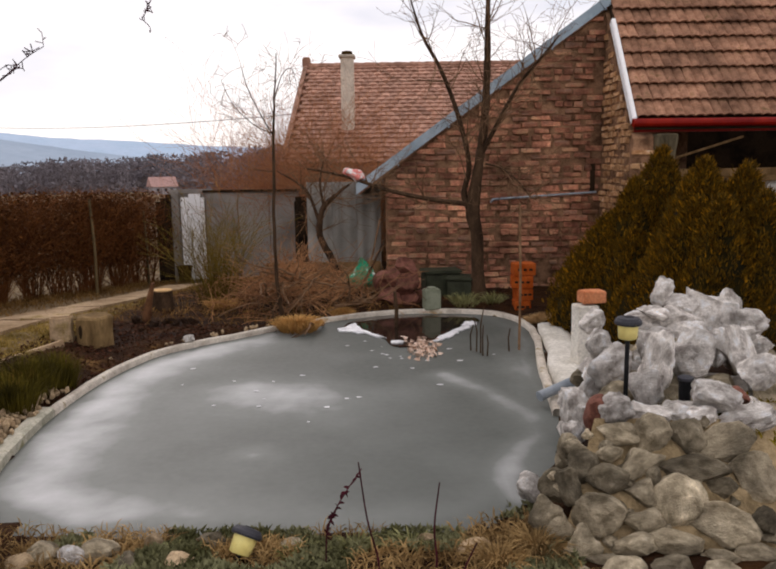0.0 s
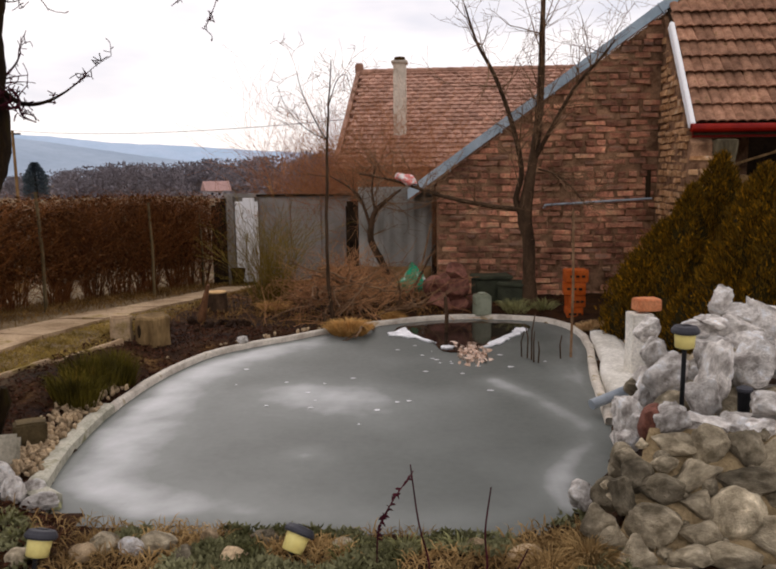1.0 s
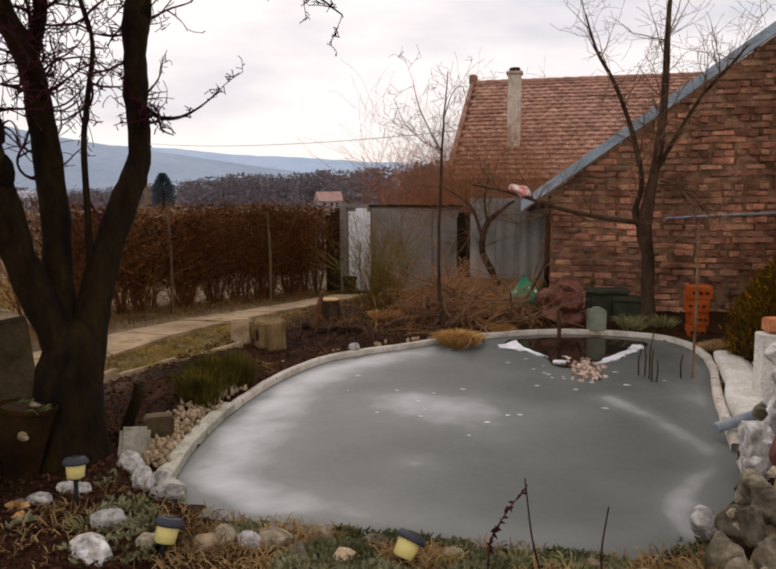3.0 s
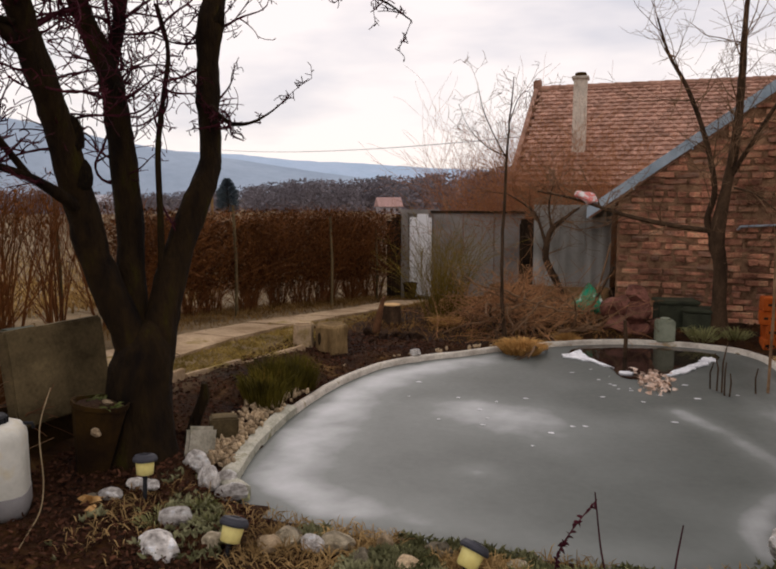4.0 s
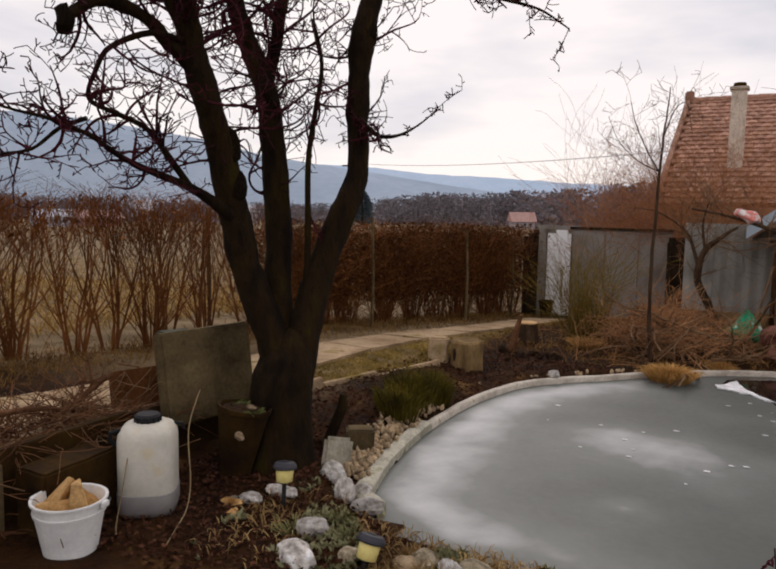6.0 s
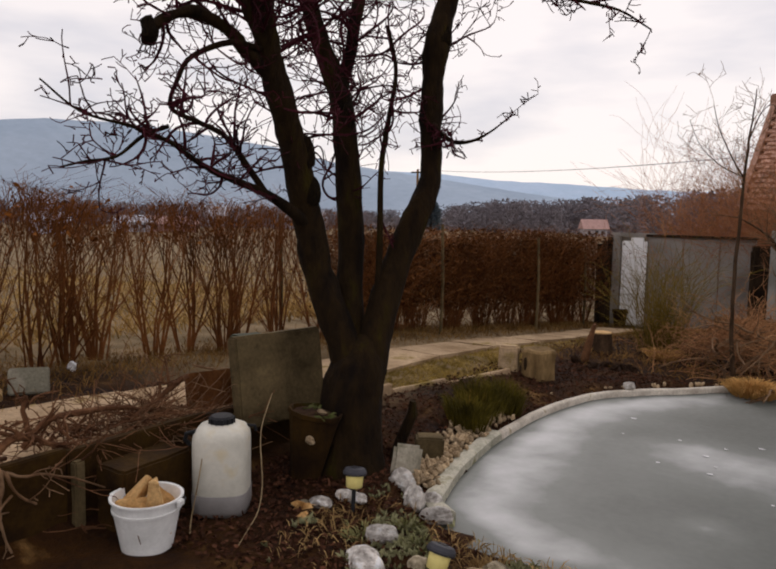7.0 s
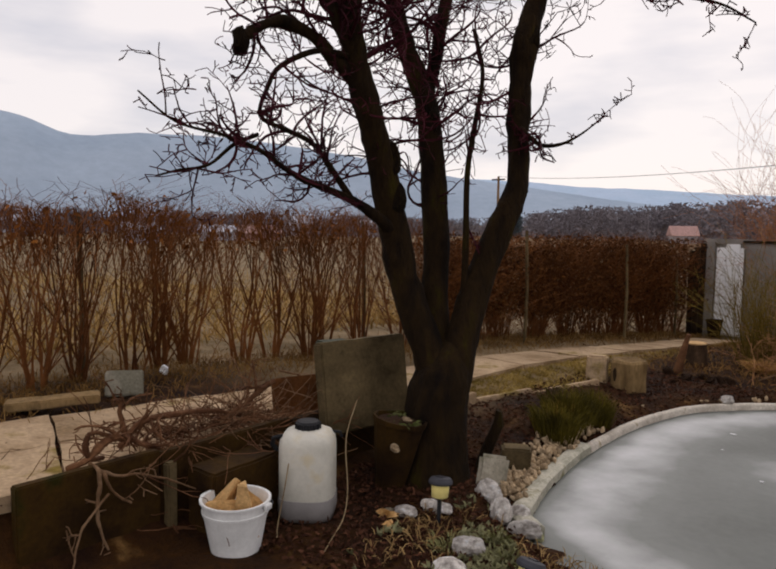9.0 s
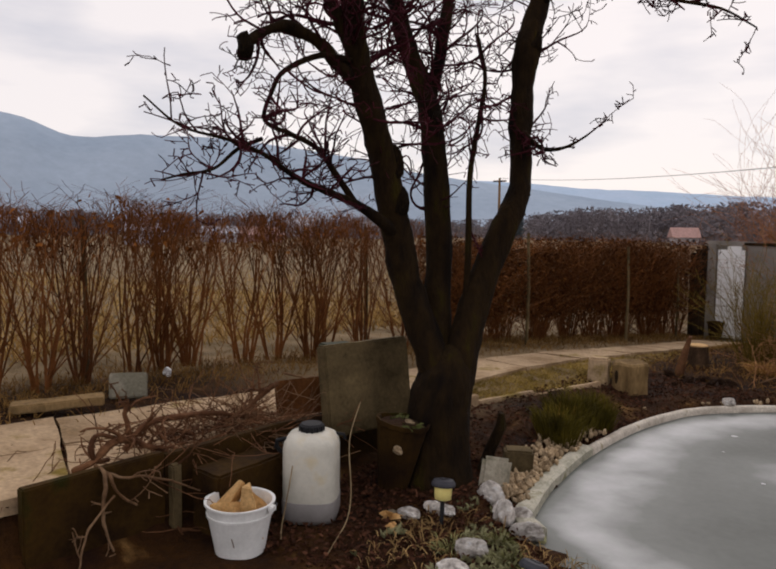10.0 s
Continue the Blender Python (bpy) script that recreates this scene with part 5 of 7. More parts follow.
LIMB_R = [(-2.55, 3.27, 0.42, 0.09), (-2.5, 3.32, 0.63, 0.112), (-2.48, 3.39, 0.85, 0.102), (-2.43, 3.48, 1.19, 0.085), (-2.35, 3.58, 1.5, 0.08), (-2.31, 3.67, 1.73, 0.069), (-2.34, 3.71, 2.07, 0.07), (-2.33, 3.71, 2.35, 0.073), (-2.31, 3.72, 2.54, 0.076), (-2.29, 3.79, 2.77, 0.062), (-2.25, 3.87, 3.19, 0.047), (-2.26, 3.97, 3.73, 0.029)]
LIMB_L2 = [(-2.81, 2.89, 2.18, 0.049), (-2.84, 2.72, 2.32, 0.042), (-2.87, 2.55, 2.42, 0.037), (-2.89, 2.38, 2.45, 0.034), (-2.92, 2.27, 2.40, 0.027), (-2.93, 2.18, 2.33, 0.029)]
LIMB_L3 = [(-2.80, 2.83, 2.28, 0.049), (-2.82, 2.74, 2.47, 0.046), (-2.87, 2.69, 2.63, 0.038), (-2.95, 2.61, 2.94, 0.024)]
LOW1 = [(-2.74, 3.08, 1.43, 0.037), (-2.73, 2.95, 1.51, 0.033), (-2.78, 2.78, 1.61, 0.024), (-2.84, 2.58, 1.68, 0.018), (-2.86, 2.41, 1.74, 0.014), (-2.88, 2.24, 1.83, 0.011), (-2.90, 2.05, 1.88, 0.008), (-2.94, 1.83, 1.92, 0.006), (-3.02, 1.70, 2.04, 0.004)]
LOW2 = [(-2.78, 2.78, 1.61, 0.019), (-2.82, 2.67, 1.76, 0.017), (-2.85, 2.57, 1.88, 0.014), (-2.90, 2.44, 1.94, 0.013), (-2.95, 2.31, 2.00, 0.011), (-2.93, 2.34, 2.14, 0.011), (-2.93, 2.42, 2.25, 0.013), (-2.84, 2.58, 2.34, 0.016), (-2.80, 2.76, 2.34, 0.016)]
LOW3 = [(-2.96, 2.30, 1.91, 0.011), (-2.95, 2.15, 1.85, 0.010), (-2.98, 2.03, 1.75, 0.007), (-3.02, 1.90, 1.72, 0.006), (-3.07, 1.81, 1.69, 0.004)]
MID_SPROUT = [(-2.48, 3.39, 0.96, 0.023), (-2.47, 3.39, 1.36, 0.02), (-2.47, 3.39, 1.77, 0.017), (-2.44, 3.41, 2.04, 0.015), (-2.41, 3.43, 2.31, 0.012), (-2.45, 3.4, 2.55, 0.009)]
RIGHT_TWIG = [(-2.34, 3.7, 2.07, 0.018), (-2.25, 3.64, 2.0, 0.015), (-2.15, 3.64, 1.93, 0.012), (-2.03, 3.64, 1.93, 0.009), (-1.94, 3.68, 1.98, 0.006), (-1.86, 3.72, 2.05, 0.004)]
OVER_R = [(-2.29, 3.79, 2.77, 0.022), (-2.06, 3.74, 2.82, 0.018), (-1.78, 3.75, 2.78, 0.013), (-1.52, 3.74, 2.65, 0.01), (-1.3, 3.81, 2.58, 0.007), (-1.13, 3.8, 2.46, 0.004)]
A_TRUNK = [(1.05, 8.20, 0.01, 0.117), (1.03, 8.20, 0.31, 0.094), (1.02, 8.20, 0.77, 0.082), (0.97, 8.21, 1.08, 0.100), (1.02, 8.20, 1.49, 0.070), (1.09, 8.19, 2.04, 0.059), (1.12, 8.19, 2.57, 0.047), (1.12, 8.19, 3.04, 0.038), (1.14, 8.18, 3.65, 0.023)]
A_L = [(0.94, 8.21, 1.08, 0.053), (0.87, 8.22, 1.27, 0.041), (0.92, 8.16, 1.60, 0.035), (0.79, 8.12, 2.14, 0.032), (0.60, 8.09, 2.62, 0.026), (0.41, 8.05, 2.95, 0.020), (0.28, 8.05, 3.33, 0.011)]
A_LONG = [(0.91, 8.21, 1.15, 0.035), (0.49, 8.19, 1.21, 0.032), (0.04, 8.15, 1.31, 0.026), (-0.23, 8.15, 1.40, 0.023), (-0.51, 8.13, 1.49, 0.017), (-0.89, 8.10, 1.57, 0.012)]
A_R = [(1.04, 8.20, 1.66, 0.035), (1.19, 8.08, 1.97, 0.029), (1.43, 7.94, 2.43, 0.023), (1.66, 7.79, 2.71, 0.017), (1.81, 7.76, 2.90, 0.008)]
A_R2 = [(1.11, 8.19, 1.6, 0.016), (1.28, 8.08, 1.54, 0.012), (1.46, 7.96, 1.38, 0.009), (1.58, 7.92, 1.22, 0.007), (1.68, 7.9, 1.24, 0.004)]
BIRCH = [(-1.09, 7.26, 0.03, 0.037), (-1.13, 7.26, 0.42, 0.031), (-1.14, 7.25, 1.03, 0.026), (-1.12, 7.26, 1.62, 0.024), (-1.11, 7.26, 2.01, 0.018), (-1.08, 7.26, 2.39, 0.013), (-1.06, 7.27, 2.69, 0.008)]
BIRCH_L = [(-1.11, 7.26, 1.89, 0.013), (-1.21, 7.24, 2.06, 0.010), (-1.34, 7.22, 2.34, 0.008), (-1.40, 7.21, 2.57, 0.005)]
BIRCH_L2 = [(-1.12, 7.26, 1.91, 0.010), (-1.31, 7.22, 2.01, 0.008), (-1.49, 7.19, 2.20, 0.005), (-1.59, 7.16, 2.43, 0.004)]
BIRCH_R = [(-1.09, 7.26, 2.25, 0.010), (-1.01, 7.28, 2.48, 0.008), (-0.91, 7.29, 2.53, 0.005), (-0.85, 7.30, 2.25, 0.004)]


def wobble(pts, seed, amount=0.06):
    """Swells and knots on a limb."""
    rng, out = random.Random(seed), []
    for p in smooth_line(pts, 5):
        out.append((p[0], p[1], p[2], p[3] * (1 + rng.uniform(-amount, amount))))
    return out


def build_big_tree():
    t = thing("garden_tree", "old dark three-limbed bare garden tree", "tree")
    b = Buf()
    flare = [(TRUNK[0][0], TRUNK[0][1], -0.05, 0.25), *TRUNK[:3], (-2.48, 3.33, 0.6, 0.182), (-2.46, 3.35, 0.7, 0.15), (-2.45, 3.36, 0.79, 0.09), (-2.45, 3.36, 0.85, 0.02)]
    b.tube([(x - 0.058, y - 0.042, z, r * 0.93) for x, y, z, r in wobble(flare, 1, 0.012)], 40)
    b.v = [tuple(Vector(v) + Vector((v[0] + 2.55, v[1] - 3.27, 0)).normalized() * (0.016 * noise.noise(Vector((v[0] * 11, v[1] * 11, v[2] * 1.8))) + 0.01 * noise.noise(Vector((v[0] * 30, v[1] * 30, v[2] * 5))))) for v in b.v]
    part("trunk", b, M_BARK, t, smooth=True)
    limbs = dict(LIMB_L=LIMB_L, LIMB_M=LIMB_M, LIMB_R=LIMB_R, LIMB_L2=LIMB_L2, LIMB_L3=LIMB_L3, LIMB_M2=LIMB_M2)
    for i, pts in enumerate(limbs.values()):
        b = Buf()
        fat = 0.95 if i in (1, 2, 5) else 0.84
        b.tube([(x, y, z, r * fat) for x, y, z, r in wobble(pts, i + 3, 0.04)], 16)
        part("limb", roughen_buf(b, 0.014, 9), M_BARK, t, smooth=True)
    for i, (x, y, z, r) in enumerate(((-2.72, 3.02, 1.82, 0.06), (-2.7, 3.05, 1.62, 0.05), (-2.67, 3.34, 2.08, 0.05), (-2.29, 3.68, 1.72, 0.045), (-2.27, 3.71, 2.55, 0.05), (-2.93, 2.17, 2.32, 0.045))):
        k = part("knot", rock_mesh("knot", 60 + i, M_BARK, 2, 3, 0.35), M_BARK, t)
        k.matrix_world = pose(x, y, z) @ Matrix.Diagonal((r, r, r * 1.7, 1))
    b = Buf()
    for i, pts in enumerate((LOW1, LOW2, LOW3, MID_SPROUT, RIGHT_TWIG, OVER_R)):
        b.tube(wobble(pts, i + 20, 0.05), 7)
    part("bough", b, M_BARK, t, smooth=True)
    rng, tw = random.Random(77), Buf()
    for pts, count, ln, lv in ((LOW1, 20, 0.32, 2), (LOW2, 17, 0.34, 2), (LOW3, 8, 0.3, 2), (MID_SPROUT, 11, 0.36, 2), (RIGHT_TWIG, 11, 0.2, 2), (OVER_R, 18, 0.2, 2), (LIMB_L2, 11, 0.36, 2)):
        line = smooth_line(pts, 4)
        for _ in range(count):
            p, r, d = along(line, rng.uniform(0.15, 0.92 if pts is LOW1 else 1.0))
            side = Vector((rng.gauss(0, 1), rng.gauss(0, 1), rng.gauss(0.15, 0.9))).normalized()
            gnarl(tw, p, d * 0.5 + side, ln * rng.uniform(0.5, 1.15), min(r * 0.8, 0.0085), rng, lv, 3, 0.5, -0.03 if pts is OVER_R else 0.0)
    for pts, count, lo in ((LIMB_L, 20, 0.45), (LIMB_M, 25, 0.4), (LIMB_R, 13, 0.45), (LIMB_L3, 11, 0.2), (LIMB_M2, 13, 0.2)):
        line = smooth_line(pts, 4)
        for _ in range(count):
            p, r, d = along(line, rng.uniform(lo, 0.97))
            a = rng.uniform(0, 6.28)
            side = Vector((math.cos(a), math.sin(a), rng.uniform(-0.2, 0.9)))
            gnarl(tw, p, side, rng.uniform(0.35, 0.85) * (0.55 if pts is LIMB_R else 1.0), rng.uniform(0.007, 0.012), rng, 2, 4, 0.5, 0.02)
    # a limb of the crown that reaches over the path
    over = [(-2.95, 2.61, 2.94, 0.03), (-3.05, 2.1, 3.02, 0.02), (-3.1, 1.6, 2.95, 0.014), (-3.05, 1.2, 2.78, 0.01), (-2.98, 1.0, 2.6, 0.006)]
    tw.tube(smooth_line(over, 4), 6)
    for _ in range(9):
        p, r, d = along(over, rng.uniform(0.66, 1.0))
        gnarl(tw, p, (rng.gauss(0, 1), rng.gauss(0, 1), rng.gauss(-0.2, 0.8)), rng.uniform(0.2, 0.45), 0.005, rng, 2, 3, 0.5, -0.02)
    c = part("crown", tw, M_TWIG, t)
    tagged(c, "fine reddish-dark tangled twigs")


def roughen_buf(b, amount, scale):
    b.v = [tuple(Vector(v) + Vector(noise.noise_vector(Vector(v) * scale)) * amount) for v in b.v]
    return b


def tree_from(name, label, trunk, limbs, bark, twig, seed, twigs, ln, lv, lo=0.35, thin=1.0):
    trunk, limbs = [(*p[:3], p[3] * thin) for p in trunk], [[(*p[:3], p[3] * thin) for p in q] for q in limbs]
    t = thing(name, label, "tree")
    b = Buf()
    b.tube(wobble(trunk, seed, 0.05), 12)
    part("trunk", roughen_buf(b, 0.008, 9), bark, t, smooth=True)
    for i, pts in enumerate(limbs):
        b = Buf()
        b.tube(wobble(pts, seed + i, 0.05), 8)
        part("limb", b, bark, t, smooth=True)
    rng, tw = random.Random(seed), Buf()
    for pts in (trunk, *limbs):
        line = smooth_line(pts, 4)
        for _ in range(twigs):
            p, r, d = along(line, rng.uniform(lo if pts is trunk else 0.2, 1.0))
            side = Vector((rng.gauss(0, 1), rng.gauss(0, 0.8), rng.gauss(0.5, 0.7))).normalized()
            grow(tw, p, d * 0.5 + side, ln * rng.uniform(0.5, 1.2), min(r * 0.5, 0.009), rng, lv, 0.25, 0.0, 3, 0.05, 3)
    part("crown", tw, twig, t)


build_big_tree()
tree_from("fruit_tree", "slender bare fruit tree before the brick wall", A_TRUNK, [A_L, A_LONG, A_R, A_R2], M_BARK_A, M_TWIG_A, 5, 22, 0.6, 2, 0.4, 0.84)
tree_from("birch_sapling", "thin bare birch sapling", BIRCH, [BIRCH_L, BIRCH_L2, BIRCH_R], M_BARK_A, M_TWIG_A, 9, 6, 0.33, 2, 0.45, 0.62)
tree_from("crooked_tree", "small crooked bare tree behind the brushwood", [(-0.62, 9.2, 0.1, 0.05), (-0.74, 9.2, 0.43, 0.046), (-0.88, 9.2, 0.73, 0.042), (-0.84, 9.2, 1.05, 0.036), (-0.68, 9.2, 1.23, 0.026), (-0.49, 9.2, 1.37, 0.014)],
          [[(-0.87, 9.2, 0.85, 0.024), (-1.0, 9.2, 1.24, 0.018), (-1.15, 9.2, 1.4, 0.012), (-1.4, 9.2, 1.55, 0.006)], [(-0.82, 9.2, 1.08, 0.02), (-0.86, 9.2, 1.4, 0.013), (-0.8, 9.15, 1.7, 0.006)]], M_BARK_A, M_TWIG_A, 15, 12, 0.5, 2, 0.4)


def twig_bush(name, label, x, y, r, tall, count, material, seed, lean=0.4, levels=2, thick=0.006):
    rng, z = random.Random(seed), land(x, y)
    t = thing(name, label, "shrub", (x, y, z))
    share = 12 if count > 100 else 5
    for k in range(share):
        b = Buf()
        for _ in range(count // share):
            a, q = rng.uniform(0, 6.28), r * math.sqrt(rng.random()) * 0.6
            px, py = math.cos(a) * q, math.sin(a) * q
            d = Vector((math.cos(a) * rng.uniform(0, lean), math.sin(a) * rng.uniform(0, lean), 1))
            grow(b, (px, py, land(x + px, y + py) - z - 0.02), d, tall * rng.uniform(0.6, 1.1), thick, rng, levels, 0.16, 0.02, 4, 0.02, 3, 0.5)
        part("branch", b, material, t)


twig_bush("russet_bush", "tall russet bare twiggy bush", -1.9, 13.4, 1.3, 2.3, 230, M_RUSSET, 61, 0.4)
twig_bush("russet_bush", "tall russet bare twiggy bush", -0.6, 12.6, 1.0, 2.1, 130, M_RUSSET, 62, 0.4)
twig_bush("broom_shrub", "grey-green thin broom shrub", -2.0, 8.3, 0.35, 0.95, 110, M_OLIVE, 63, 0.4, 1, 0.005)
twig_bush("lilac_shrub", "bare young shoots beside the gate", -2.55, 10.4, 0.25, 1.0, 14, M_TWIG_A, 64, 0.35, 1, 0.006)


def brushwood(name, label, x, y, rx, ry, tall, count, seed, material, length=(0.4, 0.9), thick=(0.004, 0.012), kink=0.25, rise=0.1):
    rng, b = random.Random(seed), Buf()
    for _ in range(count):
        px, py = x + rng.gauss(0, rx * 0.5), y + rng.gauss(0, ry * 0.5)
        k = max(0.0, 1 - ((px - x) / rx) ** 2 - ((py - y) / ry) ** 2)
        z = land(px, py) + 0.01 + rng.random() * tall * k
        a = rng.uniform(0, 6.28)
        grow(b, (px, py, z), (math.cos(a), math.sin(a), rng.gauss(rise, 0.25)), rng.uniform(*length), rng.uniform(*thick), rng, 1, kink, 0.03, 3, 0, 5)
    tagged(part(name, b, material), label, "brushwood", kind="stuff")


brushwood("brushwood_heap", "heap of cut russet brushwood", -1.08, 8.05, 0.82, 0.65, 0.46, 360, 71, M_BRUSH, (0.25, 0.6), (0.002, 0.006), 0.3, 0.55)
brushwood("brushwood_sticks", "pale cut sticks on the brushwood heap", -0.95, 7.8, 0.8, 0.6, 0.42, 34, 72, M_TWIG_A, (0.6, 1.1), (0.01, 0.02))
brushwood("prunings", "pile of pruned branches on the path", -3.33, 2.35, 0.3, 0.62, 0.14, 230, 73, M_PRUNED, (0.15, 0.42), (0.003, 0.007), 0.4)
brushwood("pale_prunings", "pale cut twigs on the pruning pile", -3.3, 2.5, 0.25, 0.5, 0.16, 40, 75, M_TWIG_A, (0.15, 0.4), (0.002, 0.005), 0.25)


def crooked_branch(label, pts, seed, material, spurs=4):
    """One cut branch with its side shoots."""
    rng, b = random.Random(seed), Buf()
    line = wobble(pts, seed, 0.16)
    b.tube(line, 8)
    for _ in range(spurs):
        p, r, d = along(line, rng.uniform(0.1, 0.95))
        side = Vector((rng.gauss(0, 1), rng.gauss(0, 1), rng.gauss(0.2, 0.7))).normalized()
        gnarl(b, p, d * 0.4 + side, rng.uniform(0.08, 0.24), max(r * 0.55, 0.003), rng, 1, 3)
    tagged(part("cut_branch", roughen_buf(b, 0.006, 22), material), label, "branch", "pruned branches")


for k, pts in enumerate(([(-3.3, 1.74, 0.42, 0.016), (-3.3, 1.79, 0.47, 0.017), (-3.3, 1.84, 0.51, 0.017), (-3.3, 1.94, 0.53, 0.016), (-3.3, 2.1, 0.52, 0.015), (-3.3, 2.26, 0.5, 0.013), (-3.3, 2.46, 0.44, 0.01)],
                         [(-3.4, 2.36, 0.39, 0.018), (-3.35, 2.49, 0.45, 0.018), (-3.35, 2.58, 0.5, 0.017), (-3.35, 2.68, 0.55, 0.016), (-3.35, 2.75, 0.57, 0.014)],
                         [(-3.2, 1.44, 0.42, 0.014), (-3.15, 1.51, 0.46, 0.017), (-3.15, 1.59, 0.52, 0.019), (-3.15, 1.68, 0.52, 0.018), (-3.15, 1.77, 0.47, 0.015), (-3.15, 1.88, 0.41, 0.011)],
                         [(-3.2, 1.72, 0.46, 0.013), (-3.2, 1.7, 0.58, 0.013), (-3.2, 1.69, 0.63, 0.012), (-3.2, 1.7, 0.69, 0.008)],
                         [(-3.2, 1.6, 0.43, 0.012), (-3.15, 1.52, 0.46, 0.012), (-3.15, 1.5, 0.53, 0.011), (-3.15, 1.53, 0.57, 0.01), (-3.17, 1.64, 0.53, 0.008)])):
    crooked_branch("crooked dark pruned branch on the path edge", pts, 210 + k, M_PRUNED, (7, 3, 9, 4, 4)[k])
for k, pts in enumerate(([(-3.14, 1.52, 0.43, 0.009), (-3.02, 1.48, 0.46, 0.009), (-3.0, 1.48, 0.4, 0.009), (-3.0, 1.47, 0.32, 0.008), (-3.0, 1.47, 0.23, 0.007), (-3.0, 1.51, 0.1, 0.005)],
                         [(-3.12, 1.5, 0.45, 0.008), (-3.0, 1.5, 0.43, 0.008), (-2.99, 1.52, 0.37, 0.007), (-2.98, 1.56, 0.32, 0.006), (-2.98, 1.61, 0.28, 0.004)],
                         [(-3.1, 1.5, 0.44, 0.006), (-2.99, 1.56, 0.41, 0.006), (-2.97, 1.65, 0.4, 0.005), (-2.96, 1.8, 0.33, 0.005), (-2.96, 1.94, 0.25, 0.003)],
                         [(-3.0, 1.52, 0.34, 0.006), (-2.99, 1.44, 0.28, 0.006), (-2.98, 1.38, 0.22, 0.005), (-2.97, 1.34, 0.08, 0.004)],
                         [(-3.62, 3.02, 0.55, 0.007), (-3.6, 3.2, 0.49, 0.007), (-3.55, 3.36, 0.36, 0.006)], [(-3.9, 2.9, 0.58, 0.006), (-3.9, 2.95, 0.48, 0.006), (-3.9, 3.02, 0.35, 0.005)])):
    crooked_branch("pale thin cut branch hanging over the wall", pts, 230 + k, M_TWIG_A, (3, 1, 1, 2, 1, 1)[k])


M_THUJA_MIX = island_copy(M_THUJA, "mixed_thuja_sprays")


def thuja(x, y, label, seed, lobes):
    """Upright flame-shaped masses (foot dx, dy; lean of the tip; height, radius), clad in fine sprays."""
    rng = random.Random(seed)
    t = thing("thuja", label, "conifer", (x, y, land(x, y)))
    prof = [(0.0, 0.78), (0.1, 0.93), (0.25, 1.0), (0.42, 0.92), (0.6, 0.73), (0.76, 0.5), (0.9, 0.24), (1.0, 0.03)]
    ss, qq = [p[0] for p in prof], [p[1] for p in prof]
    core, b = Buf(), Buf()
    for k, (dx, dy, lx, h, w) in enumerate(lobes):
        turn = rng.uniform(0, 6.28)

        def girth(s, a):
            fold = 1 + 0.13 * math.sin(5 * a + turn + 2.5 * s) + 0.08 * math.sin(9 * a + 4 * s + k)
            return float(np.interp(s, ss, qq)) * w * fold

        rings = 14
        for i in range(rings):
            s = i / (rings - 1)
            for j in range(18):
                a = 2 * math.pi * j / 18
                q = girth(s, a) * 0.9
                core.v.append((dx + lx * s + math.cos(a) * q, dy + math.sin(a) * q, h * s * 0.985 - 0.02))
        o = len(core.v) - rings * 18
        core.f += [(o + i * 18 + j, o + i * 18 + (j + 1) % 18, o + (i + 1) * 18 + (j + 1) % 18, o + (i + 1) * 18 + j) for i in range(rings - 1) for j in range(18)]
        for _ in range(int(4200 * w * h)):
            s = rng.random() ** 0.9
            a = rng.uniform(0, 6.28)
            if math.sin(a) * w + dy > 0.35:
                continue
            # thin cover in the grooves lets the dark core show as shaded folds
            groove = math.sin(5 * a + turn + 2.5 * s) * 0.6 + math.sin(9 * a + 4 * s + k) * 0.4
            if groove < -0.25 and rng.random() < 0.75:
                continue
            q = girth(s, a) * rng.uniform(0.86, 1.03)
            c = Vector((dx + lx * s + math.cos(a) * q, dy + math.sin(a) * q, h * s))
            out = Vector((math.cos(a) * 0.45, math.sin(a) * 0.45, 1.0))
            size = rng.uniform(0.7, 1.3)
            for _k in range(10):
                p = c + Vector((rng.gauss(0, 0.018), rng.gauss(0, 0.018), rng.uniform(-0.035, 0.03))) * size
                b.blade(p, out + Vector((rng.gauss(0, 0.3), rng.gauss(0, 0.3), rng.gauss(0, 0.15))), rng.uniform(0.022, 0.06) * size, rng.uniform(0.006, 0.012), 0.12, rng)
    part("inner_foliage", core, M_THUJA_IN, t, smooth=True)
    part("foliage", b, M_THUJA_MIX, t)


thuja(2.48, 6.75, "bronze-green bushy thuja before the outbuilding", 81, [(0.05, 0.1, 0.06, 1.64, 0.44), (-0.26, -0.08, 0.08, 1.36, 0.36), (-0.56, -0.02, 0.16, 1.04, 0.36), (-0.36, -0.34, 0.1, 0.92, 0.36), (0.3, -0.2, 0.0, 1.4, 0.4), (-0.7, -0.2, 0.12, 0.66, 0.26), (0.0, -0.42, 0.05, 1.02, 0.36), (0.55, 0.1, 0.0, 1.2, 0.4)])
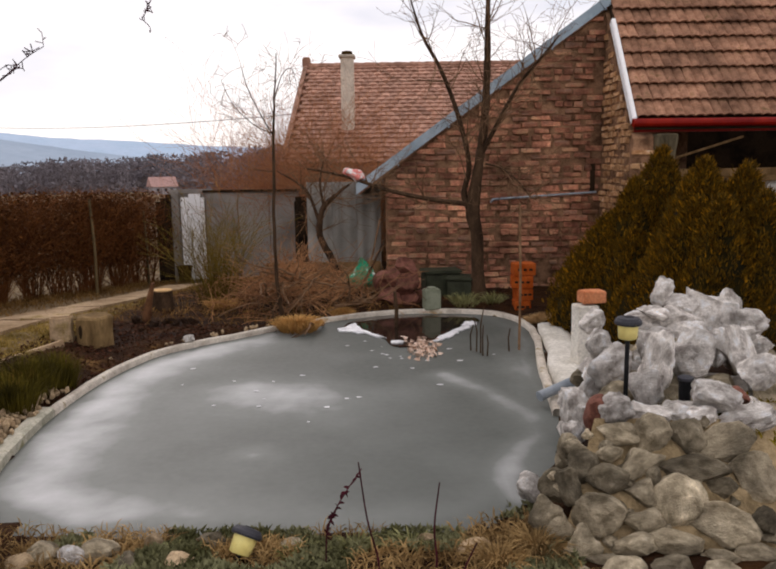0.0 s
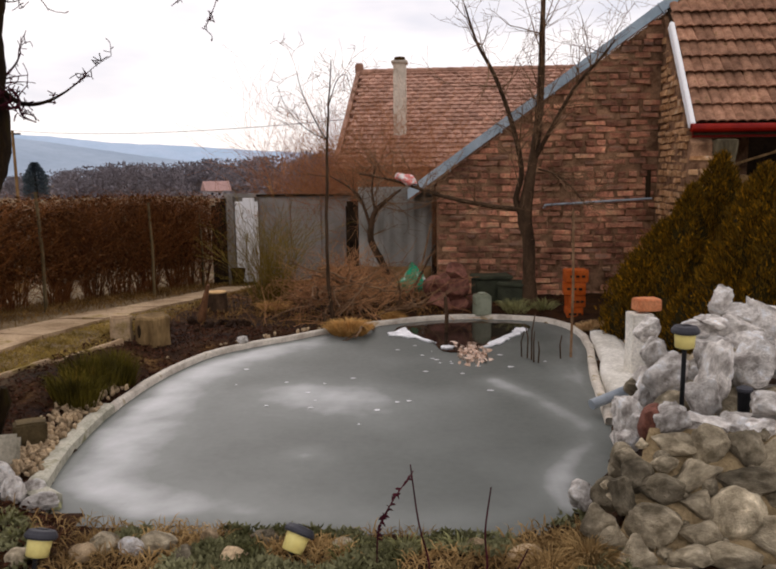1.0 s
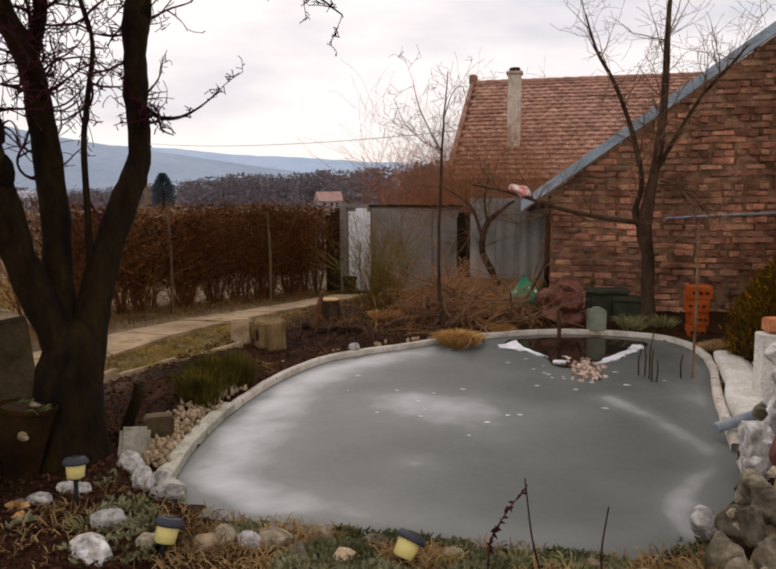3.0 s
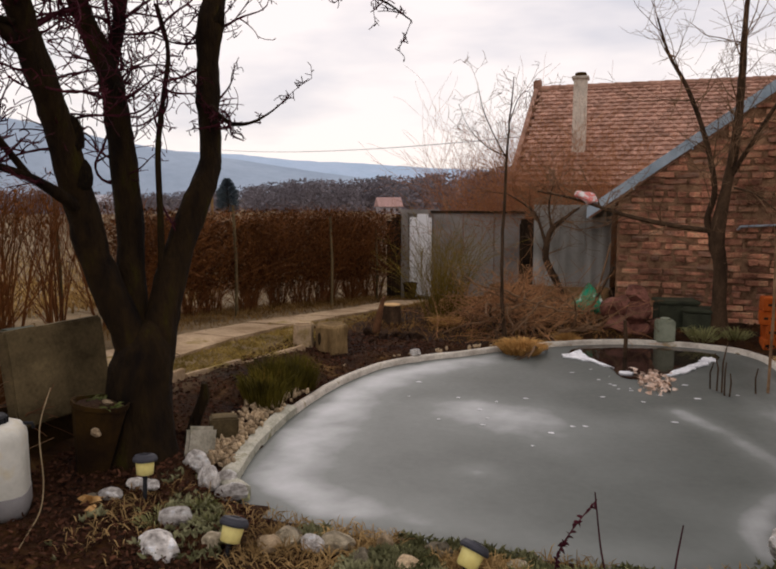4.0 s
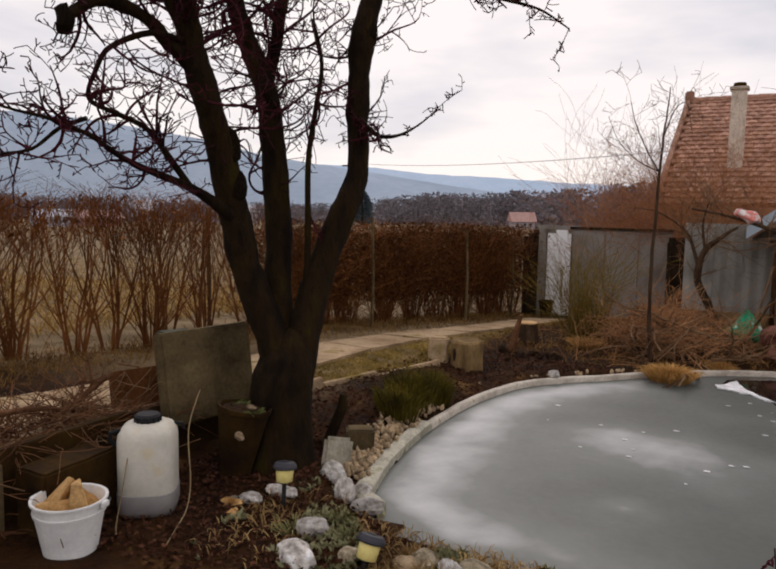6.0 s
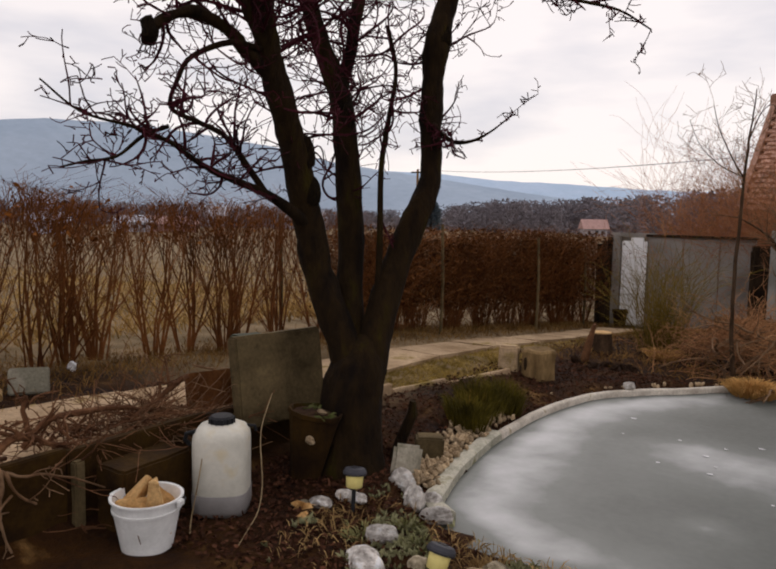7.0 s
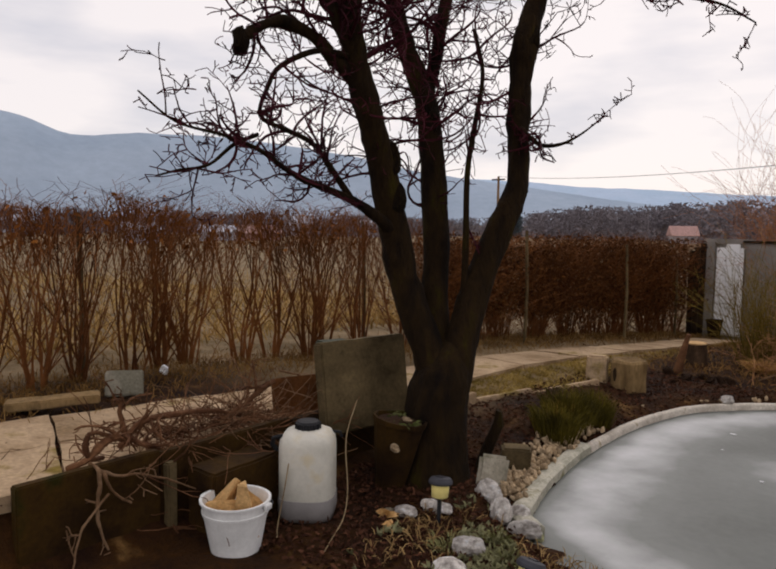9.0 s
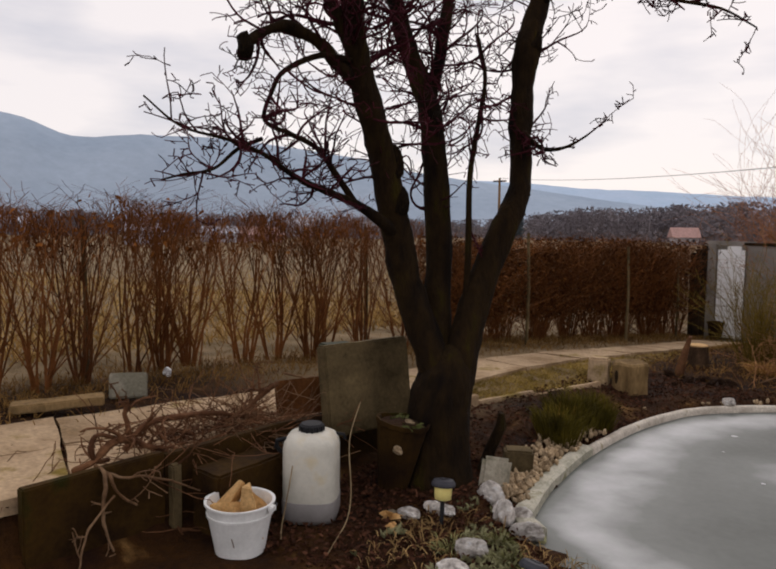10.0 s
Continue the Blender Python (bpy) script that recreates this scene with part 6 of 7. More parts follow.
thuja(2.66, 5.85, "bronze-green rounded thuja behind the rockery", 82, [(-0.04, 0.1, -0.02, 1.52, 0.44), (0.2, 0.0, 0.06, 1.46, 0.4), (-0.3, -0.12, 0.12, 1.2, 0.38), (-0.52, -0.1, 0.2, 0.9, 0.36), (-0.14, -0.36, 0.06, 1.22, 0.36), (0.22, -0.36, 0.02, 1.26, 0.36), (0.46, -0.12, -0.06, 1.14, 0.33), (-0.46, -0.36, 0.12, 0.62, 0.3), (0.62, -0.36, -0.06, 0.9, 0.3)])


# ---------------------------------------------------------------- rockery
FACE_STONES = [(0.83, 2.77, 0.32, 0.081, 0.079, 0.076), (1.01, 2.87, 0.42, 0.112, 0.081, 0.050), (1.13, 2.87, 0.42, 0.102, 0.099, 0.096), (1.28, 2.86, 0.41, 0.097, 0.092, 0.086), (1.45, 2.83, 0.38, 0.134, 0.119, 0.105), (1.06, 2.78, 0.33, 0.138, 0.100, 0.061), (1.27, 2.75, 0.30, 0.152, 0.113, 0.073), (0.92, 2.72, 0.27, 0.103, 0.092, 0.081), (1.05, 2.69, 0.24, 0.082, 0.076, 0.071), (1.19, 2.66, 0.21, 0.116, 0.116, 0.116), (1.52, 2.73, 0.28, 0.110, 0.110, 0.110), (0.85, 2.63, 0.18, 0.133, 0.112, 0.090), (1.03, 2.61, 0.16, 0.092, 0.081, 0.070)]
FACE_STONES_LOW = [(1.34, 2.59, 0.14, 0.150, 0.128, 0.106), (0.77, 2.54, 0.09, 0.094, 0.091, 0.089), (0.99, 2.54, 0.09, 0.112, 0.085, 0.058), (1.13, 2.54, 0.09, 0.129, 0.100, 0.070), (1.49, 2.60, 0.15, 0.085, 0.079, 0.074), (1.43, 2.51, 0.06, 0.106, 0.084, 0.061), (0.76, 2.71, 0.26, 0.064, 0.072, 0.080), (1.27, 2.50, 0.05, 0.098, 0.074, 0.049), (0.85, 2.50, 0.05, 0.078, 0.063, 0.047), (1.38, 2.70, 0.25, 0.068, 0.059, 0.051), (0.65, 2.64, 0.19, 0.079, 0.073, 0.068), (0.80, 2.81, 0.36, 0.065, 0.065, 0.065), (0.95, 2.80, 0.35, 0.066, 0.058, 0.049)]
BOULDERS = [(1.86, 4.05, 0.70, 0.164, 0.172, 0.179), (1.62, 3.95, 0.68, 0.150, 0.120, 0.090), (1.92, 4.00, 0.58, 0.117, 0.133, 0.148), (1.68, 3.85, 0.59, 0.133, 0.119, 0.104), (1.70, 4.02, 0.75, 0.115, 0.088, 0.061), (1.61, 4.05, 0.82, 0.076, 0.080, 0.084), (1.45, 3.90, 0.68, 0.139, 0.110, 0.081), (1.5, 3.86, 0.74, 0.087, 0.064, 0.05), (1.44, 3.72, 0.61, 0.113, 0.113, 0.113), (1.59, 3.55, 0.57, 0.152, 0.145, 0.138), (1.34, 3.40, 0.55, 0.078, 0.124, 0.170), (1.25, 3.25, 0.48, 0.094, 0.100, 0.107), (2.03, 4.10, 0.71, 0.064, 0.088, 0.112), (1.20, 3.60, 0.50, 0.115, 0.119, 0.122), (1.22, 3.90, 0.57, 0.080, 0.091, 0.101)]
BOULDERS_LOW = [(1.79, 3.50, 0.61, 0.076, 0.128, 0.181), (1.85, 3.70, 0.64, 0.116, 0.095, 0.073), (2.00, 3.70, 0.58, 0.089, 0.074, 0.059), (2.03, 3.90, 0.66, 0.108, 0.092, 0.077), (1.81, 3.30, 0.56, 0.107, 0.094, 0.080), (1.48, 3.05, 0.52, 0.128, 0.097, 0.067), (1.58, 2.95, 0.44, 0.157, 0.112, 0.067), (1.03, 2.95, 0.51, 0.085, 0.082, 0.079), (0.95, 3.10, 0.41, 0.065, 0.074, 0.083), (1.15, 3.00, 0.46, 0.117, 0.091, 0.064), (1.29, 3.00, 0.46, 0.118, 0.086, 0.053), (0.95, 3.40, 0.34, 0.077, 0.090, 0.103), (1.39, 2.95, 0.46, 0.083, 0.065, 0.047), (0.69, 3.10, 0.08, 0.072, 0.072, 0.072), (1.26, 4.20, 0.62, 0.077, 0.077, 0.077)]
BANK_STONES = [(-1.33, 2.57, 0.08, 0.085, 0.076, 0.068), (-1.38, 2.51, 0.08, 0.067, 0.062, 0.056), (-1.10, 2.58, 0.08, 0.099, 0.083, 0.066), (-0.92, 2.67, 0.08, 0.044, 0.044, 0.044), (-0.68, 2.69, 0.08, 0.076, 0.060, 0.044), (0.37, 2.59, 0.08, 0.093, 0.078, 0.062), (-0.97, 2.50, 0.08, 0.075, 0.064, 0.053), (-0.76, 2.50, 0.08, 0.073, 0.063, 0.052), (-0.35, 2.64, 0.08, 0.053, 0.042, 0.032), (0.18, 2.65, 0.08, 0.053, 0.047, 0.042), (-1.62, 2.46, 0.08, 0.057, 0.051, 0.045), (-1.32, 2.55, 0.08, 0.067, 0.061, 0.056), (-2.41, 2.66, 0.08, 0.073, 0.053, 0.033)]
LEFT_STONES = [(-1.84, 2.99, 0.03, 0.085, 0.06, 0.05), (-1.93, 3.1, 0.05, 0.06, 0.055, 0.05), (-1.82, 2.34, 0.06, 0.114, 0.091, 0.068), (-2.17, 3.18, 0.08, 0.085, 0.078, 0.071), (-1.99, 3.02, 0.08, 0.061, 0.064, 0.067), (-2.29, 2.84, 0.08, 0.047, 0.041, 0.034), (-1.88, 2.57, 0.08, 0.073, 0.061, 0.048), (-1.19, 2.53, 0.08, 0.055, 0.047, 0.038), (-2.34, 2.70, 0.08, 0.071, 0.051, 0.032), (-2.22, 2.84, 0.08, 0.058, 0.045, 0.032), (-1.77, 6.22, 0.08, 0.050, 0.044, 0.037)]

ROCKS_FIELD = [rock_mesh("field_stone", 300 + i, M_STONE, 4, 9, 0.13) for i in range(9)]
ROCKS_LIME = [rock_mesh("limestone", 320 + i, M_LIME, 4, 12, 0.19) for i in range(8)]
ROCKS_RED = [rock_mesh("red_stone", 340 + i, M_REDSTONE, 3, 10, 0.1) for i in range(4)]
ROCKS_CLOD = [rock_mesh("soil_clod", 370 + i, M_SOIL, 3, 4, 0.35) for i in range(3)]
PEBBLES = [rock_mesh("pebble", 350 + i, M_PEBBLE, 2, 3, 0.2) for i in range(6)]


def build_rockery():
    w = thing("rubble_wall", "low rubble wall of rounded field stones in mortar", "stone wall")
    n, m, b = 26, 14, Buf()
    for i in range(n + 1):
        for j in range(m + 1):
            s = (j - 3) / (m - 3)
            x = 0.62 + 0.3 * s + 1.6 * i / n
            y = 2.42 + 0.52 * s + 0.12 * math.exp(-((x - 0.62) / 0.12) ** 2)
            z = -0.06 + 0.52 * s * (0.55 + 0.45 * min(1, (x - 0.55) / 0.35))
            k = noise.noise(Vector((x * 9, y * 9, z * 9))) * 0.02
            b.v.append((x, y - k, z + k))
    for i in range(n):
        for j in range(m):
            a = i * (m + 1) + j
            b.f.append((a, a + m + 1, a + m + 2, a + 1))
    part("mortar", b, M_GROUT, w, smooth=True)
    scatter_rocks("stone", FACE_STONES, ROCKS_FIELD, "", "", 1, w, k=1.0, flat=0.6)
    scatter_rocks("stone", FACE_STONES_LOW, ROCKS_FIELD, "", "", 2, w, k=1.0, flat=0.6)
    rng, rows = random.Random(44), []
    for _ in range(70):
        x, s = rng.uniform(0.7, 2.0), rng.uniform(0.05, 0.98)
        r = rng.uniform(0.018, 0.05)
        rows.append((x, 2.42 + 0.52 * s, -0.06 + 0.52 * s * (0.55 + 0.45 * min(1, (x - 0.55) / 0.35)), r, r, r * 0.8))
    scatter_rocks("stone", rows, ROCKS_FIELD, "", "", 8, w)
    low = [(0.72 + 0.17 * i, 2.36 + 0.03 * (i % 2), 0.04 + 0.02 * (i % 3), 0.1, 0.09, 0.075) for i in range(7)]
    scatter_rocks("stone", low, ROCKS_FIELD, "", "", 21, w, k=1.0, flat=0.7)
    edge = [(0.7, 2.68, 0.12, 0.09, 0.08, 0.08), (0.76, 2.86, 0.2, 0.08, 0.08, 0.07), (0.84, 3.02, 0.28, 0.08, 0.08, 0.08), (0.9, 3.2, 0.24, 0.08, 0.09, 0.1), (0.97, 3.42, 0.2, 0.08, 0.1, 0.1), (1.04, 3.62, 0.18, 0.09, 0.1, 0.1), (1.12, 3.86, 0.16, 0.09, 0.11, 0.1), (1.16, 4.1, 0.14, 0.08, 0.1, 0.09), (1.26, 4.1, 0.34, 0.1, 0.1, 0.12), (1.14, 3.75, 0.34, 0.09, 0.1, 0.1)]
    scatter_rocks("field_boulder", edge[:3], ROCKS_FIELD, "dark grey-brown stone at the pond edge", "rockery boulders", 22, None, "boulder")
    scatter_rocks("limestone_boulder", edge[3:], ROCKS_LIME, "rugged pale limestone at the pond edge", "rockery boulders", 9, None, "boulder")
    scatter_rocks("limestone_boulder", BOULDERS, ROCKS_LIME, "rugged white-grey limestone boulder on the rockery", "rockery boulders", 3, None, "boulder")
    scatter_rocks("limestone_boulder", BOULDERS_LOW, ROCKS_LIME, "rugged white-grey limestone on the rockery edge", "rockery boulders", 4, None, "boulder")
    rows = []
    for _ in range(46):
        x, y, r = rng.uniform(1.1, 2.3), rng.uniform(3.15, 4.3), rng.uniform(0.07, 0.13)
        rows.append((x, y, land(x, y) + r * 0.3 + 0.2 * math.exp(-((x - 1.65) / 0.4) ** 2 - ((y - 4.0) / 0.3) ** 2) * rng.random(), r, r, r * 0.85))
    scatter_rocks("limestone_boulder", rows[:24], ROCKS_LIME, "pale limestone packed into the rockery mound", "rockery boulders", 11, None, "boulder")
    scatter_rocks("field_boulder", rows[24:], ROCKS_FIELD, "grey-tan stone packed into the rockery mound", "rockery boulders", 12, None, "boulder")
    scatter_rocks("red_stone", [(0.97, 3.0, 0.45, 0.075, 0.08, 0.095), (1.62, 3.12, 0.5, 0.05, 0.05, 0.04)], ROCKS_RED, "dark red stone on the rockery", "red rockery stones", 5)
    scatter_rocks("bank_stone", [(x, y, z - 0.02, *r) for x, y, z, *r in BANK_STONES], ROCKS_FIELD + PEBBLES, "rounded grey-tan stone on the pond bank", "bank stones", 6, k=0.9)
    scatter_rocks("bank_stone", LEFT_STONES, ROCKS_LIME[:5] + ROCKS_FIELD[:2], "pale rough stone beside the pond", "bank stones", 7)
    rng, b = random.Random(91), Buf()
    for _ in range(1500):
        x, y = rng.gauss(1.85, 0.28), rng.gauss(3.15, 0.14)
        b.blade((x, y, max(land(x, y), 0.4)), (rng.gauss(0, 0.6), rng.gauss(0, 0.6), 1), rng.uniform(0.02, 0.06), 0.012, 0.2, rng)
    tagged(part("moss", b, M_MOSS), "golden-green moss between the rockery stones", "moss", kind="stuff")


build_rockery()


def pebble_border():
    rng = random.Random(95)
    t = thing("pebble_border", "border of small tan pebbles along the pond rim", "pebbles")
    placed = 0
    while placed < 295:
        i = rng.randrange(len(S))
        p = S[i]
        d = S[(i + 1) % len(S)] - S[i - 1]
        nrm = np.array([-d[1], d[0]]) / np.hypot(*d)
        left = p[0] < -1.8 and 3.25 < p[1] < 4.75
        right = p[0] > 1.1 and 5.2 < p[1] < 7.0 and rng.random() < 0.14
        back = p[0] < -1.0 and p[1] > 5.3 and rng.random() < 0.05
        if not (left or right or back):
            continue
        o = rng.uniform(0.1, 0.27) if left else rng.uniform(0.3, 0.6) if right else rng.uniform(0.12, 0.2)
        q = p + nrm * o + np.array([rng.uniform(-0.05, 0.05), rng.uniform(-0.05, 0.05)])
        r = rng.uniform(0.012, 0.021)
        ob = part("pebble", rng.choice(PEBBLES), None, t)
        ob.matrix_world = Matrix.Translation((q[0], q[1], max(land(*q), 0.055 if left else 0.04) + r * 0.4 + (0.02 * rng.random() if left else 0))) @ Euler((rng.uniform(0, 6), rng.uniform(0, 6), rng.uniform(0, 6))).to_matrix().to_4x4() @ Matrix.Diagonal((r * 1.4, r * 1.1, r * 0.8, 1))
        placed += 1
    g = Buf()
    src = [([tuple(v.co) for v in m.vertices], [tuple(f.vertices) for f in m.polygons]) for m in PEBBLES[:3]]
    for _ in range(2600):
        i = rng.randrange(len(S))
        p, d = S[i], S[(i + 1) % len(S)] - S[i - 1]
        if not (p[0] < -1.8 and 3.25 < p[1] < 4.8):
            continue
        q = p + np.array([-d[1], d[0]]) / np.hypot(*d) * rng.uniform(0.1, 0.28)
        r, v = rng.uniform(0.01, 0.02), rng.choice(src)
        m = Matrix.Translation((q[0] + rng.uniform(-0.04, 0.04), q[1] + rng.uniform(-0.04, 0.04), max(land(*q), 0.05) + 0.008)) @ Euler((rng.random() * 6, rng.random() * 6, 0)).to_matrix().to_4x4() @ Matrix.Diagonal((r * 1.4, r, r * 0.8, 1))
        g.add([tuple(m @ Vector(c)) for c in v[0]], v[1])
    part("gravel", g, island_copy(M_PEBBLE, "mixed_gravel"), t)["kind"] = "stuff"


pebble_border()


# ---------------------------------------------------------------- garden lamps
def solar_lamp(x, y, z, tall, label, tilt=0.0, s=1.0, lean=0.0):
    t = thing("solar_lamp", label, "garden lamp", (x, y, z), 0, "solar garden lamps")
    t.matrix_world = pose(x, y, z, tilt, lean, 0)
    part("spike", lathe([(0.004 * s, -0.08), (0.011 * s, 0.0), (0.011 * s, tall - 0.1 * s)], 10), M_BLACKPL, t)
    part("shade", lathe([(0.03 * s, tall - 0.105 * s), (0.042 * s, tall - 0.1 * s), (0.046 * s, tall - 0.035 * s), (0.044 * s, tall - 0.03 * s)], 22), M_CREAM, t, "cream frosted lens", True)
    cap = part("cap", lathe([(0.058 * s, tall - 0.036 * s), (0.062 * s, tall - 0.028 * s), (0.06 * s, tall - 0.018 * s), (0.05 * s, tall - 0.004 * s), (0.03 * s, tall)], 24), M_SLATEPL, t, "slate-grey plastic cap")
    part("solar_panel", box_bm((0.035 * s, 0.035 * s, 0.004), 0, (0, 0, tall + 0.001)), M_BULB, cap)


solar_lamp(1.13, 3.18, 0.42, 0.44, "solar garden lamp with slate cap among the rockery stones", 0, 1.0)
solar_lamp(-0.57, 2.47, 0.01, 0.2, "leaning solar lamp with cream lens on the bank", -30, 1.0, 22)
solar_lamp(-1.52, 2.38, 0.015, 0.19, "low solar lamp with cream lens in the leaf litter", -22, 1.0, 6)
solar_lamp(-2.15, 2.72, 0.045, 0.24, "solar lamp with cream lens beside the old tree", -8, 0.95, -3)
t = thing("solar_lamp", "small dark solar lamp between the boulders", "garden lamp", (1.42, 3.22, 0.42), 0, "solar garden lamps")
part("body", lathe([(0.025, 0.0), (0.03, 0.11), (0.031, 0.125)], 16), M_BLACKPL, t)
part("cap", lathe([(0.027, 0.122), (0.036, 0.13), (0.036, 0.142), (0.02, 0.15)], 16), M_SLATEPL, t)


# ---------------------------------------------------------------- things beside the retaining wall
def retaining_wall():
    w = thing("retaining_wall", "low dark concrete panel retaining wall", "wall")
    for i, (y0, y1) in enumerate(((1.16, 1.795), (1.8, 2.6), (2.605, 3.55))):
        part("panel", worn_box((0.05, y1 - y0, 0.56), 0.006, 0.005, i, at=(-3.07, (y0 + y1) / 2, 0.175 - 0.015 * i)), M_CONC_DARK, w)
    for y in (1.83, 3.56):
        part("post", worn_box((0.045, 0.05, 0.5), 0.008, 0.006, y, at=(-3.022, y, 0.15)), M_SLAB, w)
    k = thing("kerb", "thin pale concrete kerb along the mulch bed", "kerb")
    pts = smooth_line([(-3.06, 3.6), (-3.03, 4.4), (-2.89, 5.0), (-2.69, 5.8)], 4)
    for a, b_ in zip(pts[::4], pts[4::4]):
        L, mx, my = math.hypot(b_[0] - a[0], b_[1] - a[1]), (a[0] + b_[0]) / 2, (a[1] + b_[1]) / 2
        e = part("edging", worn_box((0.045, L - 0.02, 0.3), 0.008, 0.006, a[1]), M_PATH, k)
        e.matrix_world = pose(mx, my, land(mx - 0.12, my) + 0.03 - 0.15, 0, 0, math.degrees(math.atan2(b_[1] - a[1], b_[0] - a[0])) - 90)


retaining_wall()


def bucket():
    t = thing("bucket", "white plastic bucket filled with split firewood", "bucket", (-2.69, 1.94, 0.05), 20)
    t.scale = (1.04, 1.04, 0.86)
    part("body", lathe([(0.1, 0.0), (0.105, 0.005), (0.135, 0.2), (0.14, 0.2), (0.142, 0.215), (0.137, 0.215), (0.142, 0.26), (0.15, 0.262), (0.15, 0.272), (0.138, 0.27), (0.13, 0.2), (0.1, 0.02)], 36), M_BUCKET, t, smooth=False)
    b = Buf()
    b.tube([(0.155 * math.cos(a), 0.155 * math.sin(a), 0.25 - 0.03 * math.sin(a), 0.004) for a in np.linspace(0.1, math.pi - 0.1, 20)], 6)
    part("handle", b, M_CABLE, t, "thin dark wire handle")
    for x in (-0.155, 0.155):
        part("ear", box_bm((0.02, 0.04, 0.03), 0.004, (x, 0, 0.25)), M_BUCKET, t)
    rng = random.Random(5)
    for x, y, r, rx, ry, tall in ((-0.07, 0.0, 0.07, 10, -32, 0.2), (0.06, 0.01, 0.075, -8, 10, 0.25), (0.0, 0.07, 0.07, 30, 10, 0.14), (-0.02, -0.07, 0.06, 62, 20, 0.14)):
        bm = bmesh.new()
        bmesh.ops.create_cone(bm, cap_ends=True, segments=3, radius1=r, radius2=r * 0.34, depth=tall)
        bmesh.ops.bevel(bm, geom=bm.edges[:], offset=0.006, segments=1, affect="EDGES")
        bmesh.ops.subdivide_edges(bm, edges=bm.edges[:], cuts=2)
        roughen(bm, 0.012, 14, x * 50)
        w = part("firewood", bm, M_BREAD)
        w.matrix_world = Matrix.Translation((-2.69, 1.94, 0.05)) @ pose(x, y, 0.205, rx, ry, rng.uniform(0, 360))
        tagged(w, "split tan firewood chunk in the bucket", "firewood", "firewood chunks")


bucket()


def sprayer():
    t = thing("sprayer_tank", "white plastic sprayer tank with a black cap", "sprayer", (-2.72, 2.41, 0.05), 35)
    t.scale = (1.12, 1.12, 1.0)
    part("tank", lathe([(0.1, 0.02), (0.118, 0.1), (0.12, 0.11), (0.12, 0.36), (0.116, 0.39), (0.1, 0.42), (0.07, 0.437), (0.05, 0.44)], 36, 3.4), M_TANK, t, smooth=True)
    part("base", lathe([(0.1, 0.0), (0.115, 0.01), (0.1215, 0.04), (0.1215, 0.112), (0.119, 0.114)], 36, 4), M_LIQ, t, "grey translucent filled base", True)
    cap = part("cap", lathe([(0.05, 0.436), (0.054, 0.44), (0.054, 0.465), (0.046, 0.475), (0.02, 0.478)], 28), M_BLACKPL, t, "black screw cap")
    for k in range(14):
        a = k / 14 * 2 * math.pi
        part("rib", box_bm((0.006, 0.008, 0.028), 0.001, (0.055 * math.cos(a), 0.055 * math.sin(a), 0.452)), M_BLACKPL, cap)
    b = Buf()
    b.tube([(-0.1, -0.05, 0.41, 0.011), (-0.14, -0.055, 0.4, 0.011), (-0.145, -0.055, 0.37, 0.011), (-0.125, -0.05, 0.34, 0.011)], 10)
    part("bracket", b, M_BLACKPL, t, "black strap bracket")
    b = Buf()
    b.tube([(0.1, 0.05, 0.41, 0.008), (0.135, 0.055, 0.405, 0.008), (0.14, 0.055, 0.38, 0.008)], 8)
    part("bracket", b, M_BLACKPL, t, "black strap bracket")
    b = Buf()
    b.tube(smooth_line([(-2.75, 2.8, 0.55, 0.003), (-2.66, 2.62, 0.4, 0.003), (-2.5, 2.46, 0.22, 0.003), (-2.45, 2.38, 0.12, 0.003), (-2.42, 2.28, 0.07, 0.003), (-2.35, 2.15, 0.065, 0.003)], 6), 6)
    b.tube(smooth_line([(-2.72, 2.3, 0.42, 0.003), (-2.68, 2.22, 0.25, 0.003), (-2.66, 2.16, 0.1, 0.003), (-2.6, 2.1, 0.07, 0.003)], 6), 6)
    tagged(part("hose", b, M_LIGHTWIRE), "thin pale hose hanging beside the sprayer", "hose")


sprayer()


def planter():
    t = thing("planter", "dark mossy conical planter with soil", "planter", (-2.66, 2.97, 0.04), 10)
    t.matrix_world = pose(-2.66, 2.97, 0.04, -4, 7, 10)
    part("body", roughen(lathe([(0.075, 0.0), (0.082, 0.01), (0.142, 0.37), (0.152, 0.375), (0.154, 0.4), (0.14, 0.4), (0.125, 0.34)], 12), 0.008, 9, 2), M_CONC_DARK, t)
    part("soil", lathe([(0.128, 0.36), (0.12, 0.385), (0.04, 0.4)], 14), M_SOIL, t)
    rng, b = random.Random(3), Buf()
    for _ in range(60):
        b.blade((rng.gauss(0, 0.05), rng.gauss(0, 0.05), 0.385), (rng.gauss(0, 1), rng.gauss(0, 1), 0.5), rng.uniform(0.03, 0.08), 0.015, 0.3, rng)
    part("weeds", b, M_GREENLEAF, t)
    s = part("shell", rock_mesh("shell", 71, M_PEBBLE, 2, 3, 0.2), None, t)
    s.matrix_world = t.matrix_world @ pose(0.07, -0.06, 0.42) @ Matrix.Diagonal((0.03, 0.025, 0.015, 1))
    s = part("ornament", rock_mesh("ornament", 72, M_PEBBLE, 2, 4, 0.35), None, t)
    s.matrix_world = t.matrix_world @ pose(0.06, -0.13, 0.27) @ Matrix.Diagonal((0.035, 0.02, 0.025, 1))


planter()


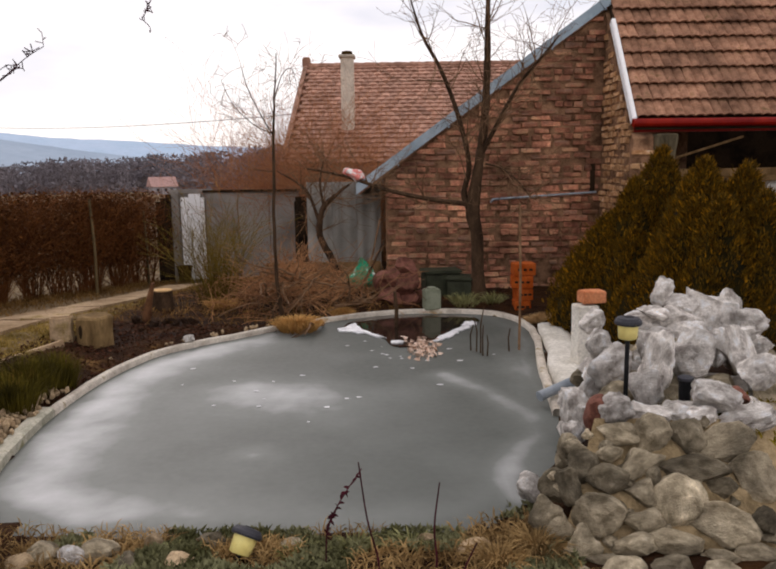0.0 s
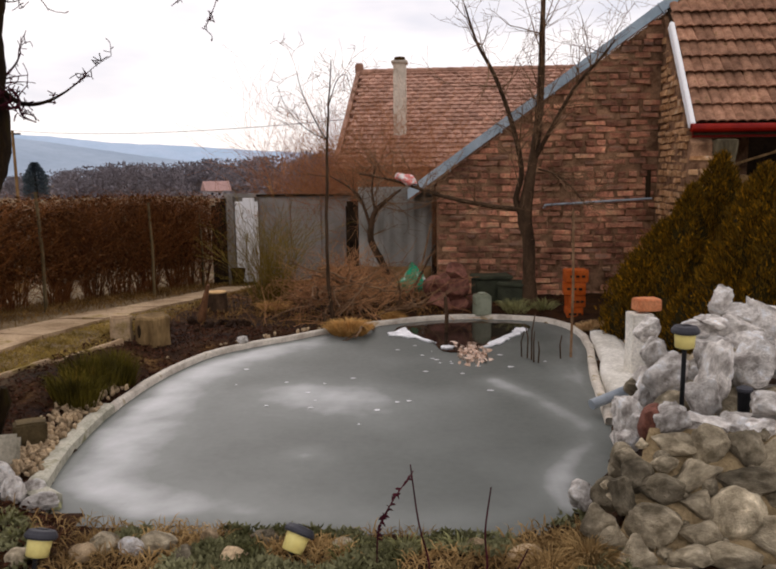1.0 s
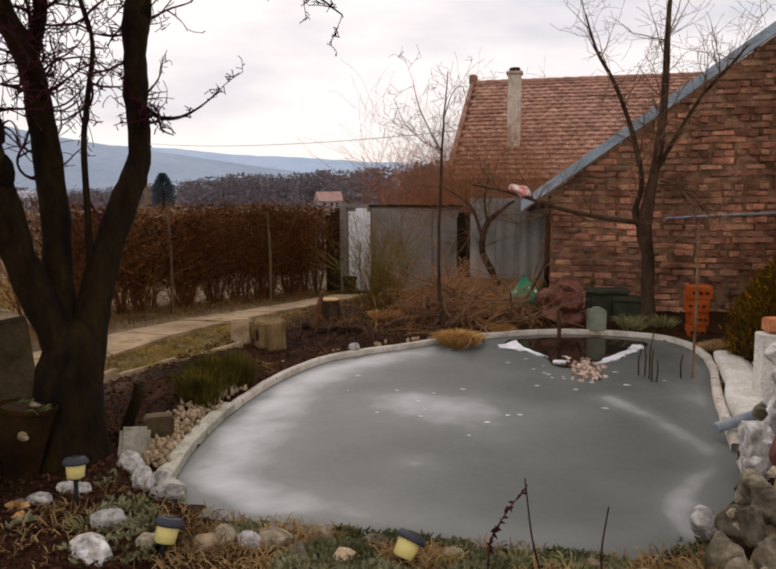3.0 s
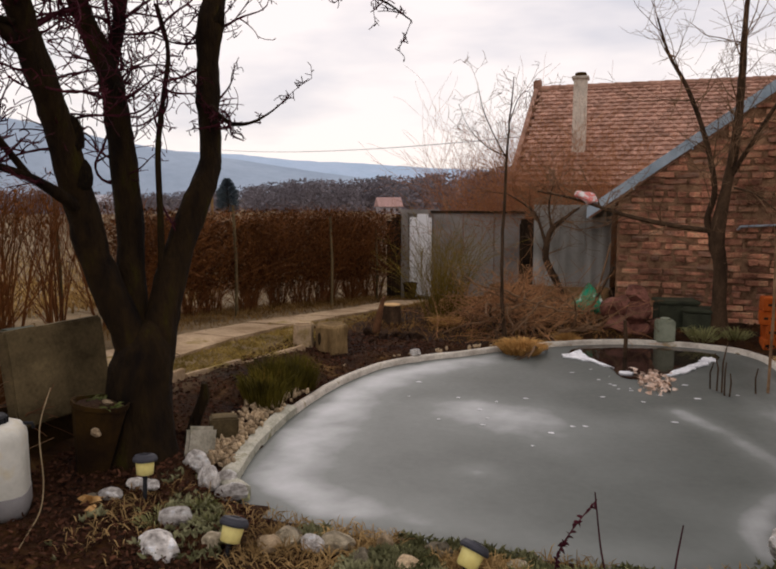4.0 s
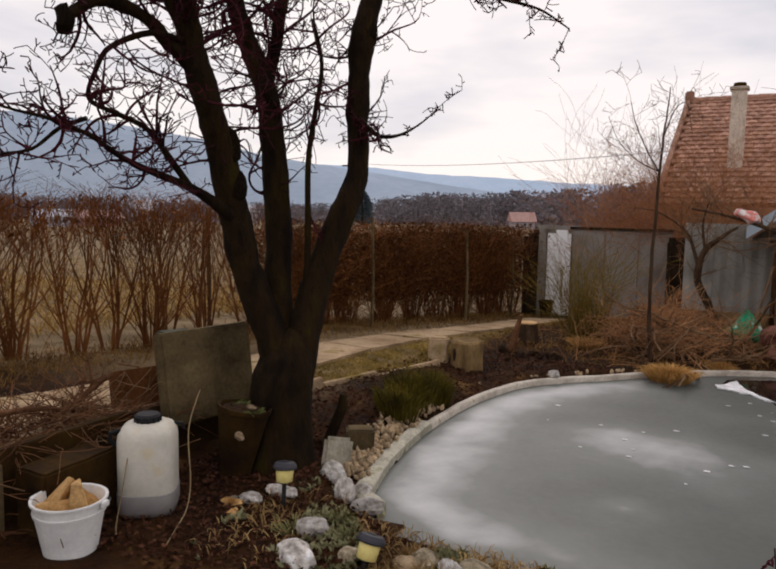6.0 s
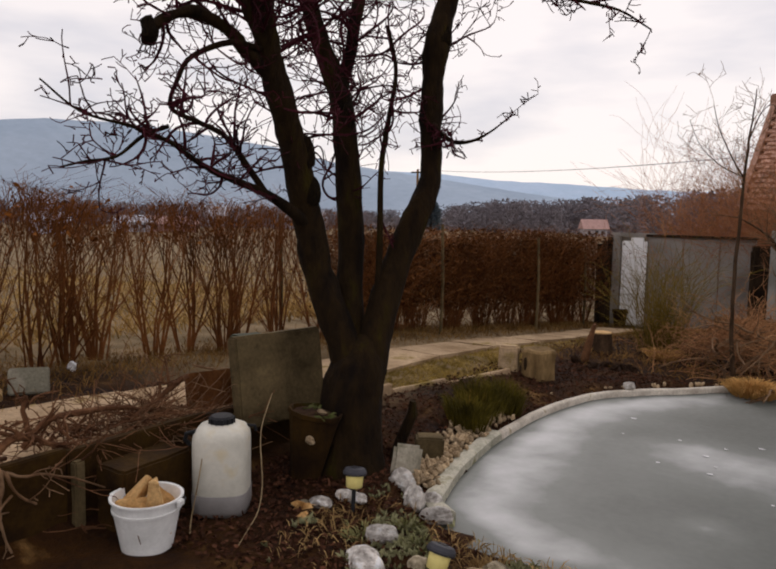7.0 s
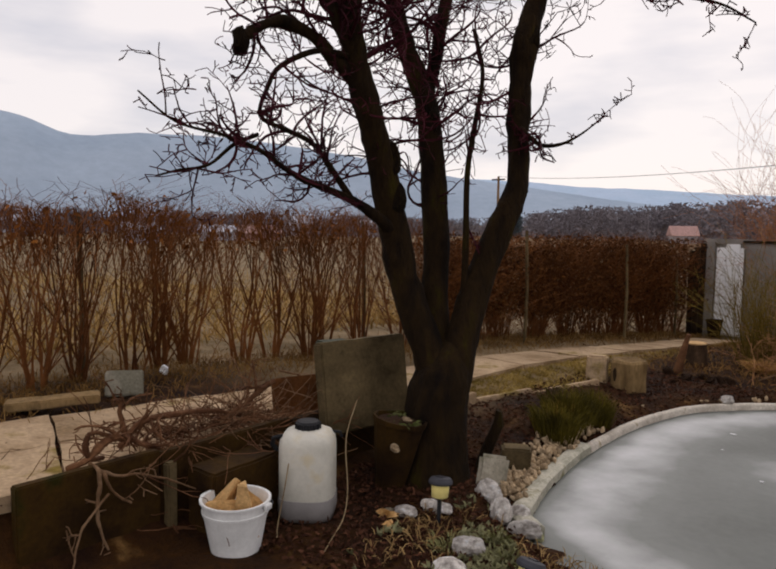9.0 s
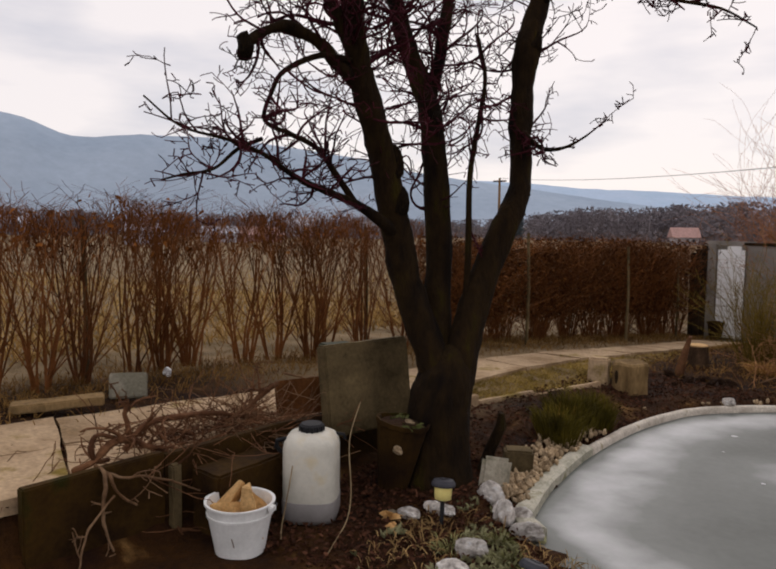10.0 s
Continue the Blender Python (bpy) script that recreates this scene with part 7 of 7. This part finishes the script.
def loose_slabs():
    s = part("leaning_slab", worn_box((0.62, 0.08, 0.52), 0.01, 0.006, 2), M_SLAB)
    s.matrix_world = pose(-2.97, 3.1, 0.56, -8, 0, 80)
    tagged(s, "grey concrete slab leaning beside the tree", "slab")
    s = part("green_crate", worn_box((0.2, 0.16, 0.42), 0.01, 0.004, 3), M_GREENBOX)
    s.matrix_world = pose(-3.32, 3.22, land(-3.32, 3.22) + 0.25, 0, 0, 75)
    tagged(s, "dark green box behind the slab", "box")
    s = part("paving_tile", worn_box((0.24, 0.05, 0.17), 0.008, 0.004, 4), M_CONC)
    s.matrix_world = pose(-4.55, 2.5, land(-4.55, 2.5) + 0.09, -22, 0, 55)
    tagged(s, "grey concrete tile leaning at the hedge foot", "tile")
    s = part("plank", worn_box((0.52, 0.16, 0.05), 0.008, 0.006, 5), M_LOG)
    s.matrix_world = pose(-4.45, 1.98, land(-4.45, 1.98) + 0.065, 0, -2, 62)
    tagged(s, "weathered grey plank lying beside the path", "plank")
    s = part("rusty_sheet", worn_box((0.3, 0.012, 0.22), 0.003, 0.006, 9), M_RUST)
    s.matrix_world = pose(-3.4, 2.96, land(-3.4, 2.96) + 0.14, -14, 0, 70)
    tagged(s, "rust-brown sheet leaning on the path edge", "sheet")
    scrap = bmesh.new()
    bmesh.ops.create_icosphere(scrap, subdivisions=3, radius=0.035)
    for v in scrap.verts:
        v.co = Vector((v.co.x, v.co.y * 0.7, v.co.z * 1.2)) + Vector(noise.noise_vector(v.co * 26)) * 0.022
    s = part("paper_scrap", scrap, M_WHITE)
    s.matrix_world = pose(-5.05, 3.12, land(-5.05, 3.12) + 0.035)
    tagged(s, "crumpled white paper at the hedge foot", "paper")
    s = part("low_block", worn_box((0.2, 0.4, 0.34), 0.012, 0.008, 12), M_CONC_DARK)
    s.matrix_world = pose(-2.93, 2.12, 0.19, 0, 0, 3)
    tagged(s, "dark mossy concrete block behind the bucket", "block")
    s = part("stone_tile", worn_box((0.165, 0.035, 0.19), 0.02, 0.005, 6), M_CONC)
    s.matrix_world = pose(-2.23, 3.34, 0.13, -12, 8, 40)
    tagged(s, "small grey stone tile standing at the rim", "tile")
    s = part("concrete_block", worn_box((0.17, 0.12, 0.15), 0.012, 0.006, 7), M_SLAB)
    s.matrix_world = pose(-2.27, 3.66, 0.12, 0, 3, 35)
    tagged(s, "small weathered concrete block at the tree", "block")
    s = part("gate_block", worn_box((0.17, 0.15, 0.36), 0.016, 0.012, 8), M_PATH)
    s.matrix_world = pose(-2.79, 6.0, 0.17, 0, 0, 15)
    tagged(s, "square concrete post stub at the kerb", "post")
    log = thing("log", "upright hollow sawn log section beside the kerb", "log", (-2.54, 6.08, 0.0))
    bole = lathe([(0.15, -0.04), (0.155, 0.02), (0.145, 0.18), (0.15, 0.31), (0.135, 0.33), (0.03, 0.322)], 22)
    for v in bole.verts:
        a = math.atan2(v.co.y, v.co.x)
        v.co.xy *= 1 + 0.05 * math.sin(a * 5 + 1) + 0.03 * math.sin(a * 11 + v.co.z * 6)
    part("bole", roughen(bole, 0.014, 12, 3), M_LOG, log)
    # dark lump stands in for the shade inside the hollow
    hole = bmesh.new()
    bmesh.ops.create_icosphere(hole, subdivisions=2, radius=0.045)
    for v in hole.verts:
        v.co = Vector((v.co.x * 0.9, v.co.y * 0.35, v.co.z * 1.9))
    q = part("hollow", roughen(hole, 0.008, 16, 2), M_DARK, log, "dark lump painted as the shaded hollow")
    q.matrix_world = pose(-2.63, 5.975, 0.2, 0, 6, -38)
    st = thing("tree_stump", "sawn tree stump with a pale cut top", "stump", (-2.51, 7.85, 0.0))
    part("bole", lathe([(0.14, -0.05), (0.125, 0.06), (0.11, 0.18), (0.108, 0.25), (0.105, 0.256)], 18), M_BARK_A, st)
    part("cut_face", lathe([(0.106, 0.25), (0.106, 0.266), (0.02, 0.267)], 18), M_STRAW, st, "pale sawn wood")
    clods = random.Random(14)
    for i in range(16):
        ob = new("soil_clod", ROCKS_CLOD[i % 3])
        r = clods.uniform(0.025, 0.06)
        x, y = -2.2 + clods.gauss(0, 0.25), 7.0 + clods.gauss(0, 0.12)
        ob.matrix_world = Matrix.Translation((x, y, land(x, y) + r * 0.3)) @ Euler((clods.random(), clods.random(), clods.random() * 6)).to_matrix().to_4x4() @ Matrix.Diagonal((r * 1.2, r, r * 0.7, 1))
        tagged(ob, "dark wet clod of dug soil", "soil", "dug soil clods")
    b = Buf()
    b.tube([(-2.49, 7.2, -0.02, 0.05), (-2.47, 7.2, 0.12, 0.042), (-2.43, 7.2, 0.3, 0.034), (-2.39, 7.2, 0.44, 0.018)], 8)
    tagged(part("broken_stake", roughen_buf(b, 0.012, 14), M_PRUNED), "broken leaning wooden stake", "stake")
    b = Buf()
    b.tube([(-2.42, 3.5, 0.03, 0.04), (-2.38, 3.52, 0.2, 0.035), (-2.3, 3.5, 0.36, 0.03), (-2.28, 3.48, 0.44, 0.018)], 8)
    tagged(part("dead_stub", roughen_buf(b, 0.02, 12), M_BARK), "dark rotten branch stub beside the tree", "stub")


loose_slabs()


# ---------------------------------------------------------------- things at the far bank
def far_bank():
    bag = bmesh.new()
    bmesh.ops.create_icosphere(bag, subdivisions=4, radius=0.17)
    for v in bag.verts:
        t = max(0.0, v.co.z / 0.17)
        v.co.x *= 1.15 - 0.75 * t
        v.co.y *= 1 - 0.6 * t
        v.co.z = max(v.co.z * (1 + 0.5 * t), -0.1)
        v.co += Vector(noise.noise_vector(v.co * 11)) * 0.03
    s = part("plastic_bag", bag, M_GREENBAG, smooth=True)
    s.matrix_world = pose(-0.32, 8.85, 0.22)
    tagged(s, "crumpled green and white plastic bag on the ledge", "bag")
    heap = random.Random(4)
    for i in range(9):
        ob = new("red_stone", ROCKS_RED[i % 4])
        x, z = 0.2 + heap.uniform(-0.28, 0.28), 0.1 + 0.16 * (i // 4)
        ob.matrix_world = Matrix.Translation((x, 8.1 + heap.uniform(-0.15, 0.15), z)) @ Euler((heap.random(), heap.random(), heap.random() * 6)).to_matrix().to_4x4() @ Matrix.Diagonal((0.19, 0.15, 0.14, 1))
        tagged(ob, "dark red stone in a heap before the shed", "stone", "red stone heap")
    t = thing("grey_canister", "pale grey-green canister on the pond edge", "canister", (0.47, 7.7, 0.04), 10)
    part("body", box_bm((0.18, 0.15, 0.22), 0.012, (0, 0, 0.11), seg=2), M_GREENBOX2, t)
    part("lid", lathe([(0.05, 0.215), (0.05, 0.24), (0.035, 0.245)], 18), M_GREENBOX2, t)
    for x, y, w, h, turn in ((0.62, 8.5, 0.42, 0.3, 10), (0.86, 8.35, 0.3, 0.24, -15)):
        c = thing("green_crate", "dark green plastic crate before the brick wall", "crate", (x, y, 0.03), turn, "dark crates")
        part("body", box_bm((w, 0.3, h), 0.015, (0, 0, h / 2)), M_GREENBOX, c)
        part("lid", box_bm((w + 0.03, 0.33, 0.04), 0.01, (0, 0, h + 0.02)), M_GREENBOX, c)
    for i in range(4):
        b = thing("hollow_brick", "orange hollow clay brick in a stack", "brick", (1.43 + 0.012 * (i % 2), 7.6, 0.02 + 0.133 * i), (0, 7, -6, 3)[i], "hollow brick stack")
        part("body", worn_box((0.23 if i > 1 else 0.17, 0.2, 0.13), 0.008, 0.003, i, at=(0, 0, 0.065)), M_REDBLOCK, b)
        # holes are dark plates on the face, their shade painted
        for k in (-0.06, 0.0, 0.06):
            part("hole", box_bm((0.036, 0.004, 0.024), 0, (k * (1 if i > 1 else 0.8), -0.101, 0.065)), M_DARK, b)
    y = thing("block_post", "white aerated block post with an orange brick on top", "post", (1.5, 5.3, 0.05), 12)
    part("block", worn_box((0.16, 0.14, 0.5), 0.008, 0.006, 3, at=(0, 0, 0.22)), M_WHITECONC, y)
    part("cap_brick", worn_box((0.18, 0.13, 0.09), 0.008, 0.004, 4, at=(0.05, 0, 0.53)), M_PINKBRICK, y, "salmon brick on top")
    p = Buf()
    p.tube([(1.0, 4.48, 0.07, 0.034), (1.34, 4.66, 0.15, 0.034)], 14)
    tagged(part("overflow_pipe", p, M_PIPE), "grey plastic overflow pipe at the rim", "pipe")
    b = Buf()
    b.tube([(-0.36, 8.7, 0.02, 0.012), (-0.2, 8.85, 0.5, 0.012), (-0.1, 8.95, 0.95, 0.011)], 8)
    tagged(part("wooden_pole", b, M_TWIG_A), "thin wooden pole leaning at the shed corner", "pole")
    b = Buf()
    b.tube([(-0.42, 8.3, 0.03, 0.02), (-0.25, 8.5, 0.3, 0.016), (-0.05, 8.7, 0.7, 0.012)], 8)
    tagged(part("dark_pole", b, M_BARK_A), "dark stick leaning at the shed corner", "pole")
    bm = bmesh.new()
    bmesh.ops.create_icosphere(bm, subdivisions=3, radius=0.09)
    for v in bm.verts:
        v.co.x *= 1.9
        v.co.z *= 0.8
        v.co += Vector(noise.noise_vector(v.co * 13)) * 0.035
    s = part("plastic_bag", bm, M_PINKBAG, smooth=True)
    s.matrix_world = pose(-0.36, 8.12, 1.5, 0, 20, 0) @ Matrix.Diagonal((0.75, 0.75, 0.8, 1))
    tagged(s, "crumpled white and pink plastic caught on a branch", "plastic bag")
    # stakes and reeds in the ice
    for x, yy, h, r, m, lab in ((0.08, 6.95, 0.36, 0.02, M_BARK_A, "dark wooden stake in the pond"), (1.13, 6.0, 1.25, 0.011, M_TWIG_A, "tall thin cane in the ice"), (-1.12, 6.9, 0.2, 0.014, M_BARK_A, "short dark stake at the rim")):
        b = Buf()
        b.tube([(x, yy, -0.15, r), (x + 0.005, yy, h * 0.5, r), (x - 0.01, yy, h, r * 0.85)], 8)
        tagged(part("stake", b, m), lab, "stake", "stakes in the pond")
    rng, b = random.Random(6), Buf()
    for x, yy, h in ((0.76, 5.95, 0.3), (0.8, 5.82, 0.26), (0.83, 5.8, 0.18), (1.04, 5.95, 0.2), (0.72, 6.0, 0.22), (0.79, 5.9, 0.4)):
        b.tube([(x, yy, -0.05, 0.007), (x + rng.gauss(0, 0.006), yy, h * 0.6, 0.006), (x + rng.gauss(0, 0.014), yy, h, 0.004)], 6)
    tagged(part("reed_clump", b, M_BARK_A), "dead brown reed stalks in the ice", "reeds")


M_PINKBRICK = mat("salmon_brick", (0.4, 0.2, 0.14), (0.52, 0.3, 0.22), 7, 60, 0.85, 0.3)
far_bank()


# ---------------------------------------------------------------- grasses and ground cover
def tuft(name, label, x, y, r, tall, count, material, seed, z=None, upright=1.0):
    rng, b = random.Random(seed), Buf()
    for _ in range(count):
        a, q = rng.uniform(0, 6.28), r * rng.random() ** 0.7
        lean = (0.25 + q / r * 0.9) * upright
        d = (math.cos(a) * lean + rng.gauss(0, 0.12) * (1 - upright), math.sin(a) * lean, 1)
        spot = 0.55 if upright == 1.0 else 0.9
        px, py = x + math.cos(a) * q * spot, y + math.sin(a) * q * spot
        b.blade((px, py, (land(px, py) if z is None else z) - 0.01), d, tall * rng.uniform(0.6, 1.2), 0.006, 0.35, rng)
    return tagged(part(name, b, material), label, "grass")


tuft("sedge_tuft", "round tan sedge tuft at the pond edge", -0.87, 6.82, 0.19, 0.22, 1000, M_SEDGE, 1, 0.02, upright=0.8)
tuft("sedge_tuft", "low straw tuft behind the rim", -0.5, 7.55, 0.17, 0.13, 500, M_SEDGE, 2)
tuft("sedge_tuft", "low straw tuft behind the rim", 1.5, 7.0, 0.16, 0.14, 450, M_STRAW, 3)
tuft("sedge_tuft", "dry straw tuft at the rubble wall", 0.6, 2.55, 0.13, 0.15, 420, M_BANKSTRAW, 4)
tuft("sedge_tuft", "dry straw tuft on the bank", 0.45, 2.47, 0.13, 0.13, 300, M_BANKSTRAW, 5)
tuft("green_tuft", "green-grey iris leaves at the far rim", 0.85, 7.85, 0.24, 0.2, 170, M_ROSETTE, 6)
tuft("green_tuft", "green-grey iris leaves at the far rim", 1.15, 7.85, 0.18, 0.2, 140, M_ROSETTE, 7)
tuft("grass_clump", "tall olive-brown dry grass clump at the kerb", -2.36, 4.35, 0.14, 0.3, 700, M_CLUMP, 8, upright=0.32)
tuft("grass_clump", "straw and green grass clump at the kerb", -2.42, 4.66, 0.16, 0.34, 700, M_CLUMP, 9, upright=0.3)
tuft("grass_clump", "straw and green grass clump at the kerb", -2.36, 4.95, 0.13, 0.33, 520, M_CLUMP, 19, upright=0.32)
for k, (gx, gy, gr, gt) in enumerate(((-1.98, 2.56, 0.12, 0.11), (-1.72, 2.62, 0.1, 0.09), (-1.85, 2.74, 0.08, 0.1), (-0.3, 2.56, 0.12, 0.09), (-0.1, 2.62, 0.11, 0.12), (0.12, 2.66, 0.1, 0.13), (-1.2, 2.68, 0.1, 0.07), (-0.82, 2.62, 0.09, 0.07))):
    tuft("green_tuft", "pale green low rosette plant on the bank", gx, gy, gr, gt, 90, M_ROSETTE, 40 + k)
tuft("grass_clump", "dry grass clump beside the stump", -1.85, 7.9, 0.25, 0.2, 400, M_SEDGE, 10)


RIMLINE = [tuple(np.array([-0.4, 5.1]) + (p - np.array([-0.4, 5.1])) * 1.045) for p in S]


def bank_cover():
    rng = random.Random(17)
    straw, green, litter = Buf(), Buf(), Buf()
    for _ in range(9000):
        x, y = rng.uniform(-2.3, 0.75), rng.gauss(2.6, 0.2)
        if (inside(SHORE, x, y) and inside(SHORE, x, y - 0.06)) or y < 2.0:
            continue
        if x < -1.45 and rng.random() < 0.72:
            continue
        patch = noise.noise(Vector((x * 3.1, y * 3.1, 2.0)))
        b = straw if patch > -0.1 else green
        if b is straw:
            b.blade((x, y, land(x, y) - 0.005), (rng.gauss(0, 0.8), rng.gauss(0.2, 0.7), 0.8), rng.uniform(0.04, 0.12), 0.006, 0.3, rng)
        else:
            c = Vector((x, y, land(x, y) + 0.01))
            for k in range(3):
                b.blade(c, (rng.gauss(0, 0.8), rng.gauss(0, 0.8), 0.8), rng.uniform(0.02, 0.045), 0.016, 0.0, rng)
    for _ in range(21000):
        x, y = (rng.uniform(-4.2, -3.1), rng.uniform(1.0, 4.0)) if rng.random() < 0.16 else (rng.uniform(-3.0, -1.5), rng.uniform(2.0, 3.6)) if rng.random() < 0.4 else (rng.uniform(-3.0, -1.4), rng.uniform(3.4, 7.0)) if rng.random() < 0.8 else (rng.uniform(-3, 1.6), rng.uniform(7.4, 9.0))
        if inside(RIMLINE, x, y):
            continue
        litter.blade((x, y, land(x, y) + rng.uniform(0, 0.02)), (rng.gauss(0, 1), rng.gauss(0, 1), rng.gauss(0.1, 0.3)), rng.uniform(0.012, 0.042), rng.uniform(0.007, 0.02), 0.15, rng)
    rng2 = random.Random(29)
    for x, y, r in ((-2.38, 2.62, 0.07), (-2.3, 2.55, 0.05), (-2.95, 3.62, 0.06)):
        leaf = Buf()
        for _ in range(5):
            leaf.blade((x, y, land(x, y) + 0.02), (rng2.gauss(0, 1), rng2.gauss(0, 1), 0.3), r, r * 0.6, 0.2, rng2)
        tagged(part("fallen_leaf", leaf, M_BREAD), "orange-tan curled fallen leaf on the soil", "leaf", "large fallen leaves")
    tagged(part("bank_straw", straw, M_BANKSTRAW), "dry straw-coloured ground cover on the bank", "grass", kind="stuff")
    tagged(part("bank_succulents", green, M_SUCC), "grey-green low succulents on the bank", "ground cover", kind="stuff")
    tagged(part("leaf_litter", litter, island_copy(M_LEAFLIT, "mixed_leaf_litter")), "brown fallen leaves and bark mulch", "leaf litter", kind="stuff")
    far = Buf()
    for _ in range(7000):
        x, y = rng.uniform(-3.0, 0.2), rng.uniform(7.0, 11.5)
        if inside(SHORE, x, y) or (x > -0.1 and y > 8.6):
            continue
        far.blade((x, y, land(x, y) - 0.01), (rng.gauss(0, 0.7), rng.gauss(0, 0.7), 1), rng.uniform(0.04, 0.14), 0.006, 0.35, rng)
    tagged(part("bed_grass", far, M_HEDGEGRASS), "brown dead grass in the far bed", "grass", kind="stuff")
    # flat pale salmon flakes in a patch at the hole's edge
    frozen = Buf()
    for _ in range(150):
        x, y = rng.gauss(0.31, 0.07), rng.gauss(6.05, 0.16)
        frozen.blade((x, y, 0.012 + rng.random() * 0.008), (rng.gauss(0, 1), rng.gauss(0, 1), 0.02), rng.uniform(0.02, 0.06), rng.uniform(0.02, 0.045), 0.0, rng)
    tagged(part("frozen_leaves", frozen, M_SALMON), "pale salmon flakes lying at the ice edge", "leaves", kind="stuff")
    lawn = Buf()
    for _ in range(24000):
        y = rng.uniform(3.6, 11.5) if rng.random() < 0.5 else rng.uniform(3.6, 6.6)
        x = rng.uniform(-3.5, -2.8) if y > 6 else rng.uniform(-3.5, float(np.interp(y, [3.6, 4.4, 5.0, 5.8], [-3.1, -3.07, -2.93, -2.74])))
        lawn.blade((x, y, land(x, y) - 0.01), (rng.gauss(0, 0.7), rng.gauss(0, 0.7), 1), rng.uniform(0.02, 0.07), 0.006, 0.3, rng)
    tagged(part("verge_grass", lawn, M_VERGE), "short yellowed grass beside the path", "grass", kind="stuff")
    # dry stalks in front of the pond
    for x, y, h, lean in ((0.0, 2.35, 0.52, -0.03), (0.2, 2.4, 0.42, 0.01), (0.28, 2.3, 0.24, 0.03)):
        b = Buf()
        b.tube(smooth_line([(x, y, 0.04, 0.004), (x + lean * 0.3 + 0.008, y, h * 0.3, 0.004), (x + lean - 0.008, y, h * 0.6, 0.0035), (x + lean * 2.2, y + 0.01, h, 0.0025)], 4), 6)
        tagged(part("dry_stalk", b, M_TWIG), "dark upright dry plant stalk on the bank", "stalk", "dry stalks")
    b = Buf()
    line = smooth_line([(-0.2, 2.45, 0.05, 0.0035), (-0.19, 2.45, 0.22, 0.003), (-0.14, 2.46, 0.33, 0.0026), (-0.06, 2.47, 0.45, 0.002)], 5)
    b.tube(line, 5)
    for i in range(40):
        p, r, d = along(line, rng.uniform(0.25, 1))
        b.blade(p, (rng.gauss(0, 1), rng.gauss(0, 0.5), rng.gauss(0, 0.8)), 0.022, 0.012, 0.2, rng)
    tagged(part("seed_stalk", b, M_TWIG), "dark dry seed-headed stalk on the bank", "stalk", "dry stalks")


M_VERGE = mat("yellowed_lawn_grass", (0.165, 0.13, 0.07), (0.31, 0.245, 0.14), 3, 30, 0.9, 0.1, spread=0.2)
bank_cover()
